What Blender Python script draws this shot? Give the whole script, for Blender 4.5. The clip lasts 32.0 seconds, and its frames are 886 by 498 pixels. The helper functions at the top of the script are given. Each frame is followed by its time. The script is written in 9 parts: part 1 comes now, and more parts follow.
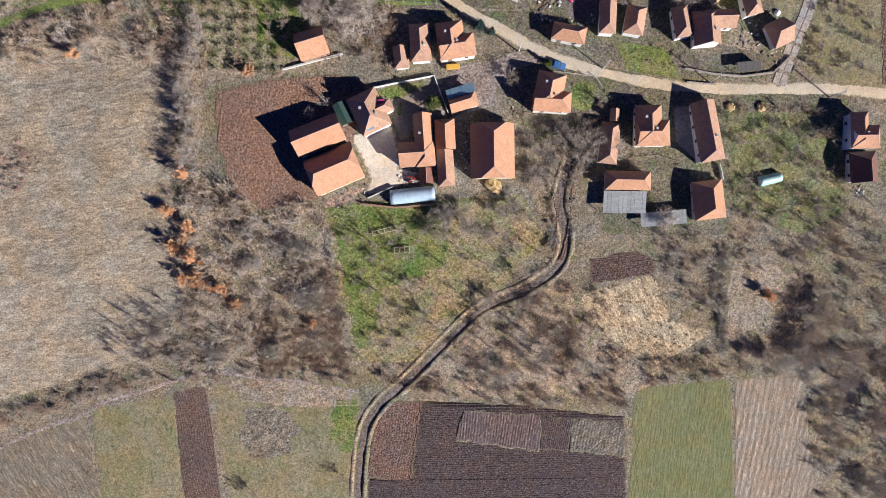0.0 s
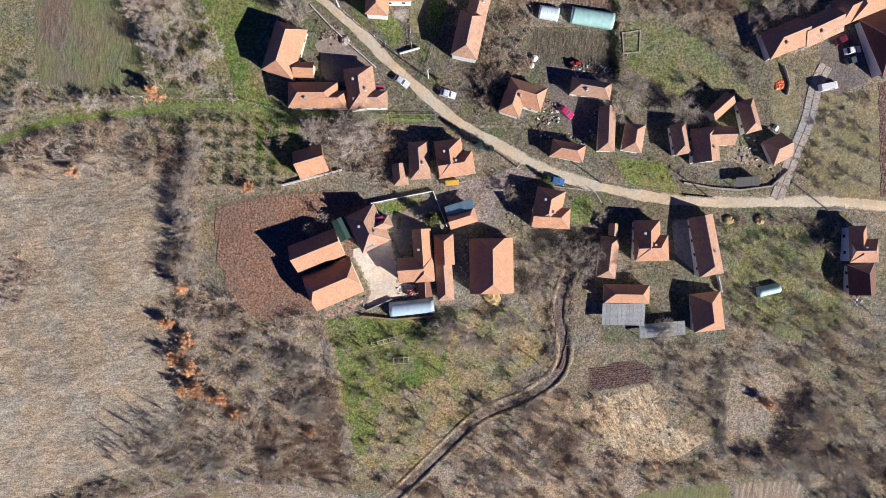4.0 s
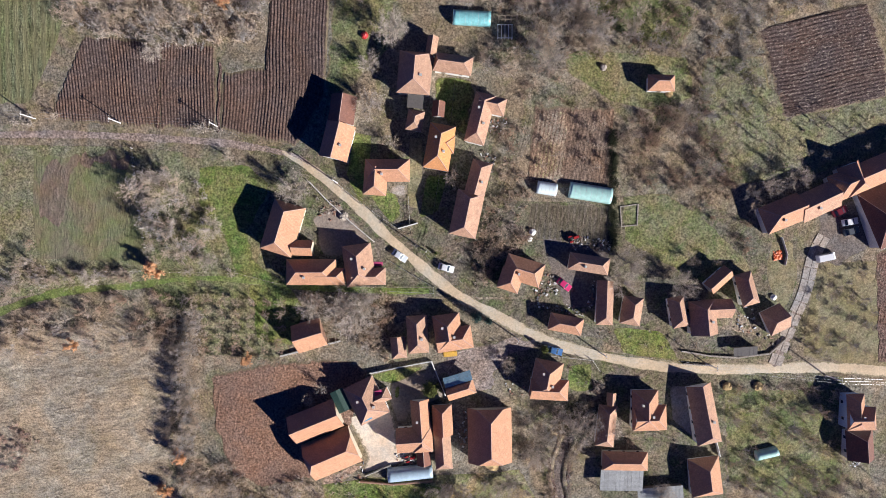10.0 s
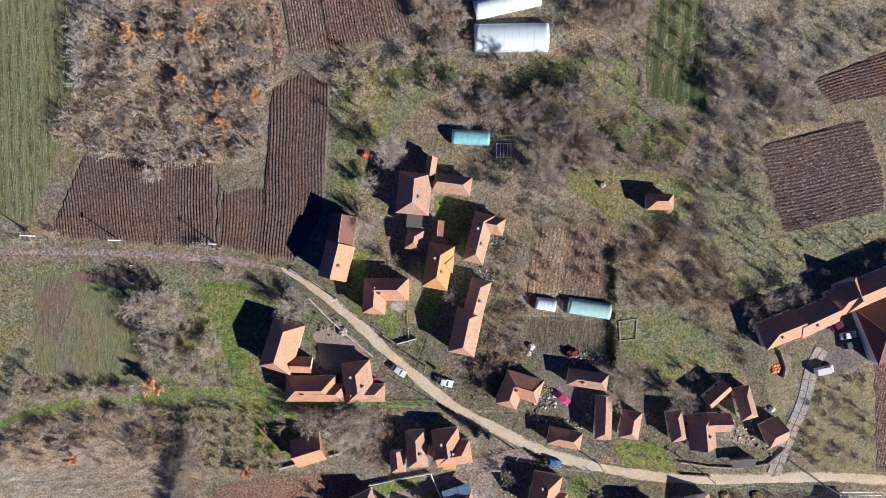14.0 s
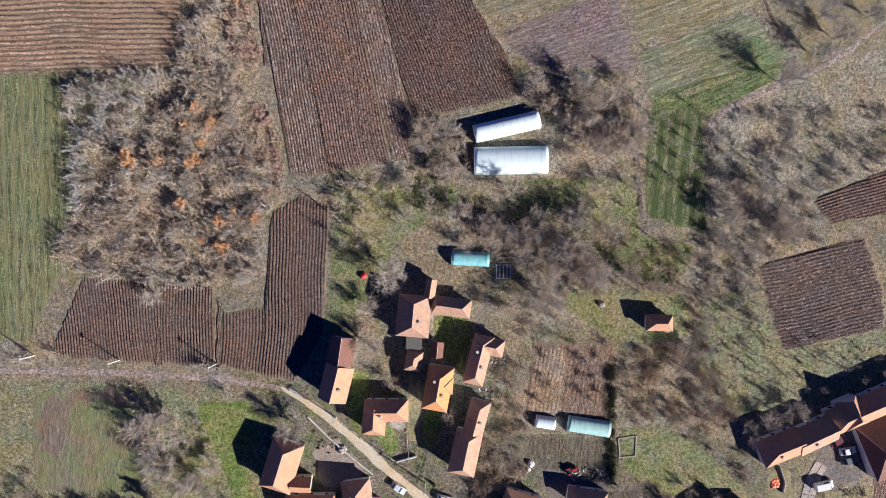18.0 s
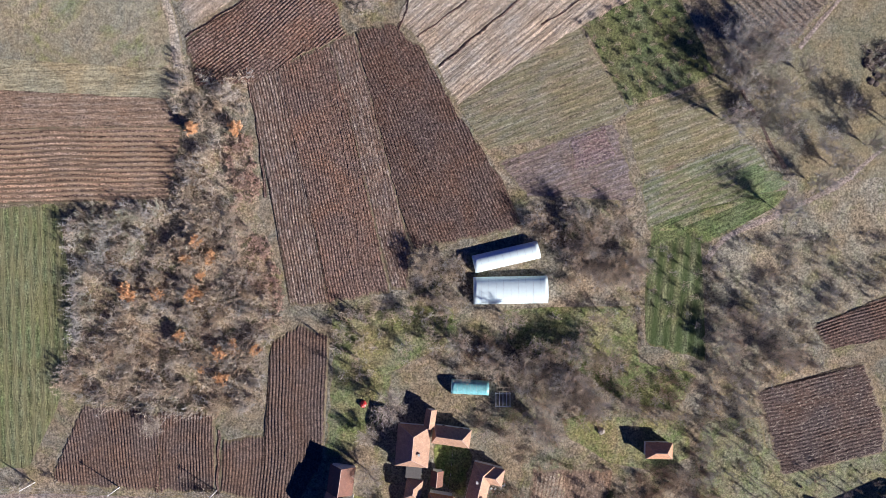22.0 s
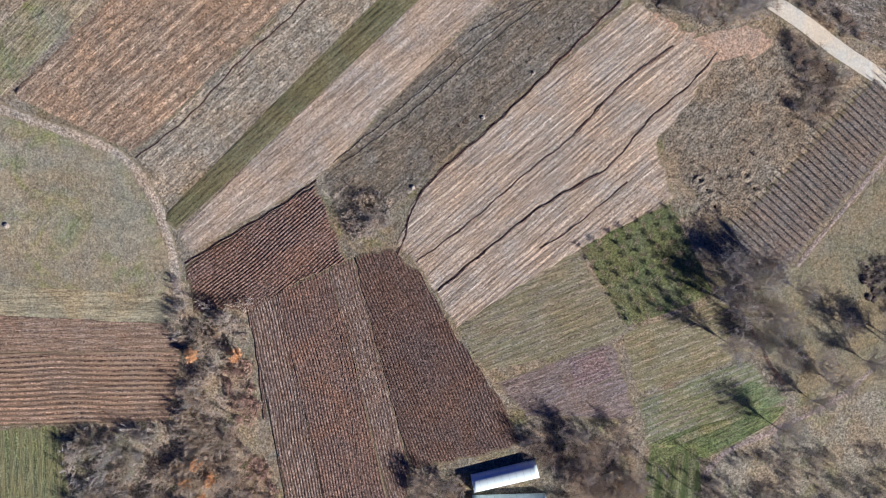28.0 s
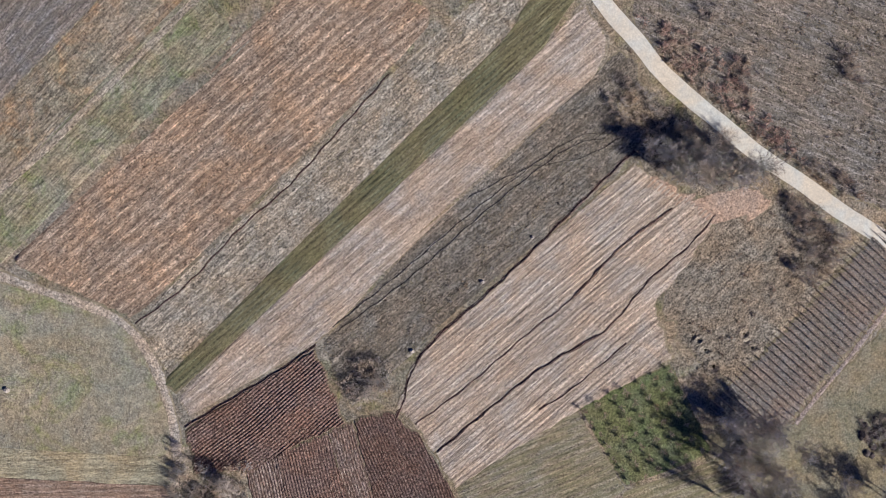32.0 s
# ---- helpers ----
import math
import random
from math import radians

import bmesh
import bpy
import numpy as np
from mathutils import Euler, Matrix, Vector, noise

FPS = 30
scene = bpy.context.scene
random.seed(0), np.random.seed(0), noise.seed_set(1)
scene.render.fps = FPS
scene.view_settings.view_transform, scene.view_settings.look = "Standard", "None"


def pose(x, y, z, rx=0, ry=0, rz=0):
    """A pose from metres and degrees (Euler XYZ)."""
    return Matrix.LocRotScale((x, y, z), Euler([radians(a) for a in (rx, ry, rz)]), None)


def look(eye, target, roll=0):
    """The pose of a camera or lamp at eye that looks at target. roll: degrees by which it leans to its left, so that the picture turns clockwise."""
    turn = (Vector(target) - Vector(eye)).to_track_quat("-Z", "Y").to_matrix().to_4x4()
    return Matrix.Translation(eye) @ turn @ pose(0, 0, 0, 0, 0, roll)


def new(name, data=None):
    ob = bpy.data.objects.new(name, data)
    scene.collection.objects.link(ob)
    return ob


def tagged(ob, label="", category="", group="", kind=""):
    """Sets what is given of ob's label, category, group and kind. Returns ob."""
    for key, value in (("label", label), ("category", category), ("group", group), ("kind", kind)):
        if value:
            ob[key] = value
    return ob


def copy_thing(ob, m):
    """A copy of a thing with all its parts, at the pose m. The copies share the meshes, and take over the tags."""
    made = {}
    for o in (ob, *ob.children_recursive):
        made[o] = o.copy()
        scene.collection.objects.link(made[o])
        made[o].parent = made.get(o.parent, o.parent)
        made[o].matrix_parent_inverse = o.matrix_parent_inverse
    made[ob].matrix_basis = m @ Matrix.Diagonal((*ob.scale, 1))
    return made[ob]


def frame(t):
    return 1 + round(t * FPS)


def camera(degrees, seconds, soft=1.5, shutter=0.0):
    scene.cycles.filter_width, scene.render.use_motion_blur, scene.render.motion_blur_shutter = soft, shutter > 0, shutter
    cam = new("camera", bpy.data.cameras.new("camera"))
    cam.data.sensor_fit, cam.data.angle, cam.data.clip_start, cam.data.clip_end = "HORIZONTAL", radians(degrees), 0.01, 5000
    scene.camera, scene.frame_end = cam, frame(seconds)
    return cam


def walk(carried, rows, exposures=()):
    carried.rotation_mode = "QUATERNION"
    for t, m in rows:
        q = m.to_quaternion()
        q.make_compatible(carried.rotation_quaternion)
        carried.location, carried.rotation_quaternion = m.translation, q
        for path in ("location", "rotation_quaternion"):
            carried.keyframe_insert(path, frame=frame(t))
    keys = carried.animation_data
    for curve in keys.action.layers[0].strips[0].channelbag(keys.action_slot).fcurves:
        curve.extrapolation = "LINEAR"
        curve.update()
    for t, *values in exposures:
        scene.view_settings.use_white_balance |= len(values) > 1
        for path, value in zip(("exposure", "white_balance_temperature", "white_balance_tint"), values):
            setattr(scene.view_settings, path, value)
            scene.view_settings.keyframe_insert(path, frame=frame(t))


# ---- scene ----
# The camera: a drone that looks straight down and flies north over the village.
cam = camera(73.7, 32.0, soft=0.65)
walk(cam, [
    (0, pose(-0.00, 0.01, 150.86, 0, 0, 0.094)),
    (1, pose(0.09, 7.48, 150.88, 0, 0, 0.131)),
    (2, pose(0.17, 14.97, 151.00, 0, 0, 0.106)),
    (3, pose(0.17, 22.54, 151.13, 0, 0, 0.090)),
    (6, pose(0.41, 44.79, 151.16, 0, 0, 0.071)),
    (7, pose(0.52, 52.20, 151.20, 0, 0, 0.081)),
    (8, pose(0.58, 59.63, 151.24, 0, 0, 0.054)),
    (9, pose(0.56, 67.05, 151.31, 0, 0, 0.021)),
    (10, pose(0.61, 74.42, 151.36, 0, 0, 0.025)),
    (11, pose(0.63, 81.80, 151.42, 0, 0, 0.014)),
    (12, pose(0.65, 89.16, 151.50, 0, 0, -0.007)),
    (13, pose(0.69, 96.58, 151.64, 0, 0, 0.013)),
    (14, pose(0.84, 103.79, 151.66, 0, 0, 0.032)),
    (17, pose(1.00, 126.32, 151.64, 0, 0, 0.054)),
    (18, pose(0.93, 133.79, 151.72, 0, 0, 0.029)),
    (19, pose(0.90, 141.32, 151.71, 0, 0, -0.009)),
    (20, pose(1.00, 149.10, 151.69, 0, 0, -0.064)),
    (21, pose(1.02, 157.25, 151.68, 0, 0, -0.045)),
    (22, pose(1.05, 165.56, 151.81, 0, 0, -0.029)),
    (23, pose(1.13, 174.17, 151.85, 0, 0, -0.028)),
    (24, pose(1.16, 182.83, 151.94, 0, 0, -0.041)),
    (25, pose(1.16, 191.63, 152.02, 0, 0, -0.048)),
    (28, pose(1.35, 219.11, 152.22, 0, 0, -0.063)),
    (29, pose(1.38, 228.53, 152.32, 0, 0, -0.047)),
    (30, pose(1.40, 238.24, 152.29, 0, 0, -0.058)),
    (31, pose(1.48, 248.03, 152.39, 0, 0, -0.053)),
    (32, pose(1.58, 257.95, 152.56, 0, 0, -0.034)),
], exposures=[(0, 0.82, 6330, 10), (8, 0.83, 6330, 10), (14, 0.83, 6330, 10), (19, 0.98, 6330, 10), (26, 0.94, 6330, 10), (32, 0.81, 6330, 10)])

# ---- light ----
SUN_EL, SUN_AZ = radians(21.5), math.atan2(0.82, -0.57)
world = bpy.data.worlds.new("world")
scene.world = world
world.use_nodes = True
sky = world.node_tree.nodes.new("ShaderNodeTexSky")
sky.sky_type, sky.sun_disc = "NISHITA", False
sky.sun_elevation, sky.sun_rotation = SUN_EL, SUN_AZ
sky.air_density, sky.dust_density, sky.ozone_density, sky.altitude = 0.14, 0.0, 3.0, 1500
deep = world.node_tree.nodes.new("ShaderNodeMix")
deep.data_type, deep.blend_type = "RGBA", "MULTIPLY"
deep.inputs[0].default_value, deep.inputs[7].default_value = 1.0, (0.16, 0.70, 1.9, 1)
world.node_tree.links.new(sky.outputs[0], deep.inputs[6])
world.node_tree.links.new(deep.outputs[2], world.node_tree.nodes["Background"].inputs[0])
world.node_tree.nodes["Background"].inputs[1].default_value = 0.075
sun_data = bpy.data.lights.new("sun", "SUN")
sun_data.energy, sun_data.angle, sun_data.color = 5.0, radians(0.55), (1.0, 0.955, 0.915)
sun = new("sun", sun_data)
sun.matrix_world = look((math.sin(SUN_AZ) * math.cos(SUN_EL) * 300, math.cos(SUN_AZ) * math.cos(SUN_EL) * 300, math.sin(SUN_EL) * 300), (0, 0, 0))


# ---- terrain ----
COEF = (2.59, 9.34, -2.641, 0.646, -1.54, -0.459, -1.358, -0.789, -0.297
)


def height(x, y):
    """The hillside: it climbs from the valley in the south to the fields in the north."""
    x = np.clip(x, -150, 150) / 100
    y = (np.clip(y, -95, 360) - 100) / 100
    return (COEF[0] + COEF[1] * y + COEF[2] * y ** 2 + COEF[3] * y ** 3 + COEF[4] * x + COEF[5] * x * y + COEF[6] * x * x
            + COEF[7] * x * y * y + COEF[8] * x * x * y)


def hz(x, y):
    return float(height(np.float64(x), np.float64(y)))


# ---- materials ----
def nodes_of(name):
    m = bpy.data.materials.new(name)
    m.use_nodes = True
    return m, m.node_tree.nodes, m.node_tree.links, m.node_tree.nodes["Principled BSDF"]


def noise_node(N, L, scale, detail=4.0, rough=0.6, vec=None, dist=0.0):
    n = N.new("ShaderNodeTexNoise")
    n.inputs["Scale"].default_value, n.inputs["Detail"].default_value = scale, detail
    n.inputs["Roughness"].default_value, n.inputs["Distortion"].default_value = rough, dist
    if vec is not None:
        L.new(vec, n.inputs["Vector"])
    return n.outputs["Fac"]


def ramp_node(N, L, fac, lo, hi):
    r = N.new("ShaderNodeMapRange")
    L.new(fac, r.inputs["Value"])
    r.inputs["From Min"].default_value, r.inputs["From Max"].default_value = lo, hi
    return r.outputs["Result"]


def mix_node(N, L, fac, a, b, blend="MIX"):
    n = N.new("ShaderNodeMix")
    n.data_type, n.blend_type = "RGBA", blend
    for value, sock in ((fac, n.inputs[0]), (a, n.inputs[6]), (b, n.inputs[7])):
        if isinstance(value, (int, float)):
            sock.default_value = value
        elif isinstance(value, tuple):
            sock.default_value = (*value, 1)
        else:
            L.new(value, sock)
    return n.outputs[2]


def math_node(N, L, op, a, b=0.0):
    n = N.new("ShaderNodeMath")
    n.operation = op
    for value, sock in ((a, n.inputs[0]), (b, n.inputs[1])):
        if isinstance(value, (int, float)):
            sock.default_value = value
        else:
            L.new(value, sock)
    return n.outputs[0]


def place_vec(N, L, turn=0.0, stretch=1.0):
    """World position, turned by so many degrees, its first axis stretched."""
    g = N.new("ShaderNodeNewGeometry")
    m = N.new("ShaderNodeMapping")
    m.vector_type = "TEXTURE"
    m.inputs["Rotation"].default_value = (0, 0, radians(turn))
    m.inputs["Scale"].default_value = (stretch, 1, 1)
    L.new(g.outputs["Position"], m.inputs["Vector"])
    return m.outputs["Vector"]


def bump_node(N, L, bsdf, h, strength=0.5, dist=0.1):
    b = N.new("ShaderNodeBump")
    b.inputs["Strength"].default_value, b.inputs["Distance"].default_value = strength, dist
    L.new(h, b.inputs["Height"])
    L.new(b.outputs[0], bsdf.inputs["Normal"])


def ground_mat(name, a, b, c, turn=0.0, stretch=1.0, fine=2.5, patch=0.06, bump=0.6, edge=None, rows=0.0, row_col=(0.5, 0.5, 0.5), row_fac=0.4, spot=0.5, d=None, grain=1.0, blue=1.27, fleck=0.0, fleck_col=(0.46, 0.38, 0.30), hue=1.0):
    """Soil or sward: a and b mixed in patches, flecks of c; rows: the spacing of drill lines; edge: the colour that creeps in at its rim."""
    m, N, L, bsdf = nodes_of(name)
    a, b, c = ((q[0] * 1.01, q[1] * 0.995, q[2] * blue) for q in (a, b, c))
    flat = place_vec(N, L)
    vec = place_vec(N, L, turn, stretch)
    big = ramp_node(N, L, noise_node(N, L, patch, 6, 0.7, flat, 0.6), 0.38, 0.62)
    col = mix_node(N, L, big, a, b)
    if d is not None:
        other = ramp_node(N, L, noise_node(N, L, patch * 2.3, 6, 0.72, flat, 0.8), 0.50, 0.66)
        col = mix_node(N, L, math_node(N, L, "MULTIPLY", other, 0.8), col, d)
    mid = ramp_node(N, L, noise_node(N, L, fine * 0.22, 7, 0.75, vec), 0.48, 0.68)
    col = mix_node(N, L, math_node(N, L, "MULTIPLY", mid, spot), col, c)
    small = noise_node(N, L, fine * 0.6, 4, 0.75, vec)
    lo, hi = 1 - 0.36 * grain, 1 + 0.34 * grain
    col = mix_node(N, L, ramp_node(N, L, small, 0.36, 0.64), mix_node(N, L, 1.0, col, (lo, lo, lo), "MULTIPLY"), mix_node(N, L, 1.0, col, (hi, hi, hi * 0.98), "MULTIPLY"))
    speck = noise_node(N, L, 2.1, 3, 0.7, flat)
    lo, hi = 1 - 0.48 * grain, 1 + 0.5 * grain
    col = mix_node(N, L, ramp_node(N, L, speck, 0.36, 0.64), mix_node(N, L, 1.0, col, (lo, lo, lo), "MULTIPLY"), mix_node(N, L, 1.0, col, (hi, hi, hi), "MULTIPLY"))
    if stretch >= 2.5:
        line = noise_node(N, L, 2.0, 4, 0.7, place_vec(N, L, turn, 40))
        col = mix_node(N, L, ramp_node(N, L, line, 0.36, 0.64), mix_node(N, L, 1.0, col, (1 - 0.32 * grain,) * 3, "MULTIPLY"), mix_node(N, L, 1.0, col, (1 + 0.26 * grain,) * 3, "MULTIPLY"))
    drift = ramp_node(N, L, noise_node(N, L, 0.13, 3, 0.5, flat, 0.5), 0.36, 0.64)
    warm, cool = 1 + 0.07 * hue, 1 - 0.07 * hue
    col = mix_node(N, L, drift, mix_node(N, L, 1.0, col, (cool, 1.0, 1 + 0.04 * hue), "MULTIPLY"), mix_node(N, L, 1.0, col, (warm, 1.0, 1 - 0.10 * hue), "MULTIPLY"))
    if fleck:
        bit = ramp_node(N, L, noise_node(N, L, 2.5, 2, 0.65, vec), 0.56, 0.66)
        col = mix_node(N, L, math_node(N, L, "MULTIPLY", bit, fleck), col, fleck_col)
    if rows:
        w = N.new("ShaderNodeTexWave")
        w.bands_direction = "Y"
        w.inputs["Scale"].default_value = 2 * math.pi / 20 / rows
        w.inputs["Distortion"].default_value, w.inputs["Detail"].default_value, w.inputs["Detail Scale"].default_value = 1.3, 3, 0.5
        L.new(place_vec(N, L, turn), w.inputs["Vector"])
        col = mix_node(N, L, math_node(N, L, "MULTIPLY", w.outputs["Fac"], row_fac), col, row_col)
    if edge is not None:
        at = N.new("ShaderNodeAttribute")
        at.attribute_name = "rim"
        rag = noise_node(N, L, 0.9, 5, 0.75, flat)
        fac = ramp_node(N, L, math_node(N, L, "ADD", at.outputs["Fac"], math_node(N, L, "MULTIPLY", rag, 1.6)), 1.02, 1.22)
        rimcol = mix_node(N, L, ramp_node(N, L, small, 0.3, 0.7), tuple(q * 0.62 for q in edge), tuple(q * 1.3 for q in edge))
        col = mix_node(N, L, fac, rimcol, col)
    L.new(col, bsdf.inputs["Base Color"])
    bsdf.inputs["Roughness"].default_value = 0.95
    bsdf.inputs["Specular IOR Level"].default_value = 0.1
    if bump:
        bump_node(N, L, bsdf, math_node(N, L, "ADD", small, math_node(N, L, "MULTIPLY", mid, 0.8)), min(1.0, bump * 1.2), 0.10 if bump >= 0.9 else 0.22)
    return m


M_GROUND = ground_mat("dry_grass", (0.258, 0.213, 0.132), (0.188, 0.16, 0.095), (0.13, 0.108, 0.07), fine=1.8, patch=0.05, d=(0.15, 0.15, 0.07), hue=1.3, fleck=0.2, fleck_col=(0.40, 0.30, 0.19))
M_MEADOW = ground_mat("pale_meadow", (0.40, 0.332, 0.216), (0.29, 0.24, 0.158), (0.205, 0.166, 0.11), fine=1.3, patch=0.035, d=(0.29, 0.232, 0.158), edge=(0.24, 0.195, 0.125), turn=8, stretch=2.4, blue=1.17, grain=0.8)
M_GREEN = ground_mat("green_grass", (0.14, 0.162, 0.055), (0.215, 0.192, 0.09), (0.27, 0.215, 0.125), fine=1.8, patch=0.09, d=(0.105, 0.145, 0.042), edge=(0.2, 0.165, 0.095), hue=1.3)
M_LUSH = ground_mat("lush_grass", (0.105, 0.165, 0.036), (0.205, 0.205, 0.068), (0.26, 0.21, 0.11), fine=1.8, patch=0.16, d=(0.115, 0.15, 0.05), edge=(0.15, 0.14, 0.065), blue=1.15)
M_OLIVE = ground_mat("olive_sward", (0.20, 0.185, 0.088), (0.255, 0.212, 0.12), (0.15, 0.155, 0.06), grain=0.65, fine=1.8, patch=0.07, d=(0.275, 0.225, 0.15), edge=(0.23, 0.19, 0.12), blue=1.15)
M_GREY = ground_mat("grey_fallow", (0.17, 0.148, 0.11), (0.133, 0.116, 0.086), (0.25, 0.217, 0.163), grain=1.35, fine=2.0, patch=0.05, edge=(0.2, 0.17, 0.11), turn=40, stretch=2.5, rows=2.8, row_col=(0.105, 0.092, 0.07), row_fac=0.42, blue=1.15, fleck=0.4, fleck_col=(0.37, 0.325, 0.255))
M_PALEGREY = ground_mat("pale_grey_grass", (0.335, 0.288, 0.212), (0.28, 0.238, 0.173), (0.2, 0.17, 0.125), grain=1.35, fine=2.0, patch=0.06, edge=(0.24, 0.2, 0.13), turn=42, stretch=2.5, rows=2.6, row_col=(0.165, 0.142, 0.108), row_fac=0.35, blue=1.1, fleck=0.55, fleck_col=(0.47, 0.415, 0.33))
M_MUTED = ground_mat("muted_green_grass", (0.19, 0.188, 0.1), (0.235, 0.208, 0.122), (0.285, 0.24, 0.155), turn=44, stretch=4, grain=0.9, fine=1.8, patch=0.06, d=(0.13, 0.155, 0.06), edge=(0.24, 0.2, 0.13))
M_STRAW = ground_mat("stubble", (0.41, 0.336, 0.24), (0.345, 0.281, 0.2), (0.26, 0.207, 0.146), turn=40, stretch=9, grain=0.95, fine=2.2, edge=(0.22, 0.18, 0.12), rows=2.1, row_col=(0.2, 0.157, 0.112), row_fac=0.42, blue=1.17, fleck=0.45, fleck_col=(0.5, 0.43, 0.33))
M_SOIL = ground_mat("ploughed_soil", (0.150, 0.093, 0.066), (0.118, 0.074, 0.054), (0.215, 0.146, 0.105), grain=1.35, fine=3.0, patch=0.05, bump=0.9, edge=(0.17, 0.135, 0.09), blue=1.17, fleck=0.5, fleck_col=(0.40, 0.315, 0.245))
M_RUSTY = ground_mat("rusty_dry_grass", (0.40, 0.285, 0.17), (0.33, 0.24, 0.148), (0.25, 0.19, 0.125), fine=1.8, patch=0.1, grain=0.8, edge=(0.21, 0.17, 0.12))
M_LITTER = ground_mat("leaf_litter", (0.34, 0.258, 0.16), (0.26, 0.212, 0.12), (0.23, 0.185, 0.095), fine=2.2, patch=0.12, d=(0.17, 0.17, 0.085), edge=(0.2, 0.165, 0.11))
M_ORCHARD = ground_mat("yellowing_orchard_grass", (0.235, 0.215, 0.075), (0.31, 0.235, 0.13), (0.27, 0.195, 0.125), fine=1.8, patch=0.11, hue=1.6, d=(0.12, 0.158, 0.045), edge=(0.24, 0.19, 0.11))
M_MOSS = ground_mat("dark_mossy_grass", (0.096, 0.118, 0.04), (0.117, 0.126, 0.052), (0.16, 0.15, 0.08), fine=1.8, patch=0.1, edge=(0.17, 0.15, 0.085))
M_PASTURE = ground_mat("grey_pasture", (0.30, 0.265, 0.172), (0.225, 0.208, 0.135), (0.25, 0.21, 0.15), fine=1.2, patch=0.035, d=(0.19, 0.205, 0.085), edge=(0.31, 0.26, 0.175), blue=1.15, grain=0.6)
M_REED = ground_mat("pale_reeds", (0.46, 0.36, 0.21), (0.38, 0.295, 0.175), (0.25, 0.19, 0.115), turn=120, stretch=3, fine=1.2, patch=0.15, bump=1.0, edge=(0.28, 0.23, 0.15), blue=1.15, fleck=0.3, fleck_col=(0.58, 0.5, 0.38))
M_GARDEN = ground_mat("light_garden_soil", (0.205, 0.143, 0.1), (0.168, 0.118, 0.084), (0.25, 0.182, 0.132), fine=2.6, patch=0.08, turn=84, stretch=2, edge=(0.2, 0.165, 0.11), blue=1.08)
M_VINE = ground_mat("vineyard_soil", (0.195, 0.165, 0.118), (0.165, 0.145, 0.1), (0.14, 0.12, 0.085), fine=2.2, patch=0.06, edge=(0.2, 0.17, 0.11))
M_STONY = ground_mat("stony_ploughed_soil", (0.152, 0.103, 0.076), (0.12, 0.083, 0.062), (0.38, 0.31, 0.24), grain=1.35, fine=4.0, patch=0.05, bump=0.9, edge=(0.17, 0.135, 0.09), turn=102, stretch=2, rows=1.9, row_col=(0.105, 0.07, 0.05), row_fac=0.35, blue=1.17, fleck=0.6, fleck_col=(0.52, 0.43, 0.35))
M_DARKBROWN = ground_mat("dark_brown_soil", (0.104, 0.066, 0.048), (0.084, 0.054, 0.042), (0.165, 0.116, 0.088), grain=1.35, fine=3.0, patch=0.05, bump=0.9, edge=(0.16, 0.13, 0.09), blue=1.17, fleck=0.45, fleck_col=(0.34, 0.265, 0.21))
M_BLOCKSOIL = ground_mat("fresh_ploughed_soil", (0.122, 0.082, 0.06), (0.098, 0.067, 0.051), (0.175, 0.125, 0.092), fine=3.0, patch=0.05, bump=0.9, edge=(0.2, 0.16, 0.105), blue=1.17, fleck=0.3, fleck_col=(0.3, 0.24, 0.185))
M_DARKSOIL = ground_mat("dark_soil", (0.078, 0.056, 0.047), (0.062, 0.047, 0.042), (0.15, 0.116, 0.093), fine=3.0, patch=0.05, bump=0.9, edge=(0.16, 0.13, 0.09), blue=1.2, fleck=0.55, fleck_col=(0.26, 0.21, 0.175))
M_REDSOIL = ground_mat("red_soil", (0.25, 0.152, 0.095), (0.205, 0.125, 0.082), (0.30, 0.20, 0.13), fine=3.0, patch=0.05, bump=0.7, edge=(0.19, 0.15, 0.1), blue=1.17, fleck=0.25, fleck_col=(0.36, 0.28, 0.21))
M_TRACK = ground_mat("gravel_track", (0.58, 0.492, 0.342), (0.5, 0.42, 0.288), (0.36, 0.29, 0.2), fine=2.5, patch=0.12, bump=0.25, edge=(0.26, 0.22, 0.14), grain=0.22, spot=0.5, blue=1.1)
M_WHITE_ROAD = ground_mat("white_gravel", (0.56, 0.53, 0.445), (0.51, 0.48, 0.40), (0.43, 0.405, 0.335), fine=1.5, patch=0.08, bump=0.1, grain=0.22, spot=0.25, blue=1.05)
M_DIRT = ground_mat("dirt_path", (0.30, 0.242, 0.175), (0.25, 0.205, 0.145), (0.17, 0.142, 0.1), fine=2.0, patch=0.15, bump=0.5, edge=(0.19, 0.16, 0.1))
M_YARD = ground_mat("yard_ground", (0.32, 0.265, 0.205), (0.26, 0.215, 0.165), (0.2, 0.17, 0.125), fine=2.2, patch=0.15, bump=0.2, edge=(0.2, 0.17, 0.12), grain=0.4, blue=1.12)
M_YARD_PALE = ground_mat("pale_yard", (0.68, 0.575, 0.435), (0.58, 0.48, 0.36), (0.43, 0.345, 0.255), fine=1.2, patch=0.15, bump=0.1, edge=(0.3, 0.25, 0.18), grain=0.3, spot=0.4, blue=1.08)
M_CONCRETE = ground_mat("concrete_slab", (0.38, 0.34, 0.245), (0.32, 0.285, 0.205), (0.24, 0.21, 0.155), fine=2.2, patch=0.2, bump=0.1, edge=(0.25, 0.21, 0.15), grain=0.5)

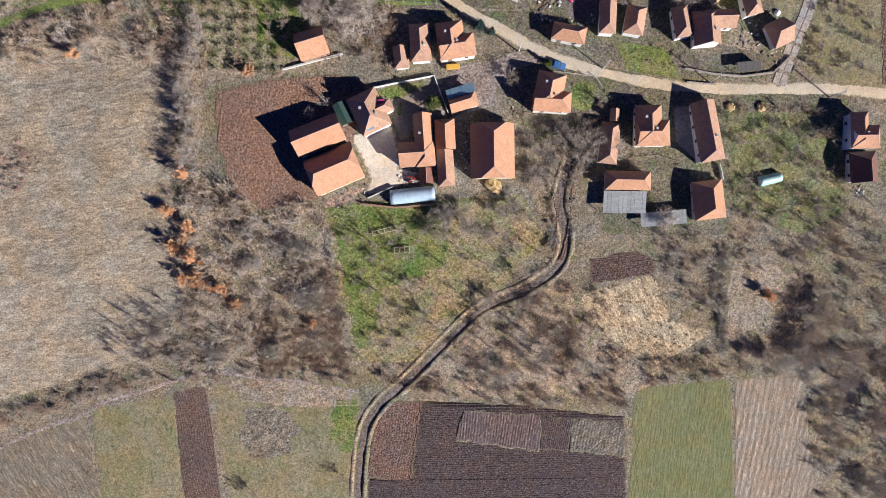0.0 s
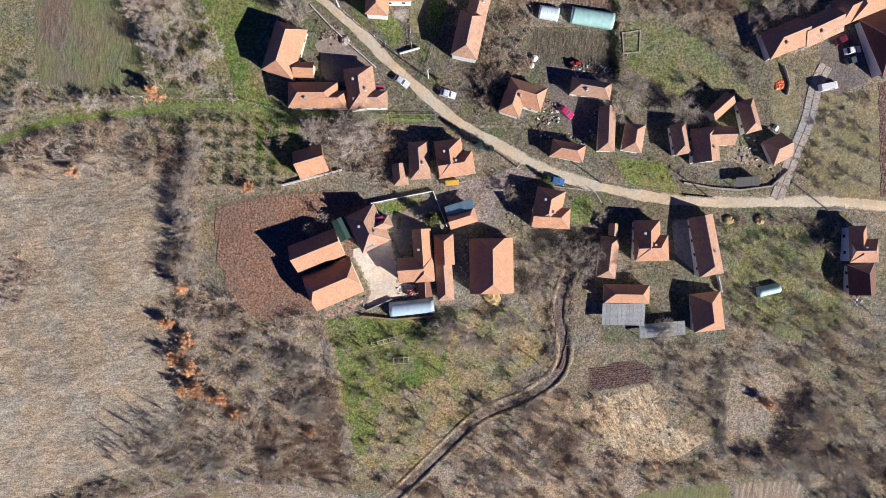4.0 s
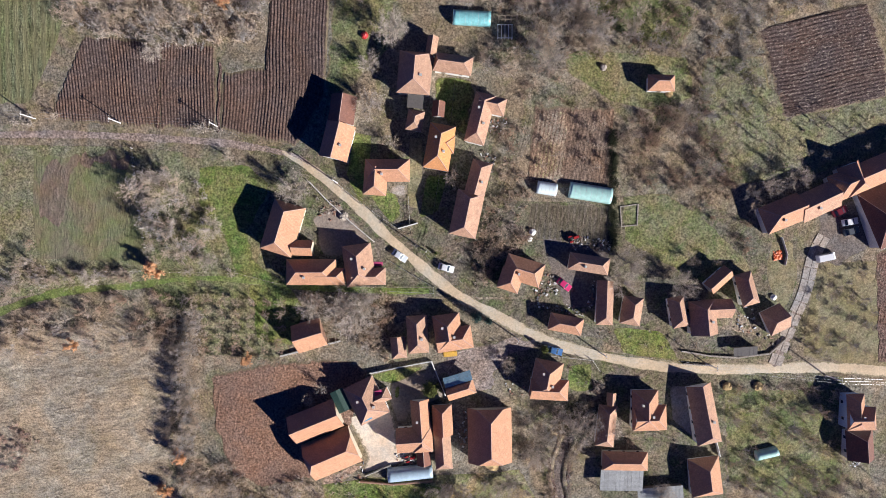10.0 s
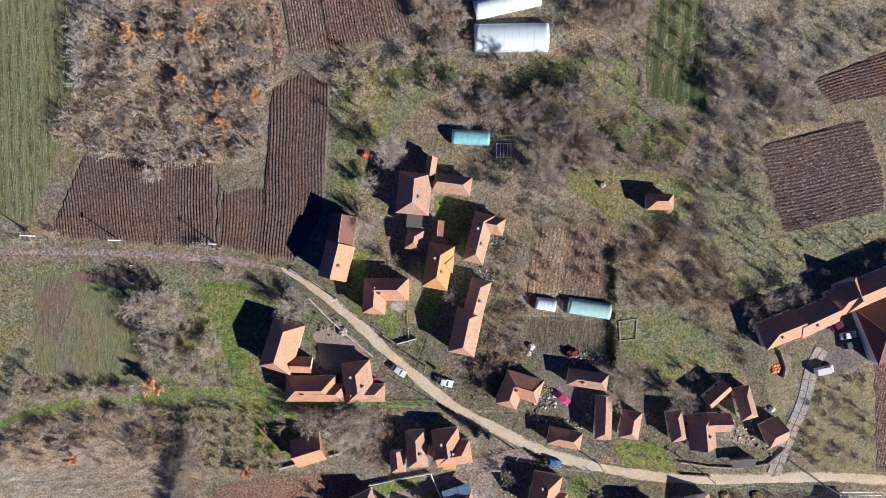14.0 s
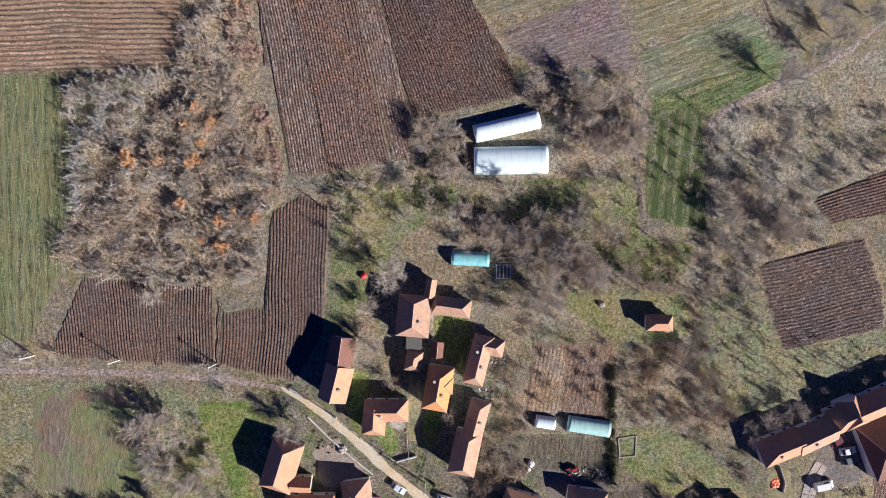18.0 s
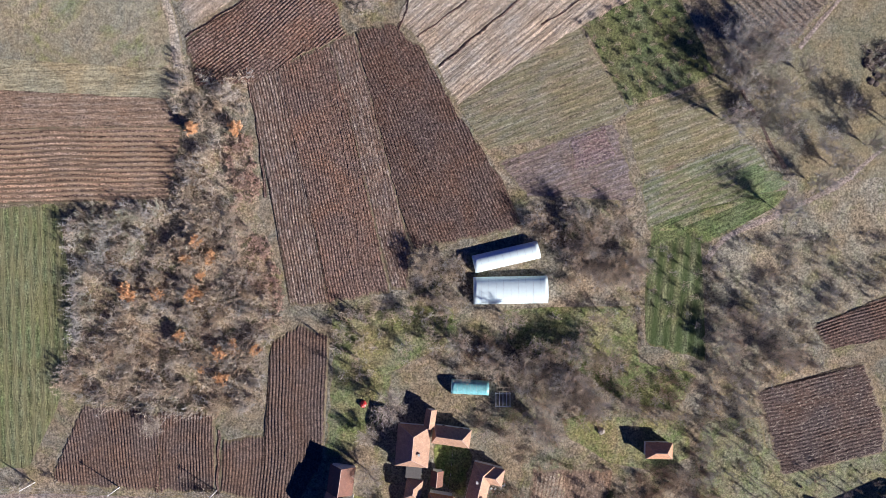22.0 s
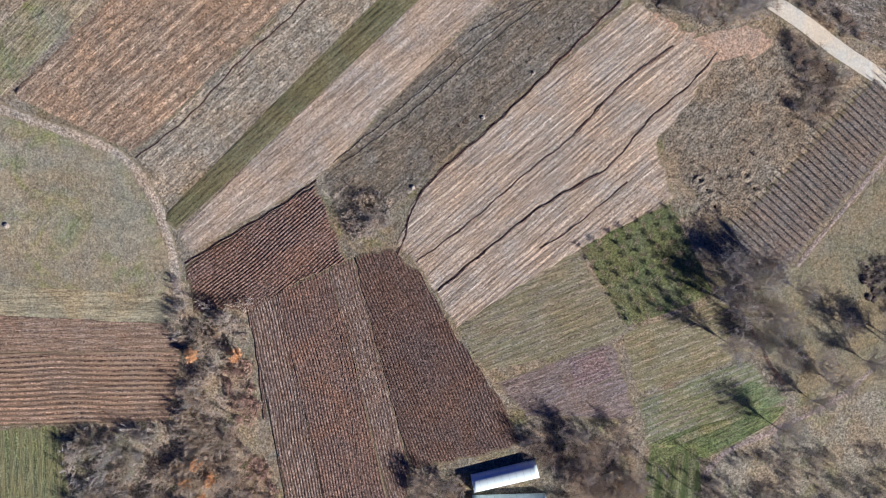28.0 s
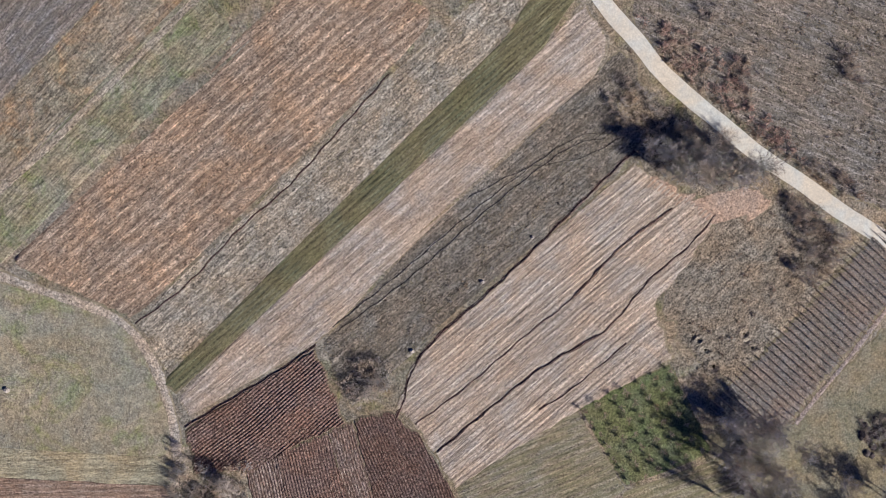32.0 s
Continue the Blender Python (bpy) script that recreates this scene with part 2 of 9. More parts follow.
M_YELLOWISH = ground_mat("yellow_green_grass", (0.18, 0.187, 0.082), (0.215, 0.195, 0.102), (0.27, 0.22, 0.14), fine=1.8, patch=0.08, d=(0.15, 0.165, 0.065), edge=(0.22, 0.18, 0.1))
M_TAN = ground_mat("tan_dead_grass", (0.34, 0.265, 0.162), (0.265, 0.205, 0.125), (0.19, 0.148, 0.09), fine=1.5, patch=0.08, d=(0.20, 0.19, 0.09), edge=(0.22, 0.18, 0.11), hue=1.4)
M_RUT = ground_mat("dark_rutted_earth", (0.185, 0.148, 0.105), (0.14, 0.113, 0.08), (0.24, 0.195, 0.14), fine=2.0, patch=0.15, bump=0.5, edge=(0.21, 0.175, 0.105))
M_ROUGH = ground_mat("rough_brown_fallow", (0.2, 0.166, 0.124), (0.158, 0.132, 0.098), (0.265, 0.22, 0.17), grain=1.35, fine=1.6, patch=0.12, turn=40, stretch=2, edge=(0.2, 0.17, 0.11), blue=1.05, fleck=0.4, fleck_col=(0.34, 0.29, 0.22))
# Dark trodden earth; in the eastern yard it also carries painted shadow.
M_TRODDEN_SHADED = ground_mat("trodden_and_shaded_earth", (0.175, 0.148, 0.118), (0.14, 0.12, 0.096), (0.22, 0.19, 0.155), fine=2.2, patch=0.15, bump=0.4, edge=(0.17, 0.145, 0.1), grain=0.7, blue=1.15)


def roof_mat(name, a, b, c, rust=0.5, gloss=0.8):
    """Clay tiles in courses: a and b by patches, lichen and soot c."""
    m, N, L, bsdf = nodes_of(name)
    tc = N.new("ShaderNodeTexCoord")
    oi = N.new("ShaderNodeObjectInfo")
    big = ramp_node(N, L, noise_node(N, L, 0.5, 5, 0.7, tc.outputs["Object"]), 0.35, 0.65)
    col = mix_node(N, L, big, a, b)
    sp = ramp_node(N, L, noise_node(N, L, 0.9, 8, 0.8, tc.outputs["Object"]), 0.48, 0.68)
    col = mix_node(N, L, math_node(N, L, "MULTIPLY", sp, rust), col, c)
    col = mix_node(N, L, ramp_node(N, L, noise_node(N, L, 6.0, 3, 0.7, tc.outputs["Object"]), 0.3, 0.7), mix_node(N, L, 1.0, col, (0.86, 0.85, 0.84), "MULTIPLY"), mix_node(N, L, 1.0, col, (1.1, 1.1, 1.1), "MULTIPLY"))
    col = mix_node(N, L, math_node(N, L, "MULTIPLY", oi.outputs["Random"], 0.35), col, c)
    bsdf.inputs["Roughness"].default_value = gloss
    bsdf.inputs["Specular IOR Level"].default_value = 0.25
    uv = N.new("ShaderNodeUVMap")
    w = N.new("ShaderNodeTexBrick")
    w.inputs["Color1"].default_value, w.inputs["Color2"].default_value, w.inputs["Mortar"].default_value = (0.90, 0.88, 0.86, 1), (1.2, 1.19, 1.17, 1), (0.78, 0.78, 0.78, 1)
    L.new(mix_node(N, L, 1.0, col, w.outputs["Color"], "MULTIPLY"), bsdf.inputs["Base Color"])
    w.inputs["Scale"].default_value = 1.0
    w.inputs["Brick Width"].default_value, w.inputs["Row Height"].default_value, w.inputs["Mortar Size"].default_value = 0.22, 0.33, 0.03
    L.new(uv.outputs[0], w.inputs["Vector"])
    bump_node(N, L, bsdf, w.outputs["Fac"], 0.2, -0.012)
    return m


M_ROOF = roof_mat("clay_tiles", (0.60, 0.325, 0.19), (0.51, 0.262, 0.15), (0.33, 0.19, 0.13))
M_ROOF_OLD = roof_mat("weathered_clay_tiles", (0.55, 0.335, 0.22), (0.43, 0.25, 0.165), (0.25, 0.17, 0.13), rust=0.6)
M_ROOF_ORANGE = roof_mat("new_orange_tiles", (0.68, 0.32, 0.12), (0.62, 0.28, 0.105), (0.42, 0.21, 0.12), rust=0.2)
M_ROOF_RUST = roof_mat("rusty_brown_tiles", (0.25, 0.11, 0.075), (0.2, 0.095, 0.07), (0.13, 0.085, 0.072), rust=0.7)
M_ROOF_GREY = roof_mat("grey_fibre_cement", (0.40, 0.42, 0.43), (0.33, 0.35, 0.36), (0.2, 0.2, 0.2), rust=0.7)
M_ROOF_BLUE = roof_mat("blue_sheet_metal", (0.17, 0.32, 0.44), (0.22, 0.36, 0.46), (0.31, 0.38, 0.42), rust=0.3, gloss=0.35)
M_ROOF_GREEN = roof_mat("dark_green_sheet", (0.04, 0.09, 0.075), (0.05, 0.10, 0.085), (0.09, 0.10, 0.09), rust=0.3, gloss=0.5)


def plain_mat(name, col, rough=0.7, metal=0.0, vary=0.25, scale=3.0):
    m, N, L, bsdf = nodes_of(name)
    tc = N.new("ShaderNodeTexCoord")
    n = noise_node(N, L, scale, 5, 0.7, tc.outputs["Object"])
    L.new(mix_node(N, L, ramp_node(N, L, n, 0.35, 0.7), tuple(q * (1 + vary * 0.4) for q in col), tuple(q * (1 - vary) for q in col)), bsdf.inputs["Base Color"])
    bsdf.inputs["Roughness"].default_value, bsdf.inputs["Metallic"].default_value = rough, metal
    return m


M_WALL = plain_mat("white_plaster", (0.72, 0.70, 0.65))
M_WALL_CREAM = plain_mat("cream_plaster", (0.62, 0.54, 0.40))
M_WALL_BLUE = plain_mat("pale_blue_plaster", (0.50, 0.62, 0.72))
M_BRICK = plain_mat("bare_brick", (0.34, 0.19, 0.13))
M_CAP = plain_mat("mortared_ridge_tiles", (0.45, 0.29, 0.22))
M_WOOD = plain_mat("weathered_timber", (0.25, 0.20, 0.15))
M_GLASS = plain_mat("window_glass", (0.05, 0.07, 0.09), 0.1)
M_FRAME = plain_mat("white_frame", (0.75, 0.75, 0.73))
M_METAL = plain_mat("galvanised_steel", (0.45, 0.46, 0.47), 0.4, 0.7)
M_CONC = plain_mat("grey_concrete", (0.55, 0.53, 0.49))
M_FILM = plain_mat("white_polythene", (0.68, 0.79, 0.80), 0.35, 0, 0.06, 0.7)
M_FILM_BLUE = plain_mat("bluish_polythene", (0.40, 0.52, 0.60), 0.3, 0, 0.2, 0.7)
M_FILM_GREEN = plain_mat("green_polythene", (0.40, 0.64, 0.58), 0.3, 0, 0.2, 0.7)
M_FILM_TURQ = plain_mat("turquoise_polythene", (0.22, 0.52, 0.54), 0.3, 0, 0.35, 0.9)
M_HOOP = plain_mat("plastic_hoop_pipe", (0.50, 0.53, 0.55), 0.5)
M_STONE = plain_mat("pale_rubble", (0.36, 0.31, 0.26), 0.9, 0, 0.5, 2.0)
M_BARK = plain_mat("grey_bark", (0.26, 0.225, 0.19), 0.9)


def twig_mat(name, a, b, hues=()):
    """Twigs or leaves: a to b by the piece, drifting through the hues from bush to bush."""
    m, N, L, bsdf = nodes_of(name)
    g = N.new("ShaderNodeNewGeometry")
    oi = N.new("ShaderNodeObjectInfo")
    col = mix_node(N, L, g.outputs["Random Per Island"], a, b)
    for i, hue in enumerate(hues):
        off = N.new("ShaderNodeVectorMath")
        off.inputs[1].default_value = (37.0 * i, 11.0 * i, 0)
        L.new(g.outputs["Position"], off.inputs[0])
        col = mix_node(N, L, ramp_node(N, L, noise_node(N, L, 0.22, 3, 0.6, off.outputs[0]), 0.47, 0.60), col, mix_node(N, L, g.outputs["Random Per Island"], hue, tuple(q * 0.65 for q in hue)))
    col = mix_node(N, L, oi.outputs["Random"], mix_node(N, L, 1.0, col, (0.85, 0.83, 0.81), "MULTIPLY"), mix_node(N, L, 1.0, col, (1.15, 1.13, 1.1), "MULTIPLY"))
    L.new(col, bsdf.inputs["Base Color"])
    bsdf.inputs["Roughness"].default_value = 0.9
    bsdf.inputs["Specular IOR Level"].default_value = 0.1
    return m


M_TWIG = twig_mat("bare_twigs", (0.50, 0.435, 0.38), (0.33, 0.285, 0.25), ((0.50, 0.375, 0.27), (0.40, 0.38, 0.365), (0.52, 0.425, 0.33)))
M_TWIG_GREY = twig_mat("grey_twigs", (0.46, 0.44, 0.425), (0.31, 0.295, 0.285), ((0.37, 0.365, 0.28), (0.48, 0.40, 0.33)))
M_TWIG_RED = twig_mat("reddish_bramble", (0.48, 0.335, 0.28), (0.33, 0.225, 0.185), ((0.50, 0.40, 0.32),))
M_TWIG_BROWN = twig_mat("brown_twigs", (0.50, 0.40, 0.305), (0.34, 0.265, 0.205), ((0.54, 0.45, 0.355), (0.44, 0.305, 0.225)))
M_TWIG_PALE = twig_mat("pale_twigs", (0.54, 0.475, 0.41), (0.38, 0.33, 0.28))
M_LEAF_ORANGE = twig_mat("dry_orange_leaves", (0.71, 0.42, 0.23), (0.52, 0.29, 0.155))
M_NEEDLE = twig_mat("green_needles", (0.10, 0.125, 0.04), (0.17, 0.18, 0.06))
M_HEDGE = twig_mat("dark_hedge", (0.075, 0.085, 0.05), (0.05, 0.055, 0.035))
M_SPRUCE = twig_mat("blue_needles", (0.075, 0.12, 0.11), (0.05, 0.085, 0.075))


# ---- mesh helpers ----
def mesh_of(name, verts, faces, mat, smooth=False):
    me = bpy.data.meshes.new(name)
    me.from_pydata([tuple(v) for v in verts], [], faces)
    me.materials.append(mat)
    if smooth:
        me.shade_smooth()
    return me


def piece(name, verts, faces, mat, parent=None, label=""):
    ob = new(name, mesh_of(name, verts, faces, mat))
    if parent is not None:
        ob.parent = parent
    return tagged(ob, label)


def part(name, bm, mat, parent, label=""):
    me = bpy.data.meshes.new(name)
    bm.to_mesh(me)
    bm.free()
    me.materials.append(mat)
    ob = new(name, me)
    ob.parent = parent
    return tagged(ob, label)


BOX_F = [(0, 3, 2, 1), (4, 5, 6, 7), (0, 1, 5, 4), (1, 2, 6, 5), (2, 3, 7, 6), (3, 0, 4, 7)]


def box_v(x0, x1, y0, y1, z0, z1):
    return [(x0, y0, z0), (x1, y0, z0), (x1, y1, z0), (x0, y1, z0), (x0, y0, z1), (x1, y0, z1), (x1, y1, z1), (x0, y1, z1)]


def box_piece(name, b, mat, parent, label="", bevel=0.0):
    if bevel:
        bm = bmesh.new()
        vs = [bm.verts.new(v) for v in box_v(*b)]
        for fc in BOX_F:
            bm.faces.new([vs[i] for i in fc])
        bmesh.ops.bevel(bm, geom=bm.edges[:], offset=bevel, segments=2, affect="EDGES")
        return part(name, bm, mat, parent, label)
    return piece(name, box_v(*b), BOX_F, mat, parent, label)


def thing(name, x, y, turn=0.0, z=None, dz=0.0):
    ob = new(name)
    ob.empty_display_size = 0.5
    ob.matrix_world = pose(x, y, (hz(x, y) if z is None else z) + dz, 0, 0, turn)
    return ob


def smooth_line(pts, step=1.5):
    """A Catmull-Rom line through pts, resampled."""
    p = [Vector((*q, 0)) for q in pts]
    p = [p[0] * 2 - p[1]] + p + [p[-1] * 2 - p[-2]]
    out = []
    for i in range(1, len(p) - 2):
        n = max(1, int((p[i + 1] - p[i]).length / step))
        for k in range(n):
            t = k / n
            out.append(0.5 * ((2 * p[i]) + (p[i + 1] - p[i - 1]) * t + (2 * p[i - 1] - 5 * p[i] + 4 * p[i + 1] - p[i + 2]) * t * t
                              + (3 * p[i] - p[i - 1] - 3 * p[i + 1] + p[i + 2]) * t ** 3))
    out.append(p[-2])
    return [(v.x, v.y) for v in out]


def set_rim(me, rim):
    at = me.attributes.new("rim", "FLOAT", "POINT")
    at.data.foreach_set("value", np.asarray(rim, np.float32))


def inside(poly, x, y):
    x, y = np.asarray(x), np.asarray(y)
    res = np.zeros(x.shape, bool)
    for (x0, y0), (x1, y1) in zip(poly, poly[1:] + poly[:1]):
        c = ((y0 > y) != (y1 > y)) & (x < (x1 - x0) * (y - y0) / (y1 - y0 + 1e-12) + x0)
        res ^= c
    return res


def wobble(s, seed):
    return 0.5 * np.sin(s * 0.9 + seed) + 0.3 * np.sin(s * 2.3 + seed * 2.1) + 0.25 * np.sin(s * 5.1 + seed * 0.7)


def field(name, poly, mat, turn=0.0, label="", category="field", furrow=0.0, pitch=0.8, lift=0.03, dv=None, rag=0.5, clods=0.0):
    """A sheet over the ground within poly. turn: the way of its rows; furrow: their depth; pitch: their spacing."""
    c, s = math.cos(radians(turn)), math.sin(radians(turn))
    q = [(x * c + y * s, -x * s + y * c) for x, y in poly]
    fine = []
    for (u0, v0), (u1, v1) in zip(q, q[1:] + q[:1]):
        n = max(1, int(math.hypot(u1 - u0, v1 - v0) / 0.8))
        fine += [(u0 + (u1 - u0) * k / n, v0 + (v1 - v0) * k / n) for k in range(n)]
    fine = np.array(fine)
    seed = len(name) + poly[0][0]
    along = np.arange(len(fine)) * 0.8
    fine = fine + rag * np.stack([wobble(along, seed), wobble(along, seed + 3)], 1)
    dv = dv or (pitch / 5 if furrow else 1.2)
    vs = np.arange(fine[:, 1].min() + 0.01, fine[:, 1].max(), dv)
    u0s, u1s = np.full(len(vs), np.inf), np.full(len(vs), -np.inf)
    nxt = np.roll(fine, -1, 0)
    for (ua, va), (ub, vb) in zip(fine, nxt):
        lo, hi = (va, vb) if va < vb else (vb, va)
        i0, i1 = np.searchsorted(vs, lo), np.searchsorted(vs, hi)
        if i1 > i0:
            w = vs[i0:i1]
            u = ua + (ub - ua) * (w - va) / (vb - va)
            u0s[i0:i1] = np.minimum(u0s[i0:i1], u)
            u1s[i0:i1] = np.maximum(u1s[i0:i1], u)
    ok = np.isfinite(u0s)
    vs, u0s, u1s = vs[ok], u0s[ok], u1s[ok]
    n = max(2, int((u1s - u0s).max() / (0.5 if furrow else 1.5)))
    k = np.linspace(0, 1, n + 1)
    U = u0s[:, None] + (u1s - u0s)[:, None] * k
    V = np.repeat(vs[:, None], n + 1, 1)
    X, Y = U * c - V * s, U * s + V * c
    rim = np.minimum(np.minimum(U - u0s[:, None], u1s[:, None] - U), np.minimum(V - vs[0], vs[-1] - V) + 0.0) / 2.0
    Z = height(X, Y) - 0.02 + (lift + 0.02) * np.clip(rim * 3, 0, 1)
    if furrow:
        bend = 0.35 * np.sin(U * 0.11 + seed) + 0.15 * np.sin(U * 0.31 + V * 0.1)
        rng = np.random.default_rng(int(abs(seed) * 10))
        per_row = 0.9 + 0.22 * np.sin(np.floor((V + bend) / pitch - 0.25) * 12.9)
        Z = Z + np.clip(rim * 2, 0, 1) * (furrow * per_row * (0.5 + 0.5 * np.sin((V + bend) * 2 * math.pi / pitch)) + clods * rng.random(Z.shape))
    R = len(vs)
    idx = np.arange(R * (n + 1)).reshape(R, n + 1)
    faces = np.stack([idx[:-1, :-1], idx[:-1, 1:], idx[1:, 1:], idx[1:, :-1]], -1).reshape(-1, 4)
    me = bpy.data.meshes.new(name)
    me.from_pydata(np.stack([X, Y, Z], -1).reshape(-1, 3), [], faces)
    me.materials.append(mat)
    set_rim(me, np.clip(rim, 0, 1).ravel())
    me.shade_smooth()
    return tagged(new(name, me), label or name.replace("_", " "), category, kind="structure")


def road(name, pts, width, mat, label, lift=0.05, category="road", wob=1.0, taper=1.0):
    line = smooth_line(pts, 1.2)
    n = len(line)
    verts, rim = [], []
    for i, (x, y) in enumerate(line):
        a, b = line[max(0, i - 1)], line[min(n - 1, i + 1)]
        d = Vector((b[0] - a[0], b[1] - a[1])).normalized()
        w = width * (1 + wob * (0.12 * math.sin(i * 0.37) + 0.08 * math.sin(i * 1.1))) * min(1.0, taper + i / 14)
        for k in range(7):
            o = (k / 6 - 0.5) * w
            X, Y = x - d.y * o, y + d.x * o
            verts.append((X, Y, hz(X, Y) + lift - 0.03 * abs(k - 3)))
            rim.append(min(k, 6 - k) / 3.0 * 1.2)
    faces = [(i * 7 + k, i * 7 + k + 1, i * 7 + k + 8, i * 7 + k + 7) for i in range(n - 1) for k in range(6)]
    faces = [f[::-1] for f in faces]
    me = mesh_of(name, verts, faces, mat, True)
    set_rim(me, np.clip(rim, 0, 1))
    return tagged(new(name, me), label, category, kind="structure")


# ---- ground ----
def build_ground():
    xs = np.concatenate([-np.geomspace(3000, 190, 14), np.arange(-180, 181, 3.0), np.geomspace(190, 3000, 14)])
    ys = np.concatenate([-np.geomspace(3000, 130, 14), np.arange(-120, 391, 3.0), np.geomspace(400, 3300, 14)])
    X, Y = np.meshgrid(xs, ys)
    Z = height(X, Y)
    R, Cn = X.shape
    idx = np.arange(R * Cn).reshape(R, Cn)
    faces = np.stack([idx[:-1, :-1], idx[:-1, 1:], idx[1:, 1:], idx[1:, :-1]], -1).reshape(-1, 4)
    me = bpy.data.meshes.new("ground")
    me.from_pydata(np.stack([X, Y, Z], -1).reshape(-1, 3), [], faces)
    me.materials.append(M_GROUND)
    me.shade_smooth()
    tagged(new("ground", me), "dry winter grass on a gentle hillside", "ground", kind="structure")


build_ground()

# fields and meadows of the south
field("meadow", [(-124.0, 51.3), (-83.8, 55.5), (-68.1, 49.8), (-70.3, 31.3), (-72.2, 16.6), (-70.7, 0.0), (-68.2, -15.5), (-76.1, -26.7), (-87.6, -32.4), (-115.3, -39.9), (-135.4, -46.6)], M_MEADOW, 20, "pale dry hay meadow on the slope")
field("garden_plot", [(-59.9, 41.4), (-46.2, 44.3), (-27.1, 45.8), (-19.0, 43.0), (-25.3, 24.1), (-33.8, 12.9), (-47.6, 9.9), (-55.7, 13.5), (-59.5, 26.9)], M_REDSOIL, 80, "reddish dug garden plot behind the barn", furrow=0.03, pitch=0.7, clods=0.07)
field("orchard_grass", [(-32.4, 10.9), (-14.2, 12.9), (1.0, 9.9), (21.5, 15.3), (28.4, 3.1), (16.7, -11.0), (-5.2, -32.2), (-25.1, -32.1), (-28.2, -14.2)], M_ORCHARD, 0, "yellowing orchard grass with bare trees")
field("lawn", [(-31.6, 10.9), (-14.2, 12.5), (1.0, 9.9), (2.6, -3.2), (-6.7, -7.9), (-16.0, -11.0), (-19.4, -25.5), (-24.2, -30.5), (-26.7, -17.4), (-28.5, -4.8)], M_LUSH, 0, "lush green grass below the farmyard", lift=0.05, rag=1.5)
field("ploughed_field", [(-6.2, -43.4), (27.1, -45.7), (53.3, -49.0), (57.7, -96.3), (-24.7, -94.7), (-21.8, -68.0), (-9.7, -69.4)], M_DARKSOIL, 0, "dark freshly ploughed field", furrow=0.10, pitch=0.7, clods=0.16)
field("soil_plot", [(-15.1, -43.0), (-5.9, -43.3), (-9.9, -69.0), (-21.8, -67.6), (-20.0, -49.4)], M_SOIL, 82, "brown dug plot beside the track", furrow=0.05, pitch=0.7, lift=0.06, clods=0.08)
field("raked_plot", [(6.2, -45.9), (28.5, -47.6), (28.3, -59.8), (3.2, -55.8)], ground_mat("raked_soil", (0.165, 0.122, 0.095), (0.14, 0.104, 0.083), (0.2, 0.155, 0.122), turn=84, stretch=3, fine=2.6, rows=1.0, row_col=(0.1, 0.075, 0.06), row_fac=0.6, edge=(0.26, 0.22, 0.15)), 84, "brown raked vegetable plot", furrow=0.1, pitch=0.8, lift=0.27, clods=0.05)
field("fallow_plot", [(37.4, -48.5), (53.0, -49.9), (53.9, -61.9), (37.3, -59.5)], M_GREY, 84, "greyish fallow vegetable plot", furrow=0.08, pitch=0.9, lift=0.28)
field("dark_plot", [(28.5, -47.8), (37.1, -48.5), (37.0, -59.9), (28.4, -58.7)], M_DARKSOIL, 84, "small dark vegetable plot", furrow=0.08, pitch=0.6, lift=0.26)
field("winter_wheat", [(54.6, -39.3), (83.1, -36.8), (91.6, -97.1), (57.4, -96.3)], ground_mat("young_wheat", (0.136, 0.154, 0.05), (0.165, 0.168, 0.065), (0.215, 0.185, 0.09), grain=0.5, turn=88, stretch=5, fine=2.0, rows=0.9, row_col=(0.24, 0.21, 0.12), row_fac=0.35, edge=(0.2, 0.17, 0.1)), 88, "green winter wheat in drilled rows")
field("stubble_strip", [(84.1, -37.2), (104.1, -36.3), (120.0, -97.8), (91.6, -97.1)], ground_mat("drilled_stubble", (0.35, 0.285, 0.205), (0.285, 0.23, 0.165), (0.21, 0.165, 0.12), grain=0.65, turn=86, stretch=5, fine=2.2, edge=(0.24, 0.2, 0.13), rows=1.8, row_col=(0.18, 0.142, 0.1), row_fac=0.55, blue=1.12), 86, "pale stubble strip in rows", furrow=0.05, pitch=1.8)
field("soil_strip", [(-75.9, -39.9), (-66.6, -38.5), (-64.7, -94.1), (-75.7, -93.9)], M_BLOCKSOIL, 96, "narrow strip of tilled brown soil", furrow=0.06, pitch=0.7)
field("olive_meadow", [(-65.6, -38.2), (-29.3, -36.9), (-22.3, -41.7), (-26.8, -68.0), (-26.4, -94.7), (-62.2, -94.1)], M_OLIVE, 0, "olive-green grass meadow")
field("headland", [(-62.4, -37.9), (-49.6, -37.3), (-34.7, -38.6), (-23.8, -41.4), (-27.3, -44.6), (-42.4, -43.6), (-57.4, -42.7)], M_TAN, 0, "tan headland of the meadow", lift=0.05, rag=2.0)
field("bare_patch", [(-59.3, -48.4), (-51.6, -46.0), (-43.3, -46.4), (-40.5, -50.5), (-44.7, -58.4), (-51.7, -59.6), (-57.7, -58.3)], M_ROUGH, 0, "mottled brown patch of the meadow", lift=0.05, rag=3.0)
road("field_edge_path", [(-128.0, -58.0), (-115.0, -51.7), (-103.9, -47.9), (-95.1, -43.1), (-85.8, -40.7), (-76.6, -37.5), (-65.1, -34.8), (-52.5, -36.3), (-36.2, -38.4), (-23.8, -40.6)], 1.7, M_DIRT, "pale worn path along the field heads", 0.07, "path")
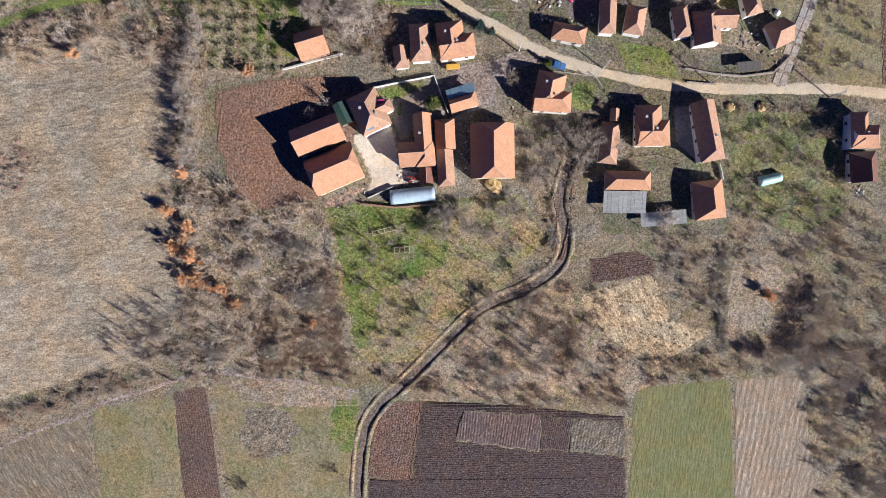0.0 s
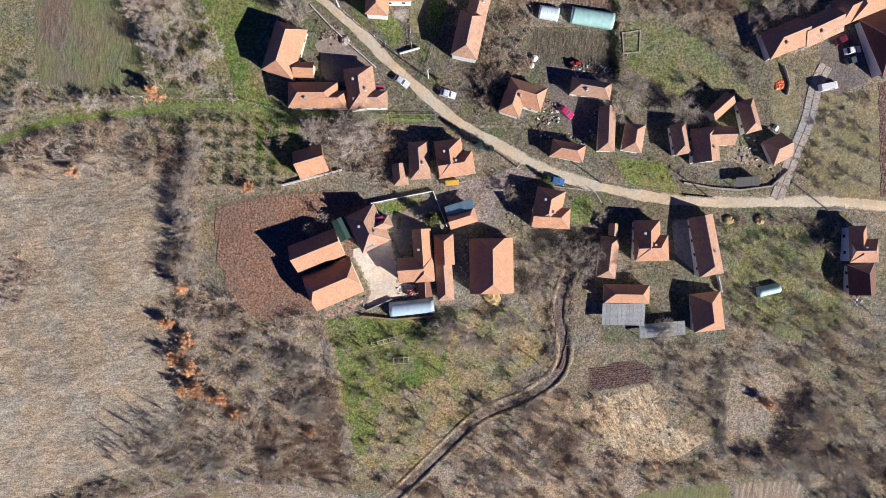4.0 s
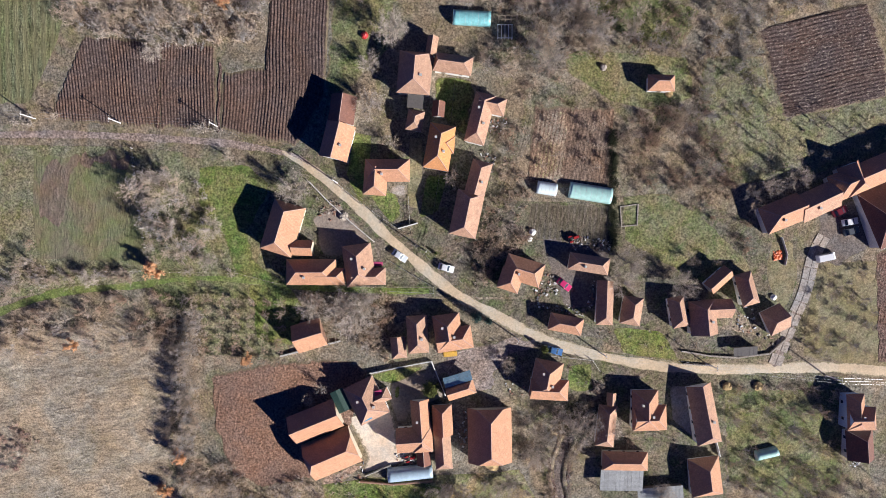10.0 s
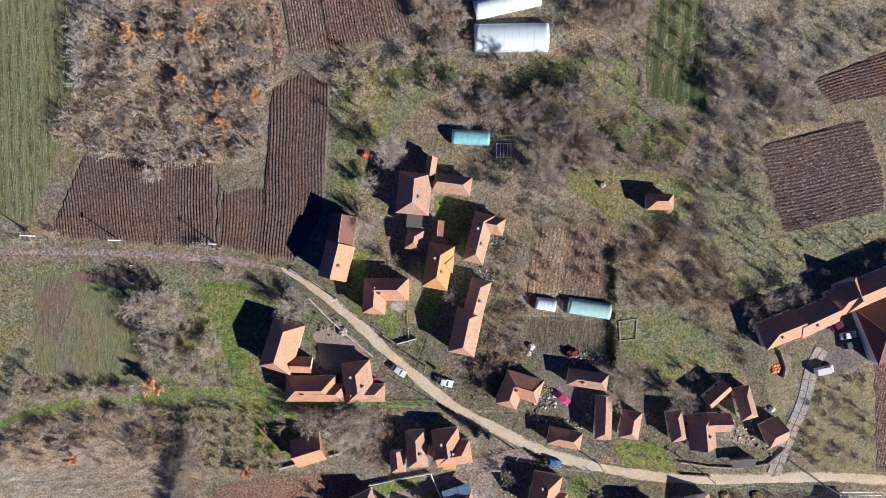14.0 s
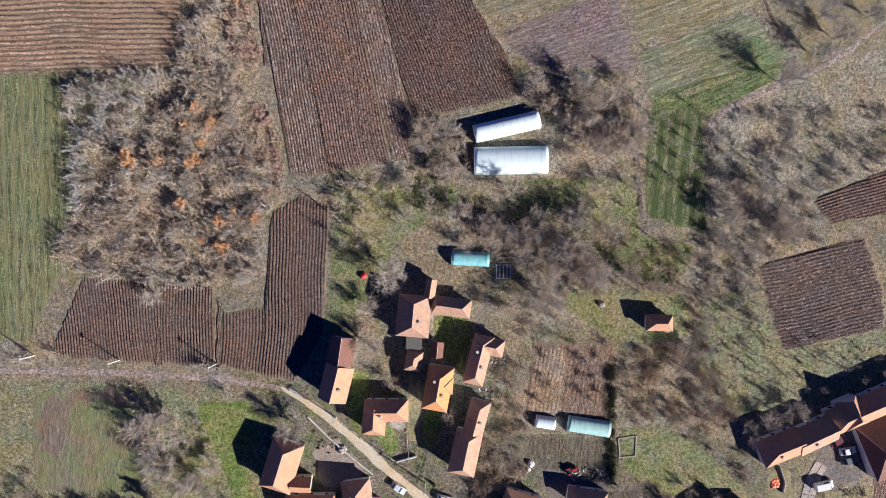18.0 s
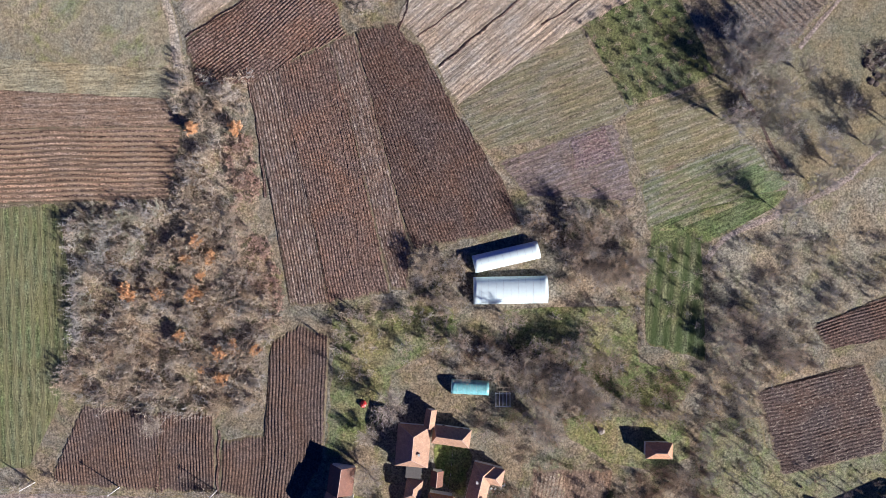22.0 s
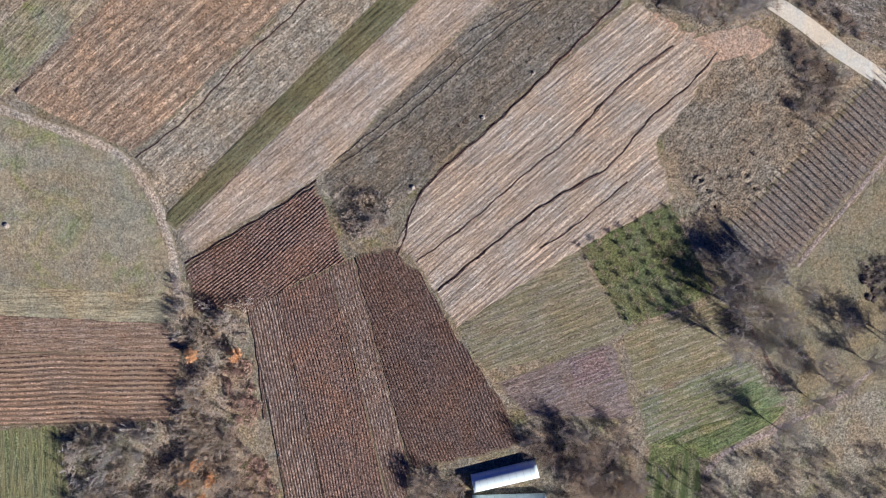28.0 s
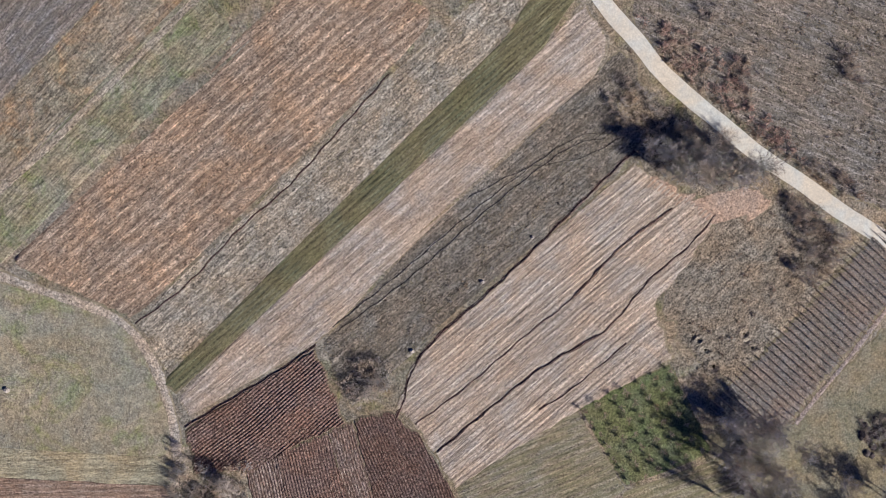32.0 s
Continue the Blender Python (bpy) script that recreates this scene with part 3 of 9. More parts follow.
field("lush_corner", [(-31.5, -43.7), (-23.7, -41.7), (-23.5, -58.1), (-29.5, -59.8), (-33.1, -53.6)], M_LUSH, 0, "lush green corner of the meadow", lift=0.05, rag=2.0)
field("west_strip", [(-100.0, -45.2), (-76.3, -40.9), (-76.4, -93.9), (-99.3, -93.6)], M_OLIVE, 95, "olive grass strip")
field("west_stubble", [(-137.2, -58.6), (-102.0, -48.6), (-98.5, -93.7), (-142.9, -93.3)], ground_mat("mown_hay", (0.235, 0.195, 0.125), (0.195, 0.165, 0.105), (0.165, 0.14, 0.085), turn=115, stretch=5, fine=2.0, patch=0.06, rows=2.2, row_col=(0.19, 0.158, 0.1), row_fac=0.5, edge=(0.24, 0.2, 0.12)), 115, "mown tan hay strip", lift=0.04)
field("reed_patch", [(39.5, -11.9), (58.9, -6.3), (63.8, -19.2), (77.1, -23.4), (59.3, -34.2), (35.9, -21.6)], M_REED, 60, "patch of flattened pale reeds", rag=1.2)
field("rough_meadow", [(13.6, -11.4), (33.9, -8.2), (39.0, -16.3), (50.8, -27.2), (64.3, -34.1), (53.5, -43.5), (-3.6, -42.2), (-8.4, -37.8), (2.8, -26.1)], M_TAN, 40, "rough tan grass below the sunken track", lift=0.035, rag=1.5)
field("tan_clearing", [(79.3, -5.1), (89.0, -3.5), (98.1, -6.0), (101.2, -18.3), (100.2, -30.5), (88.9, -32.6), (81.1, -29.9)], M_TAN, 80, "tan grassy clearing in the eastern wood", lift=0.04, rag=1.5)
field("bean_plot", [(39.9, -3.1), (53.0, -0.3), (59.5, -3.1), (58.9, -6.3), (40.2, -9.8)], M_DARKBROWN, 5, "small brown dug plot", furrow=0.08, pitch=0.6, lift=0.05)
field("east_garden", [(74.8, 37.1), (107.1, 38.0), (111.6, 10.4), (99.5, 4.1), (78.3, 10.5)], M_GREEN, 0, "olive garden grass with bare trees")
# middle
field("margin_grass", [(-119.5, 99.7), (-105.1, 100.1), (-76.6, 99.6), (-51.2, 95.4), (-42.9, 89.1), (-40.7, 64.9), (-69.7, 66.3), (-90.1, 65.6), (-107.8, 63.4), (-123.1, 57.5)], M_YELLOWISH, 0, "rough yellow-green grass round the paddock", lift=0.02, rag=1.5)
field("west_paddock", [(-104.2, 98.9), (-77.7, 98.5), (-75.1, 69.5), (-103.0, 70.9)], ground_mat("mossy_soil", (0.165, 0.19, 0.068), (0.205, 0.168, 0.092), (0.19, 0.185, 0.092), grain=0.35, fine=2.2, patch=0.09, turn=84, stretch=2.5, spot=0.3, edge=(0.19, 0.165, 0.09)), 84, "mossy green fallow paddock")
field("paddock_soil", [(-99.7, 96.7), (-89.6, 98.4), (-78.8, 99.0), (-77.1, 96.7), (-79.5, 94.6), (-86.9, 95.6), (-92.7, 93.6), (-97.9, 91.0), (-96.5, 79.4), (-100.1, 79.4), (-101.9, 85.2)], ground_mat("mossy_brown_soil", (0.205, 0.142, 0.092), (0.18, 0.142, 0.08), (0.235, 0.17, 0.112), grain=0.4, fine=2.2, patch=0.09, turn=84, stretch=2.5, edge=(0.17, 0.15, 0.075)), 84, "reddish bare soil at the paddock's head", lift=0.045, rag=2.2)
field("green_verge", [(-58.7, 84.1), (-44.5, 81.3), (-43.2, 77.0), (-49.4, 62.6), (-47.4, 59.7), (-38.0, 57.5), (-38.0, 55.3), (-51.1, 58.3), (-70.0, 58.2), (-74.2, 62.6), (-75.9, 85.5)], M_GREEN, 0, "green grass with shrubs behind the barn")
field("lush_patch", [(-61.3, 94.6), (-49.9, 97.1), (-42.3, 90.5), (-45.3, 84.2), (-49.0, 79.3), (-47.2, 70.9), (-38.6, 65.2), (-40.9, 63.5), (-52.4, 66.6), (-56.2, 79.3), (-62.4, 86.3)], M_LUSH, 0, "lush green grass in the lee of the barn", lift=0.05)
field("orchard_floor", [(-63.5, 63.0), (-41.0, 63.0), (-39.0, 46.0), (-61.5, 46.5)], M_YELLOWISH, 0, "orchard grass", lift=0.04)
field("vegetable_garden", [(23.3, 110.3), (43.3, 110.4), (43.9, 89.4), (22.2, 90.7)], M_GARDEN, 84, "bare brown vegetable garden", furrow=0.06, pitch=1.0, clods=0.05)
field("fallow_bed", [(23.6, 109.8), (31.6, 109.9), (31.2, 90.6), (22.8, 91.0)], M_TAN, 84, "greyish fallow half of the kitchen garden", lift=0.09, rag=0.8)
field("planted_beds", [(23.0, 86.5), (43.7, 85.5), (43.6, 73.4), (22.0, 77.2)], ground_mat("bed_soil", (0.12, 0.1, 0.066), (0.10, 0.088, 0.055), (0.16, 0.135, 0.09), fine=2.6, patch=0.08, turn=84, stretch=3, rows=1.4, row_col=(0.17, 0.15, 0.09), row_fac=0.35, edge=(0.17, 0.14, 0.1)), 84, "dark brown vegetable beds before the greenhouses", furrow=0.04, pitch=1.4, clods=0.04)
field("rough_orchard", [(97.3, 70.9), (121.6, 72.5), (124.6, 40.8), (96.2, 45.5)], M_OLIVE, 85, "dry olive grass under bare trees", lift=0.04)
field("east_field", [(113.8, 73.9), (127.5, 75.4), (131.0, 40.7), (117.3, 43.9)], M_SOIL, 85, "dark ploughed field edge", furrow=0.1, lift=0.06)
# north-west ploughed blocks
field("plough_block", [(-96.7, 109.7), (-88.0, 127.2), (-76.8, 126.6), (-69.0, 124.7), (-70.4, 104.6), (-96.2, 106.3)], M_BLOCKSOIL, 92, "ploughed brown block with straight furrows", furrow=0.18, pitch=0.75, clods=0.08)
field("plough_block", [(-68.7, 125.8), (-55.6, 125.0), (-56.5, 104.6), (-70.2, 104.4)], M_BLOCKSOIL, 90, "ploughed brown block with straight furrows", furrow=0.18, pitch=0.75, clods=0.08)
field("plough_block", [(-54.0, 118.1), (-42.8, 119.7), (-40.9, 143.1), (-33.6, 147.3), (-27.0, 144.5), (-29.2, 112.2), (-36.3, 100.1), (-54.9, 104.1)], M_BLOCKSOIL, 86, "ploughed brown block with curved furrows", furrow=0.18, pitch=0.8, clods=0.08)
field("west_wheat", [(-114.2, 175.8), (-91.6, 176.9), (-90.0, 160.7), (-89.4, 144.2), (-95.0, 124.7), (-102.7, 110.4), (-118.8, 109.6)], ground_mat("green_wheat", (0.125, 0.148, 0.052), (0.155, 0.16, 0.07), (0.2, 0.182, 0.095), turn=88, stretch=6, fine=2.0, rows=2.3, row_col=(0.225, 0.205, 0.11), row_fac=0.6, edge=(0.19, 0.17, 0.1)), 88, "green winter wheat in drilled rows")
field("dark_field", [(79.8, 129.2), (108.1, 137.1), (113.7, 122.4), (114.5, 113.4), (87.2, 107.7)], ground_mat("flecked_dark_soil", (0.092, 0.064, 0.05), (0.074, 0.052, 0.043), (0.17, 0.127, 0.1), fine=3.0, patch=0.05, bump=0.9, turn=12, stretch=1.6, edge=(0.24, 0.19, 0.13), blue=1.17, fleck=0.65, fleck_col=(0.36, 0.3, 0.245)), 12, "ploughed dark brown field with pale clods", furrow=0.12, pitch=0.95, clods=0.16)
field("dark_strip", [(93.7, 145.7), (116.9, 155.2), (117.5, 143.3), (98.3, 140.3)], M_DARKBROWN, 18, "ploughed dark strip", furrow=0.17, pitch=0.8, clods=0.08)
# The dark row colour paints the shadow stripes of tree rows into the grass.
field("green_rows", [(50.4, 166.2), (64.4, 172.1), (66.8, 137.2), (51.6, 141.5)], ground_mat("shadow_striped_grass", (0.122, 0.142, 0.056), (0.152, 0.155, 0.07), (0.185, 0.165, 0.092), turn=86, stretch=3, fine=1.8, rows=3.2, row_col=(0.05, 0.072, 0.026), row_fac=0.85, edge=(0.15, 0.14, 0.07)), 88, "green grass with painted shadow stripes under bare trees", lift=0.06)
field("green_slope", [(51.7, 171.7), (77.0, 178.8), (87.0, 180.6), (84.3, 176.4), (64.5, 165.9), (51.8, 164.4)], ground_mat("wedge_grass", (0.105, 0.14, 0.043), (0.13, 0.148, 0.055), (0.175, 0.168, 0.08), turn=25, stretch=3, fine=1.8, patch=0.08, edge=(0.18, 0.16, 0.09)), 25, "dark green wedge of grass", lift=0.06)
# the big ploughed slope
field("ploughed_band", [(-45.1, 207.2), (-38.3, 209.2), (-31.4, 179.8), (-27.4, 151.8), (-36.5, 151.5), (-39.3, 174.3)], M_STONY, 100, "long ploughed band of stony brown soil", furrow=0.16, pitch=0.72, clods=0.06)
field("ploughed_band", [(-38.1, 209.5), (-26.2, 214.6), (-18.5, 186.6), (-11.9, 155.0), (-27.1, 151.9), (-31.2, 179.8)], M_SOIL, 102, "long ploughed band of brown soil", furrow=0.16, pitch=0.72, clods=0.06, lift=0.05)
field("ploughed_band", [(-26.0, 214.8), (-20.0, 217.5), (-16.3, 201.3), (-7.0, 165.4), (-7.7, 155.6), (-11.6, 155.2), (-18.2, 186.6)], M_STONY, 104, "long ploughed band with a stony edge", furrow=0.16, pitch=0.72, clods=0.06)
field("ploughed_band", [(-19.8, 217.5), (-11.5, 219.5), (-4.1, 213.4), (3.3, 200.1), (14.3, 183.9), (20.6, 171.3), (13.0, 168.8), (-5.6, 165.4), (-6.7, 166.1), (-16.0, 201.3)], M_DARKBROWN, 112, "dark ploughed band narrowing up the slope", furrow=0.16, pitch=0.72, clods=0.06, lift=0.06)
field("ploughed_tip", [(-60.0, 215.0), (-43.2, 225.3), (-28.5, 234.2), (-24.9, 226.0), (-21.4, 216.3), (-33.5, 211.2), (-44.0, 204.7), (-57.8, 204.2)], M_SOIL, 40, "ploughed brown wedge at the slope's head", furrow=0.16, pitch=0.72, lift=0.07, clods=0.06)
field("terraced_brown", [(-112.9, 194.0), (-60.8, 195.2), (-61.9, 189.2), (-64.5, 178.1), (-114.0, 176.4)], ground_mat("banded_soil", (0.20, 0.135, 0.09), (0.235, 0.155, 0.102), (0.29, 0.205, 0.14), grain=1.35, fine=3.0, patch=0.05, turn=1, stretch=5, bump=0.9, rows=1.25, row_col=(0.27, 0.19, 0.128), row_fac=0.75, edge=(0.17, 0.135, 0.09), blue=1.17, fleck=0.3), 1, "brown tilled field in level bands", furrow=0.2, pitch=1.2, clods=0.05)
field("terraced_upper", [(-112.3, 203.7), (-65.3, 201.2), (-60.8, 195.2), (-112.9, 193.8)], ground_mat("orange_soil", (0.285, 0.198, 0.128), (0.24, 0.165, 0.107), (0.20, 0.14, 0.095), fine=3.0, patch=0.05, turn=1, stretch=5, rows=1.55, row_col=(0.2, 0.135, 0.09), row_fac=0.45, edge=(0.2, 0.15, 0.1), blue=1.17, fleck=0.4), 1, "tilled orange-brown band", furrow=0.05, pitch=1.4, lift=0.05)
field("mown_band", [(-111.8, 211.2), (-61.7, 207.9), (-61.3, 201.2), (-112.3, 203.3)], ground_mat("mown_band_grass", (0.325, 0.285, 0.185), (0.275, 0.24, 0.155), (0.22, 0.19, 0.125), turn=2, stretch=4, fine=2.0, patch=0.06, edge=(0.25, 0.21, 0.14), blue=1.05, grain=0.7, fleck=0.25, fleck_col=(0.48, 0.42, 0.32)), 2, "pale mown band of grass")
field("pasture", [(-109.1, 252.1), (-87.2, 246.3), (-73.7, 241.8), (-68.2, 232.6), (-62.1, 215.3), (-63.7, 208.3), (-111.9, 211.3)], M_PASTURE, 0, "grey-green dry pasture")
# the diagonal strips of the north
field("fallow_grey", [(-27.7, 235.1), (-1.6, 262.7), (38.3, 299.3), (42.3, 305.9), (47.8, 302.1), (50.7, 290.3), (45.4, 278.2), (30.6, 266.1), (13.1, 254.1), (1.0, 237.9), (-7.7, 231.2), (-20.5, 219.7)], M_GREY, 40, "grey weedy fallow strip")
field("stubble_slope", [(-9.9, 219.5), (-5.9, 230.3), (10.2, 245.7), (30.4, 263.8), (47.2, 278.6), (57.7, 272.1), (68.3, 266.2), (60.1, 253.3), (52.5, 245.1), (57.6, 231.5), (33.5, 218.6), (10.3, 204.3), (4.2, 199.6), (-1.2, 209.2), (-6.6, 216.8)], M_STRAW, 40, "pale stubble slope with dark drains", lift=0.062, furrow=0.06, pitch=1.1)
field("mown_slope", [(0.1, 208.4), (32.8, 221.2), (46.2, 199.9), (44.1, 197.2), (11.7, 189.1), (4.9, 198.8)], ground_mat("olive_hay_rows", (0.23, 0.195, 0.115), (0.19, 0.172, 0.09), (0.26, 0.225, 0.155), turn=22, stretch=5, grain=0.9, fine=2.0, rows=1.9, row_col=(0.15, 0.14, 0.075), row_fac=0.5, edge=(0.22, 0.19, 0.12), fleck=0.3), 22, "mown olive-grey slope in rows", lift=0.05)
field("grey_plot", [(12.9, 187.3), (30.7, 193.5), (43.2, 196.2), (48.7, 179.8), (47.4, 177.1), (21.2, 178.4)], ground_mat("pinkish_fallow", (0.20, 0.158, 0.125), (0.165, 0.128, 0.10), (0.29, 0.235, 0.185), turn=20, stretch=3, grain=0.9, fine=2.2, rows=1.5, row_col=(0.15, 0.12, 0.09), row_fac=0.4, edge=(0.2, 0.17, 0.11), fleck=0.5, fleck_col=(0.42, 0.36, 0.29)), 20, "pinkish-grey fallow plot", lift=0.06)
field("sown_plot", [(49.0, 182.6), (77.0, 192.3), (85.2, 182.0), (77.4, 177.1), (51.3, 169.4)], ground_mat("sprouting_rows", (0.215, 0.198, 0.122), (0.172, 0.176, 0.085), (0.275, 0.235, 0.175), turn=22, stretch=4, fine=2.0, rows=1.7, row_col=(0.13, 0.155, 0.06), row_fac=0.55, edge=(0.2, 0.18, 0.11), fleck=0.35), 22, "pale green sown plot", lift=0.05)
field("hay_plot", [(44.5, 198.7), (71.0, 206.7), (79.1, 193.7), (48.9, 182.8)], ground_mat("yellow_hay_rows", (0.245, 0.208, 0.115), (0.21, 0.188, 0.092), (0.26, 0.22, 0.14), turn=20, stretch=4, grain=0.9, fine=2.0, rows=2.2, row_col=(0.165, 0.155, 0.075), row_fac=0.5, edge=(0.22, 0.19, 0.12)), 20, "olive hay plot", lift=0.04)
field("green_patch", [(72.9, 183.9), (78.2, 186.3), (83.6, 185.1), (86.2, 181.4), (80.4, 179.8), (73.8, 179.0)], ground_mat("fresh_sprouts", (0.135, 0.172, 0.062), (0.178, 0.187, 0.09), (0.22, 0.2, 0.115), fine=2.0, patch=0.12, turn=22, stretch=3, grain=0.8, edge=(0.19, 0.185, 0.1)), 22, "fresh green patch of the sown plot", lift=0.075, rag=2.2)
field("lime_verge", [(51.8, 171.1), (62.4, 173.4), (72.2, 177.0), (76.7, 178.2), (77.6, 177.2), (69.0, 174.0), (60.8, 170.5), (53.5, 168.8)], M_GREEN, 22, "bright green verge of the sown plot", lift=0.085, rag=0.5)
field("tilled_square", [(31.5, 192.4), (40.9, 195.1), (43.4, 188.4), (41.1, 186.4), (32.2, 184.7)], ground_mat("plum_brown_soil", (0.178, 0.126, 0.102), (0.15, 0.107, 0.088), (0.28, 0.225, 0.18), fine=3.0, patch=0.08, turn=20, stretch=2, edge=(0.2, 0.16, 0.12), fleck=0.5), 20, "plum-brown tilled square in the fallow", lift=0.09, furrow=0.06, pitch=0.9, rag=0.6)
road("slope_path", [(73.6, 205.5), (76.2, 200.8), (79.6, 195.6), (81.8, 191.1), (84.4, 187.5), (85.7, 185.5)], 1.5, M_BLOCKSOIL, "narrow reddish path below the slope", 0.09, "path")
field("plum_orchard", [(33.5, 220.6), (56.9, 230.4), (68.2, 208.1), (45.5, 199.9)], M_MOSS, 22, "green floor of a small plum orchard", lift=0.06)
VINEYARD = [(65.7, 220.6), (72.6, 226.0), (86.7, 239.8), (98.1, 251.5), (106.7, 260.6), (117.0, 269.0), (117.4, 249.5), (108.9, 240.4), (99.9, 229.9), (91.4, 220.2), (85.8, 213.3), (77.2, 209.9), (70.7, 213.5)]
field("vineyard", VINEYARD, M_VINE, -41, "grassy brown vineyard soil", furrow=0.10, pitch=1.7, lift=0.05)
road("vineyard_path", [(88.6, 214.7), (92.9, 220.2), (101.4, 230.2), (110.0, 240.8), (117.4, 249.5)], 1.6, M_DIRT, "pale worn path below the vineyard", 0.09, "path")
field("rusty_grass", [(50.3, 275.7), (56.0, 273.9), (60.9, 271.0), (67.5, 269.1), (70.8, 271.1), (75.7, 273.1), (80.8, 270.4), (79.1, 267.2), (74.2, 265.1), (68.4, 265.5), (65.1, 263.9), (61.0, 267.0), (55.2, 270.5), (50.7, 272.4)], M_RUSTY, 30, "rust-coloured dry grass under the roadside trees", lift=0.09, rag=2.8)
field("brown_hillside", [(-99.2, 254.5), (-70.4, 274.4), (-42.4, 309.3), (-27.0, 323.2), (-1.5, 313.8), (-0.2, 310.7), (-9.3, 301.0), (-71.1, 241.2)], ground_mat("dry_stalks", (0.345, 0.25, 0.172), (0.29, 0.21, 0.145), (0.43, 0.335, 0.24), turn=40, stretch=3, grain=1.35, fine=1.8, rows=2.3, row_col=(0.135, 0.092, 0.066), row_fac=0.5, edge=(0.2, 0.17, 0.12), blue=1.06, fleck=0.5, fleck_col=(0.42, 0.34, 0.26)), 41, "brown field of dry maize stalks in rows")
field("pale_strip", [(-70.5, 240.2), (-9.3, 300.4), (1.1, 309.5), (20.7, 323.3), (25.3, 320.9), (12.9, 304.6), (-28.0, 260.7), (-64.3, 228.8)], M_PALEGREY, 42, "pale grey grass strip")
field("wheat_strip", [(-65.1, 226.1), (12.9, 303.3), (27.9, 323.6), (34.7, 320.0), (24.8, 304.2), (-9.5, 272.6), (-61.8, 223.4)], ground_mat("strip_wheat", (0.097, 0.098, 0.043), (0.122, 0.115, 0.057), (0.15, 0.13, 0.072), turn=41, stretch=6, fine=2.0, rows=1.2, row_col=(0.17, 0.15, 0.08), row_fac=0.5, edge=(0.2, 0.17, 0.11)), 41, "narrow strip of green winter wheat", lift=0.05)
field("maize_stubble", [(-61.6, 222.7), (-9.5, 271.9), (24.8, 303.6), (34.7, 316.1), (40.9, 307.2), (38.3, 299.3), (-1.6, 263.4), (-28.3, 235.4), (-59.3, 217.9)], M_STRAW, 41, "stubble strip in rows", lift=0.04)
field("grass_strip", [(-109.6, 247.0), (-99.1, 256.2), (-86.0, 268.3), (-44.9, 307.4), (-50.8, 313.9), (-54.7, 317.7), (-59.9, 311.5), (-91.9, 280.1), (-108.3, 264.7)], M_MUTED, 44, "muted green grass strip", lift=0.04)
field("upper_strip", [(-107.0, 283.2), (-98.8, 290.8), (-74.8, 313.8), (-70.5, 323.5), (-103.7, 323.0)], ground_mat("grey_rows", (0.21, 0.185, 0.15), (0.165, 0.145, 0.115), (0.28, 0.245, 0.2), fine=2.0, patch=0.06, turn=44, stretch=4, rows=2.2, row_col=(0.13, 0.115, 0.09), row_fac=0.5, edge=(0.36, 0.3, 0.2), blue=1.15), 44, "grey ploughed strip with pale edges")
field("pale_path_strip", [(-108.2, 266.2), (-93.2, 278.9), (-55.9, 313.5), (-52.2, 317.1), (-50.5, 315.6), (-54.7, 312.1), (-92.0, 277.4), (-108.4, 263.4)], M_PALEGREY, 44, "pale trodden grass strip", lift=0.06)
field("rust_strip", [(-108.2, 266.7), (-93.8, 279.3), (-56.1, 314.0), (-53.4, 317.7), (-71.3, 319.9), (-74.2, 313.8), (-98.8, 290.4), (-107.0, 282.6)], ground_mat("rusty_tan_grass", (0.23, 0.19, 0.115), (0.2, 0.175, 0.1), (0.27, 0.205, 0.13), fine=1.8, patch=0.05, turn=44, stretch=3, d=(0.30, 0.19, 0.11), edge=(0.25, 0.21, 0.13)), 44, "tan grass strip with rusty patches", lift=0.035)
field("rough_fallow", [(68.3, 265.5), (83.1, 271.2), (97.7, 263.2), (99.3, 253.5), (86.5, 243.8), (72.5, 224.5), (60.4, 232.8), (53.2, 245.1), (60.1, 253.3)], M_ROUGH, 40, "rough brown fallow with hollows", lift=0.045, rag=1.5)
field("far_fallow", [(44.7, 324.2), (120.9, 327.7), (121.9, 263.6), (100.9, 270.5), (78.9, 284.0), (58.9, 298.4), (46.3, 310.0)], ground_mat("weedy_rows", (0.195, 0.168, 0.13), (0.155, 0.135, 0.104), (0.25, 0.215, 0.165), grain=1.35, fine=1.8, patch=0.05, turn=-20, stretch=2.5, rows=2.4, row_col=(0.14, 0.122, 0.092), row_fac=0.45, edge=(0.24, 0.2, 0.13), blue=1.15, fleck=0.3, fleck_col=(0.34, 0.3, 0.23)), 20, "grey weedy fallow beyond the white road")

field("pale_slope", [(67.7, 166.3), (87.2, 176.5), (125.0, 188.2), (126.0, 160.0), (96.7, 151.4), (94.0, 144.3), (78.5, 131.5), (67.5, 137.2)], ground_mat("dry_slope_grass", (0.285, 0.245, 0.165), (0.225, 0.195, 0.125), (0.175, 0.15, 0.1), fine=1.6, patch=0.06, d=(0.2, 0.19, 0.11), edge=(0.22, 0.18, 0.12), blue=1.17), 20, "pale dry grass slope with scrub", lift=0.03, rag=1.5)

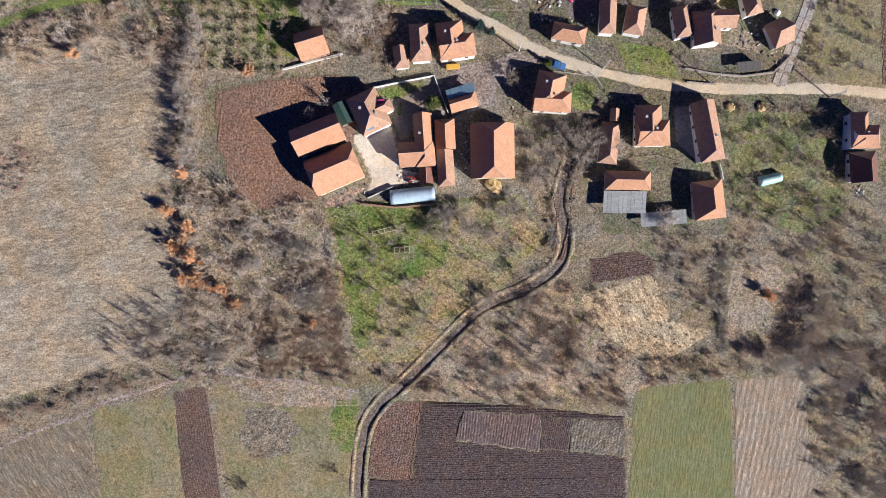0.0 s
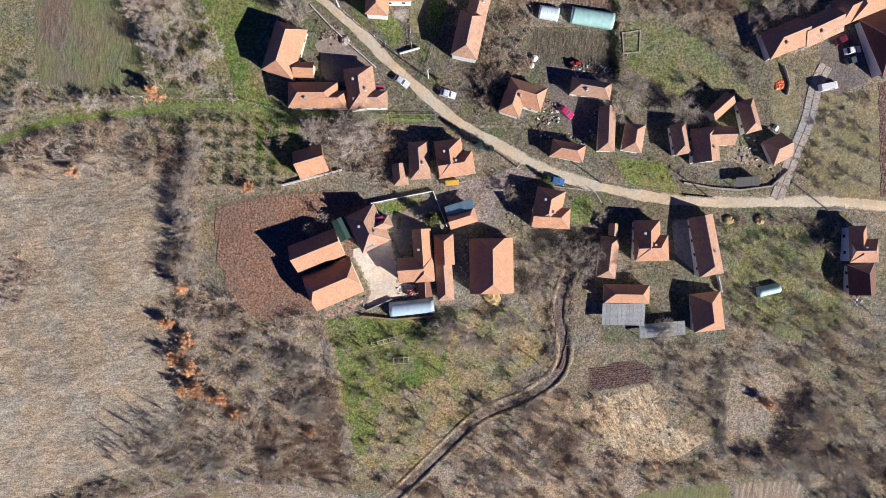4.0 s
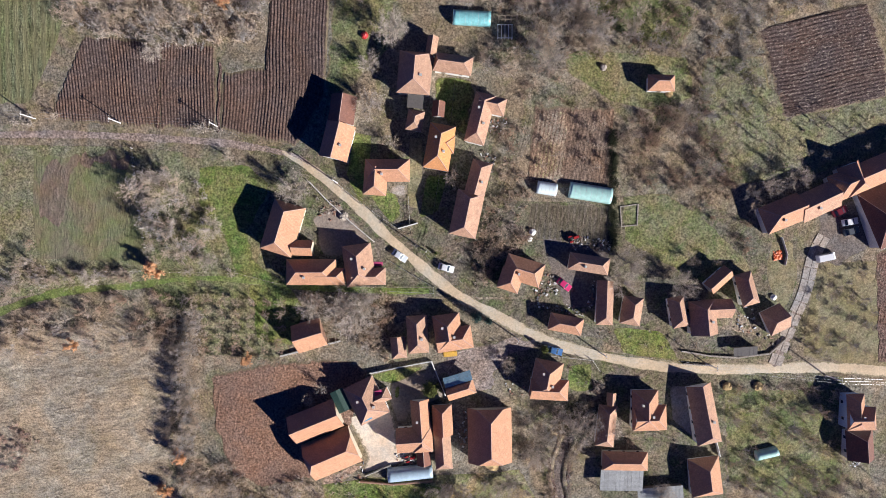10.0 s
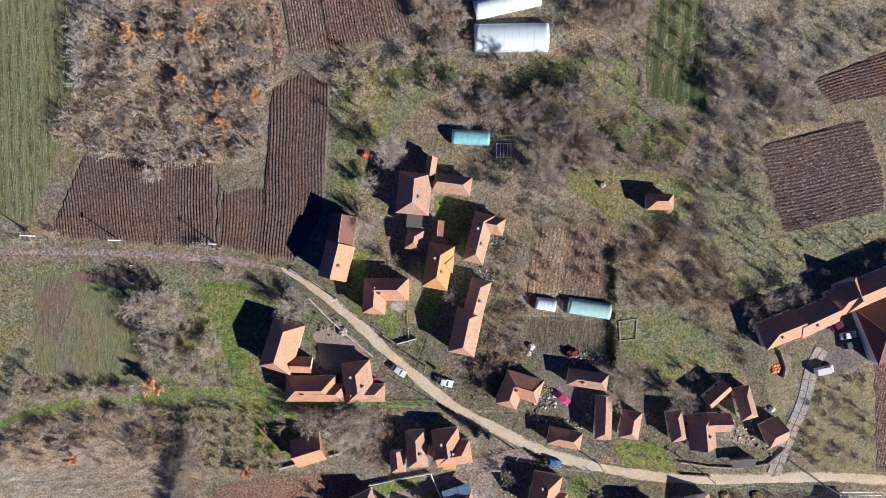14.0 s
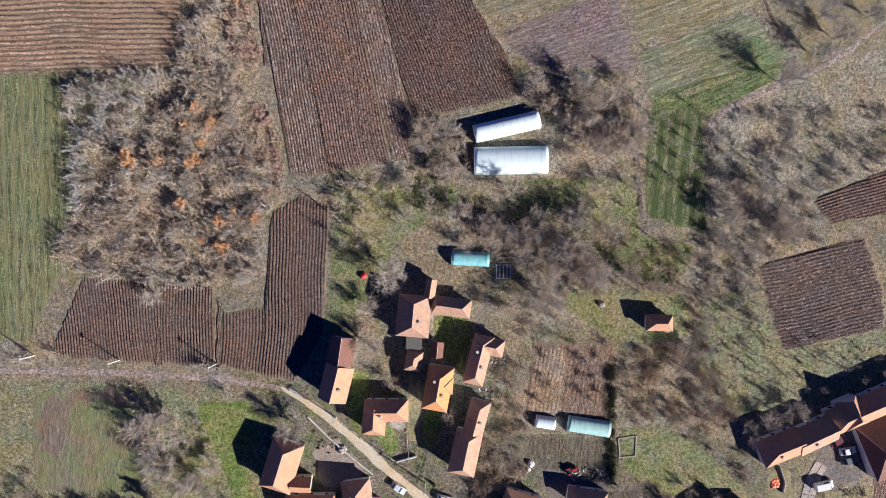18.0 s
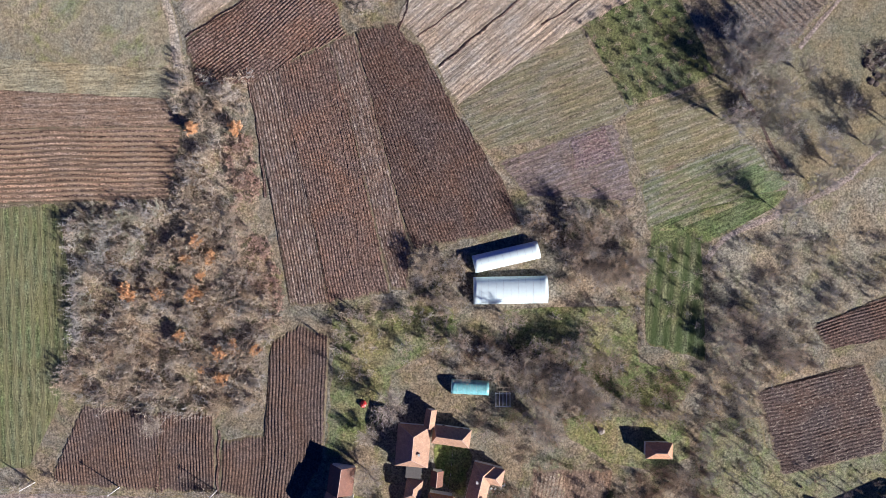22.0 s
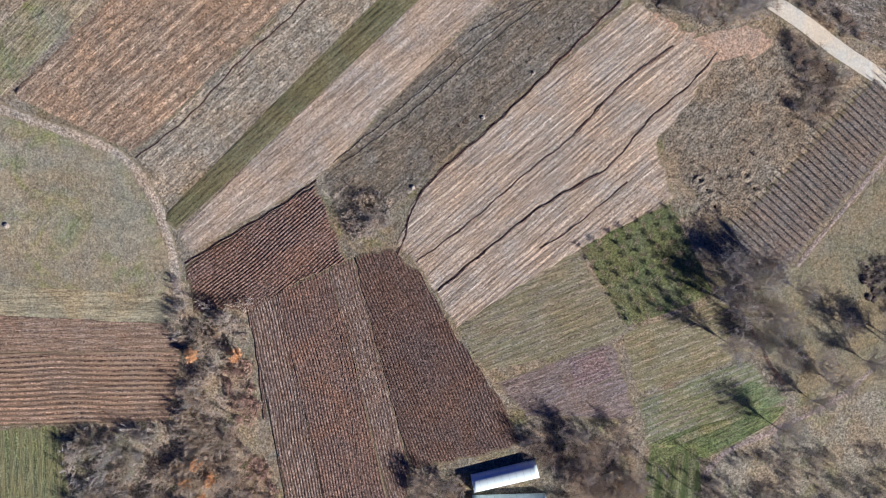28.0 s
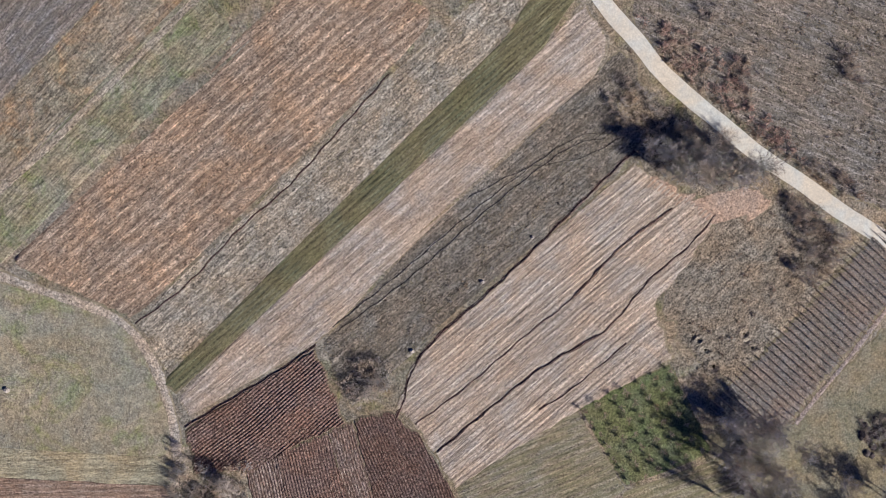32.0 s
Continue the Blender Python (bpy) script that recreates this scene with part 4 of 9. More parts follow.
field("village_grass", [(-49.7, 98.9), (14.2, 104.7), (15.8, 83.6), (44.8, 83.7), (57.8, 86.7), (93.7, 79.7), (93.1, 45.5), (62.6, 45.6), (17.6, 56.2), (-2.9, 64.9), (-27.7, 62.0), (-47.9, 64.9)], ground_mat("trodden_village_grass", (0.13, 0.128, 0.062), (0.175, 0.145, 0.095), (0.225, 0.18, 0.125), fine=1.9, patch=0.11, d=(0.105, 0.135, 0.05), edge=(0.2, 0.17, 0.1)), 0, "patchy grass and bare earth between the houses", lift=0.015, rag=1.5)
field("village_grass", [(11.3, 50.7), (41.0, 47.9), (66.9, 42.2), (108.3, 41.7), (108.8, 37.3), (76.3, 37.1), (78.8, 4.2), (42.8, 4.2), (41.6, 31.8), (23.6, 28.7), (20.4, 39.1)], ground_mat("trodden_garden_grass", (0.135, 0.132, 0.064), (0.18, 0.148, 0.096), (0.23, 0.182, 0.125), fine=1.9, patch=0.1, d=(0.11, 0.138, 0.052), edge=(0.2, 0.17, 0.1)), 0, "patchy grass and bare earth of the gardens", lift=0.015, rag=1.5)

# yards and lawns
field("farmyard", [(-25.5, 31.3), (-21.1, 29.2), (-13.3, 32.8), (-11.7, 27.9), (-11.6, 21.2), (-7.2, 20.9), (-6.5, 18.1), (-14.0, 16.6), (-20.9, 13.6), (-19.7, 19.3), (-24.1, 28.3)], M_YARD_PALE, 20, "pale worn concrete farmyard", "yard", lift=0.08, rag=0.2)
field("barn_apron", [(-33.5, 12.4), (-27.7, 15.2), (-21.6, 17.7), (-20.0, 16.1), (-23.9, 13.6), (-29.4, 11.0), (-32.7, 10.8)], ground_mat("ochre_earth", (0.40, 0.27, 0.16), (0.33, 0.235, 0.145), (0.25, 0.19, 0.125), fine=2.2, patch=0.15, edge=(0.24, 0.19, 0.12)), 20, "strip of ochre earth below the barn", "yard", lift=0.07, rag=0.8)
road("lawn_path", [(-34.7, 9.9), (-33.1, 7.4), (-32.1, 4.0), (-31.9, -0.5), (-31.5, -5.1), (-31.2, -11.0)], 1.3, M_RUT, "narrow brown path beside the lawn", 0.07, "path")
field("upper_yard", [(-13.8, 39.7), (-2.7, 44.6), (1.3, 35.8), (-1.9, 34.3), (-7.9, 34.9), (-8.5, 28.4), (-11.8, 28.1), (-13.3, 32.8)], M_YARD, 20, "packed earth yard behind the house", "yard", lift=0.06, rag=0.2)
field("lawn_oval", [(-13.2, 37.5), (-11.4, 39.3), (-9.8, 38.7), (-9.8, 36.1), (-11.5, 34.3), (-12.8, 35.2)], M_LUSH, 0, "small dark green lawn", "lawn", lift=0.1, rag=0.1)
field("garden_lawn", [(-18.2, 41.6), (-3.4, 44.5), (-9.3, 39.7), (-17.1, 39.0)], M_LUSH, 0, "green grass along the white fence", "lawn", lift=0.08)
field("barn_yard", [(-33.7, 83.5), (-25.8, 86.6), (-17.0, 76.4), (-20.2, 76.2), (-25.3, 75.6), (-25.5, 72.1), (-30.9, 72.7), (-31.7, 78.6)], M_YARD, 30, "grey dusty barn yard", "yard", lift=0.06)
field("terrace", [(-12.9, 91.0), (-7.9, 91.2), (-8.2, 87.4), (-12.8, 87.4)], M_CONCRETE, 0, "concrete terrace of the house", "terrace", lift=0.1, rag=0.05)
field("shaded_lawn", [(-22.9, 104.2), (-16.9, 102.8), (-17.0, 95.0), (-20.0, 85.0), (-24.2, 92.2)], M_LUSH, 0, "green grass between the houses", "lawn", lift=0.06)
field("side_lawn", [(-8.2, 102.8), (-3.9, 102.8), (-4.5, 94.3), (-5.7, 83.6), (-8.3, 85.0), (-7.5, 95.0)], M_OLIVE, 85, "olive grass strip beside the terrace", "lawn", lift=0.06)
field("front_garden", [(-3.9, 93.9), (1.8, 93.6), (-0.6, 83.6), (-6.4, 80.7)], M_LUSH, 80, "dark green front garden", "garden", lift=0.06)
field("court_lawn", [(-1.3, 118.0), (7.8, 116.9), (8.8, 113.9), (6.1, 102.8), (1.8, 105.6), (-1.9, 111.6)], M_LUSH, 0, "lush green courtyard lawn", "lawn", lift=0.06)
field("front_lawn", [(-18.6, 87.8), (-10.6, 88.9), (-9.8, 82.2), (-13.0, 81.0)], M_LUSH, 0, "green front lawn behind the roadside wall", "lawn", lift=0.06)
field("west_lawn", [(-49.8, 66.1), (-38.2, 64.7), (-34.7, 58.4), (-38.7, 48.8), (-48.9, 50.5)], M_LUSH, 0, "lush grass beside the shed", "lawn", lift=0.05)
field("corner_lawn", [(33.4, 43.5), (39.9, 45.3), (41.1, 37.0), (37.0, 35.9), (33.1, 37.7)], M_LUSH, 0, "green corner garden", "lawn", lift=0.06)
field("clearing", [(30.3, 122.8), (39.9, 124.8), (48.6, 118.7), (53.0, 115.5), (62.2, 123.3), (64.4, 112.9), (54.6, 109.7), (43.1, 111.5), (31.5, 118.5)], M_GREEN, 0, "green grassy clearing round the lone shed", lift=0.05)
field("roadside_garden", [(44.3, 54.2), (59.3, 52.9), (63.4, 44.7), (47.5, 46.9)], M_LUSH, 5, "green roadside garden", "garden", lift=0.05)
field("lane_garden", [(85.2, 76.4), (91.2, 77.5), (93.7, 66.5), (90.0, 56.9), (85.3, 65.0)], M_OLIVE, 80, "olive grass beside the concrete lane", "garden", lift=0.05)
field("rough_grass", [(46.1, 88.0), (57.7, 88.8), (68.3, 82.4), (80.8, 70.9), (81.5, 59.1), (60.0, 69.4), (46.5, 76.6)], M_GREEN, 0, "rough grass above the old farm", lift=0.04)
field("leaf_litter", [(-87.5, 174.2), (-63.4, 175.5), (-59.8, 189.5), (-46.3, 191.5), (-41.4, 167.5), (-38.9, 154.6), (-44.0, 141.5), (-45.1, 127.5), (-68.2, 127.5), (-87.7, 128.9), (-92.8, 133.1), (-88.6, 144.2)], M_LITTER, 30, "fallen leaves and dead grass under the thicket", lift=0.03, rag=1.5)
field("leaf_litter", [(-67.4, 19.5), (-33.8, 12.0), (-28.6, -17.8), (-27.4, -33.5), (-49.7, -34.3), (-71.6, -31.7), (-82.0, -24.3), (-70.5, -16.1), (-75.5, -0.3)], M_LITTER, 30, "fallen leaves and dead grass under the scrub", lift=0.03, rag=1.5)
field("orchard_slope", [(65.9, 123.1), (81.1, 123.3), (86.2, 107.4), (115.6, 114.1), (119.4, 101.4), (92.9, 92.6), (75.2, 91.0), (64.4, 105.1)], M_YELLOWISH, 0, "yellow-green grassy slope of the upper orchard", lift=0.04)
field("garden_slope", [(14.2, 150.5), (49.3, 152.6), (50.3, 137.2), (65.4, 134.4), (60.0, 124.4), (45.6, 127.3), (31.2, 137.3), (17.1, 141.5)], M_GREEN, 0, "grass under the upper garden trees", lift=0.04)
field("tree_slope", [(64.4, 212.2), (71.5, 213.5), (85.8, 213.3), (91.4, 219.5), (101.4, 229.2), (111.5, 239.7), (122.2, 231.1), (123.3, 182.5), (87.9, 183.5), (77.5, 195.1), (68.8, 205.9)], ground_mat("olive_slope_grass", (0.195, 0.175, 0.1), (0.228, 0.195, 0.122), (0.155, 0.148, 0.075), grain=0.65, fine=1.8, patch=0.07, d=(0.235, 0.195, 0.128), edge=(0.19, 0.16, 0.1), blue=1.17), 0, "olive slope under slender trees", lift=0.035)
field("farm_grass", [(-26.3, 139.8), (-11.0, 138.5), (-12.5, 123.4), (-23.8, 113.6), (-28.8, 113.6)], M_GREEN, 0, "olive garden grass beside the ploughed field", lift=0.05)
field("meadow_edge", [(-26.6, 149.1), (3.1, 152.5), (5.9, 144.2), (-12.2, 134.5), (-26.2, 133.1)], M_GREEN, 0, "patchy grass below the polytunnels", lift=0.035)
# The darker earth here puts the big barn's shadow into the colour.
field("east_yard", [(97.9, 84.0), (109.7, 88.4), (115.1, 76.8), (103.5, 69.5), (97.1, 73.9)], M_TRODDEN_SHADED, 0, "earth yard of the eastern farm, darkened for the barn's shadow", "yard", lift=0.05)
field("cluttered_yard", [(24.5, 79.4), (43.5, 77.3), (44.6, 65.7), (39.7, 59.1), (32.3, 59.1), (30.0, 63.5), (27.6, 69.3)], M_TRODDEN_SHADED, 0, "trodden dark earth yard", "yard", lift=0.05)
field("roadside_litter", [(47.8, 297.6), (54.7, 292.4), (70.3, 281.0), (78.2, 275.0), (71.8, 275.3), (65.5, 269.2), (58.5, 273.2), (52.2, 273.5), (45.3, 280.3), (41.7, 292.2)], M_ROUGH, 30, "brown leaf litter under the roadside trees", lift=0.05, rag=1.5)
field("farm_court", [(73.3, 56.2), (76.8, 59.4), (81.3, 56.2), (84.2, 51.0), (77.3, 52.8), (73.1, 52.2)], M_LITTER, 0, "tan earth court strewn with straw", "yard", lift=0.06)
field("concrete_yard", [(60.3, 38.5), (66.3, 38.5), (68.9, 22.8), (61.6, 28.8)], M_CONCRETE, 0, "grey concrete yard of the long house", "yard", lift=0.08, rag=0.1)

field("dirt_yard", [(-0.7, 43.5), (2.9, 46.7), (9.5, 47.9), (15.4, 49.7), (21.3, 51.3), (24.8, 49.1), (19.9, 46.8), (16.3, 43.5), (13.6, 38.2), (10.4, 36.3), (5.2, 36.7), (1.4, 40.5)], M_DIRT, 0, "bare trodden earth of the yard beside the road", lift=0.03, rag=1.6)
road("yard_lane", [(24.7, 49.7), (18.4, 47.9), (12.1, 46.7), (6.1, 45.9), (0.2, 43.2), (-1.5, 40.5)], 3.0, M_DIRT, "brown earth lane into the farmyard", 0.06, "track")

# ---- roads ----
road("west_lane", [(-122.2, 102.9), (-93.5, 103.1), (-63.7, 101.7), (-49.6, 100.3), (-36.9, 97.8), (-31.9, 94.1)], 2.7, M_DIRT, "narrow earth lane past the ploughed blocks", 0.06)
road("village_road", [(-39.8, 98.9), (-32.8, 94.8), (-26.7, 90.0), (-19.1, 83.3), (-14.0, 78.0), (-7.6, 72.4), (-1.0, 66.7), (6.3, 61.4), (16.3, 56.2), (22.4, 52.9), (32.6, 48.7), (44.6, 45.7), (62.8, 42.9), (82.6, 42.5), (105.7, 42.7), (131.0, 40.7)], 3.6, M_TRACK, "pale gravel village road", 0.08, taper=0.3)
road("grass_track", [(-123.3, 54.6), (-106.8, 60.8), (-97.5, 63.3), (-87.2, 64.4), (-77.0, 65.3), (-66.7, 66.6), (-57.3, 66.8), (-43.6, 65.6), (-32.0, 64.5), (-20.4, 63.9), (-2.9, 63.5)], 2.7, ground_mat("track_grass", (0.14, 0.20, 0.045), (0.18, 0.21, 0.062), (0.24, 0.215, 0.1), fine=1.8, patch=0.1, edge=(0.13, 0.115, 0.065), grain=0.7), "grassy farm track", 0.07, "track")
road("sunken_track", [(34.2, 24.3), (31.5, 13.8), (33.4, 3.1), (31.3, -4.7), (22.9, -11.0), (10.5, -16.6), (1.1, -25.6), (-10.1, -37.2), (-19.0, -45.7), (-23.3, -56.2), (-25.7, -80.2)], 2.6, M_RUT, "sunken dirt track with a ditch", 0.08, "track")
road("road_verge", [(29.0, 331.4), (38.9, 316.0), (47.6, 306.7), (53.1, 300.3), (60.6, 293.9), (69.2, 287.4), (77.8, 280.8), (88.7, 274.2), (98.5, 267.5), (110.9, 260.3), (130.7, 248.8)], 5.8, M_DIRT, "rough earth verge of the white road", 0.06, "verge")
road("white_road", [(29.0, 331.4), (38.9, 316.0), (47.6, 306.7), (53.1, 300.3), (60.6, 293.9), (69.2, 287.4), (77.8, 280.8), (88.7, 274.2), (98.5, 267.5), (110.9, 260.3), (130.7, 248.8)], 4.1, M_WHITE_ROAD, "broad white gravel road", 0.16, wob=0.15)
road("field_track", [(-109.0, 254.7), (-93.6, 248.9), (-75.7, 242.0), (-68.1, 233.9), (-63.3, 220.6), (-61.7, 208.6)], 2.8, ground_mat("pale_track_grass", (0.40, 0.34, 0.24), (0.34, 0.285, 0.2), (0.27, 0.22, 0.15), fine=2.0, patch=0.12, edge=(0.26, 0.22, 0.15), blue=1.17), "pale worn field track round the pasture", 0.09, "track")
road("east_track", [(122.1, 198.3), (111.6, 191.2), (99.0, 181.3), (84.7, 174.3), (71.9, 168.7), (66.3, 163.1)], 2.2, M_DIRT, "worn grass track between plots", 0.08, "track")


def slabs(pts, width, deep, mat, parent):
    """Concrete slabs in two columns along a lane, each with its own tilt."""
    rng = random.Random(4)
    line = smooth_line(pts, deep)
    for (x0, y0), (x1, y1) in zip(line, line[1:]):
        d = Vector((x1 - x0, y1 - y0, 0)).normalized()
        s = Vector((-d.y, d.x, 0))
        for side in (-1, 1):
            vs = []
            for up in (0.02, 0.07):
                for u, v in ((0.04, 0.03), (deep - 0.04, 0.03), (deep - 0.04, 0.5), (0.04, 0.5)):
                    p = Vector((x0, y0, 0)) + d * u + s * side * v * width
                    vs.append((p.x, p.y, hz(p.x, p.y) + up + 0.05 + rng.uniform(0, 0.02)))
            f = [(0, 3, 2, 1), (4, 5, 6, 7), (0, 1, 5, 4), (1, 2, 6, 5), (2, 3, 7, 6), (3, 0, 4, 7)]
            set_rim(piece("slab", vs, f if side > 0 else [q[::-1] for q in f], mat, parent).data, [1.0] * 8)


lane = road("side_lane", [(88.7, 42.5), (92.4, 54.6), (95.6, 63.5), (97.2, 72.4), (99.8, 78.2)], 4.4, M_DIRT, "lane of cracked concrete slabs", 0.06)
slabs([(88.9, 43.7), (92.4, 54.6), (95.6, 63.5), (97.2, 72.4), (99.6, 77.7)], 3.6, 2.9, M_CONCRETE, lane)

# ---- houses ----
ROOF_BOXES = []


def slope_piece(pts, mat, parent, name="roof_slope"):
    """One slope of a roof, as a slab; pts in order, the first edge along the eave."""
    p = [Vector(q) for q in pts]
    n = (p[1] - p[0]).cross(p[2] - p[0]).normalized()
    k = len(p)
    verts = p + [q - Vector((0, 0, 0.14)) for q in p]
    faces = [tuple(range(k)), tuple(range(2 * k - 1, k - 1, -1))] + [(i, i + k, (i + 1) % k + k, (i + 1) % k) for i in range(k)]
    ob = piece(name, verts, faces, mat, parent)
    e = (p[1] - p[0]).normalized()
    up = n.cross(e)
    uv = ob.data.uv_layers.new(name="UVMap")
    for lp in ob.data.loops:
        d = verts[lp.vertex_index] - p[0]
        uv.data[lp.index].uv = (d.dot(e), d.dot(up))
    return ob


def bar_v(a, b, r):
    """A thin three-sided ridge bar from a to b."""
    a, b = Vector(a), Vector(b)
    d = (b - a).normalized()
    s = d.cross(Vector((0, 0, 1))).normalized() * r
    up = Vector((0, 0, r * 0.8))
    vs = [a - s, a + up, a + s, b - s, b + up, b + s]
    return vs, [(0, 1, 4, 3), (1, 2, 5, 4), (2, 0, 3, 5), (0, 2, 1), (3, 4, 5)]


def caps(lines, parent, mat, r=0.10):
    for a, b in lines:
        vs, fs = bar_v(a, b, r)
        piece("ridge_cap", vs, fs, mat, parent)


def roof(parent, x, y, L, W, turn, eave, rise, hips, mat, over=0.0, capmat=None, cap=True):
    """A roof over a plan of L (along the ridge) by W, its middle at x, y of the parent; hips: how far each end leans in, 0 for a gable."""
    m = pose(x, y, 0, 0, 0, turn)
    l, w, t = L / 2 + over, W / 2 + over, eave + rise
    (h0, s0), (h1, s1) = (h if isinstance(h, tuple) else (h, 1.0) for h in hips)
    A, B, Cc, D = (-l, -w, eave), (l, -w, eave), (l, w, eave), (-l, w, eave)
    R0, R1 = (-l + h0, 0, t), (l - h1, 0, t)
    f = lambda *ps: [m @ Vector(p) for p in ps]
    half = lambda x, s, k: (x, k * w * s, eave + rise * (1 - s))
    if L - h0 - h1 < 0.3:
        P = ((h0 - h1) / 2, 0, t)
        sl = [f(A, B, P), f(B, Cc, P), f(Cc, D, P), f(D, A, P)]
        lines = [f(q, P) for q in (A, B, Cc, D)]
    else:
        A2, D2, B2, C2 = half(-l, s0, -1), half(-l, s0, 1), half(l, s1, -1), half(l, s1, 1)
        sl = [f(A, B, *([B2] if s1 < 1 else []), R1, R0, *([A2] if s0 < 1 else [])), f(Cc, D, *([D2] if s0 < 1 else []), R0, R1, *([C2] if s1 < 1 else []))]
        lines = [f(R0, R1)]
        if h0:
            sl.append(f(D2, A2, R0))
            lines += [f(A2, R0), f(D2, R0)]
        if h1:
            sl.append(f(B2, C2, R1))
            lines += [f(B2, R1), f(C2, R1)]
    for i, s in enumerate(sl):
        slope_piece(s, mat, parent)
    if cap:
        caps(lines, parent, capmat or M_CAP)
    return m, R0, R1, l, w


def walls(parent, x, y, L, W, turn, eave, rise, hips, mat, inset=0.4):
    m = pose(x, y, 0, 0, 0, turn)
    l, w, lo, top = L / 2 - inset, W / 2 - inset, -1.3, eave + 0.05
    g = eave + rise * (1 - inset / (W / 2)) - 0.12
    vs = [(-l, -w, lo), (l, -w, lo), (l, w, lo), (-l, w, lo), (-l, -w, top), (l, -w, top), (l, w, top), (-l, w, top)]
    faces = [(0, 1, 5, 4), (2, 3, 7, 6)]
    for hip, x, (a, b, c, d) in ((hips[1], l, (1, 2, 6, 5)), (hips[0], -l, (3, 0, 4, 7))):
        if isinstance(hip, tuple):
            s, k = hip[1], 1 if x > 0 else -1
            z = eave + rise * (1 - s) - 0.2
            vs += [(x, k * w * s, z), (x, -k * w * s, z)]
            faces.append((a, b, c, len(vs) - 2, len(vs) - 1, d))
        elif hip:
            faces.append((a, b, c, d))
        else:
            vs.append((x, 0, g))
            faces.append((a, b, c, len(vs) - 1, d))
    wl = piece("wall", [m @ Vector(v) for v in vs], faces, mat, parent)
    wl.modifiers.new("thickness", "SOLIDIFY").thickness = 0.3
    # openings on the two long sides
    n = max(1, int(L / 3.5))
    for side in (-1, 1):
        for i in range(n):
            px = -l + (i + 0.5) * 2 * l / n
            door = side < 0 and i == 0
            fr = box_v(px - 0.5, px + 0.5, side * w - 0.06, side * w + 0.06, 0.05 if door else 0.95, 2.1)
            ob = piece("door" if door else "window", [m @ Vector(v) for v in fr], BOX_F, M_WOOD if door else M_FRAME, parent)
            if not door:
                gl = box_v(px - 0.4, px + 0.4, side * w - 0.075, side * w + 0.075, 1.05, 2.0)
                piece("pane", [m @ Vector(v) for v in gl], BOX_F, M_GLASS, ob)
    return wl


def chimney(parent, x, y, z, s=0.24, tall=1.3):
    c = box_piece("chimney", (x - s, x + s, y - s, y + s, z - 1.2, z + tall - 0.6), M_BRICK if (x * 7) % 2 < 1 else M_WALL, parent)
    box_piece("chimney_cap", (x - s - 0.06, x + s + 0.06, y - s - 0.06, y + s + 0.06, z + tall - 0.6, z + tall - 0.48), M_CONC, c)


def steep(x, y, L, W, turn, eave, rise, h0, h1):
    """Tiled roofs here share one pitch of about forty degrees; flatter lean-tos stay as they are."""
    if rise > 0.21 * W:
        full = max(rise, 0.42 * W)
        eave, rise = max(2.1, eave - 0.4 * (full - rise)), full
    return x, y, L, W, turn, eave, rise, h0, h1


def house(name, label, wings, mat, wall=None, chimneys=1, category="house", cap=True, base=0.0):
    """wings: rows of (x, y, length, width, turn, eave, rise, hip0, hip1); the first is the main one."""
    wings = [steep(*w) for w in wings]
    x, y, L, W, turn = wings[0][:5]
    e = thing(name, x, y, 0, dz=base)
    tagged(e, label, category)
    for i, (wx, wy, wl, ww, wt, eave, rise, h0, h1) in enumerate(wings):
        z = 0.0
        roof(e, wx - x, wy - y, wl, ww, wt, eave + z, rise, (h0, h1), mat, cap=cap)
        walls(e, wx - x, wy - y, wl, ww, wt, eave + z, rise, (h0, h1), wall or M_WALL)
        ROOF_BOXES.append((wx, wy, wl / 2 + 0.5, ww / 2 + 0.5, wt))
    for k in range(chimneys):
        a = radians(turn)
        o = (k - 0.4) * L * 0.28
        s = (0.18 if k % 2 else -0.2) * W
        chimney(e, math.cos(a) * o - math.sin(a) * s, math.sin(a) * o + math.cos(a) * s, wings[0][5] + wings[0][6] * 0.6)
    return e

# ---- the farm of the south ----
house("barn", "long clay-tiled barn with a gabled roof beside the yard", [(-32.6, 29.5, 13.2, 7.6, 22, 3.2, 2.2, 0, 0)], M_ROOF, M_WALL_CREAM, 0, "barn")
house("barn", "wide hipped clay-tiled barn below the yard", [(-28.5, 20.9, 13.4, 10.0, 23, 3.4, 3.0, (1.9, 0.5), (2.0, 0.55))], M_ROOF, M_WALL_CREAM, 0, "barn")
house("house", "old farmhouse with a hipped tile roof and a pink gable", [(-19.1, 35.3, 10.5, 8.2, -64, 3.6, 3.0, 3.6, 3.6), (-16.1, 36.0, 6.4, 3.3, 25, 3.6, 1.8, 0, 2.0)], M_ROOF_OLD, M_WALL, 2)
house("shed", "low lean-to shed with a dark green roof", [(-25.9, 35.1, 5.9, 3.5, -65, 2.6, 0.5, 0, 0)], M_ROOF_GREEN, M_WOOD, 0, "shed", cap=False)
house("house", "long clay-tiled farm wing in an L plan", [(-5.0, 28.3, 13.8, 4.9, -86, 3.0, 2.2, 0, 2.2), (-6.8, 24.7, 9.4, 6.5, 4, 3.0, 2.4, 0, 2.8)], M_ROOF, M_WALL, 1)
house("shed", "small tiled shed beside the polytunnel", [(-4.4, 19.3, 4.0, 3.7, -87, 2.4, 1.3, 0, 0)], M_ROOF_RUST, M_WOOD, 0, "shed")
house("outbuilding", "narrow tiled outbuilding with hipped ends", [(0.5, 29.8, 8.0, 5.2, -87, 2.8, 2.0, 1.8, 0)], M_ROOF, M_WALL, 0, "outbuilding")
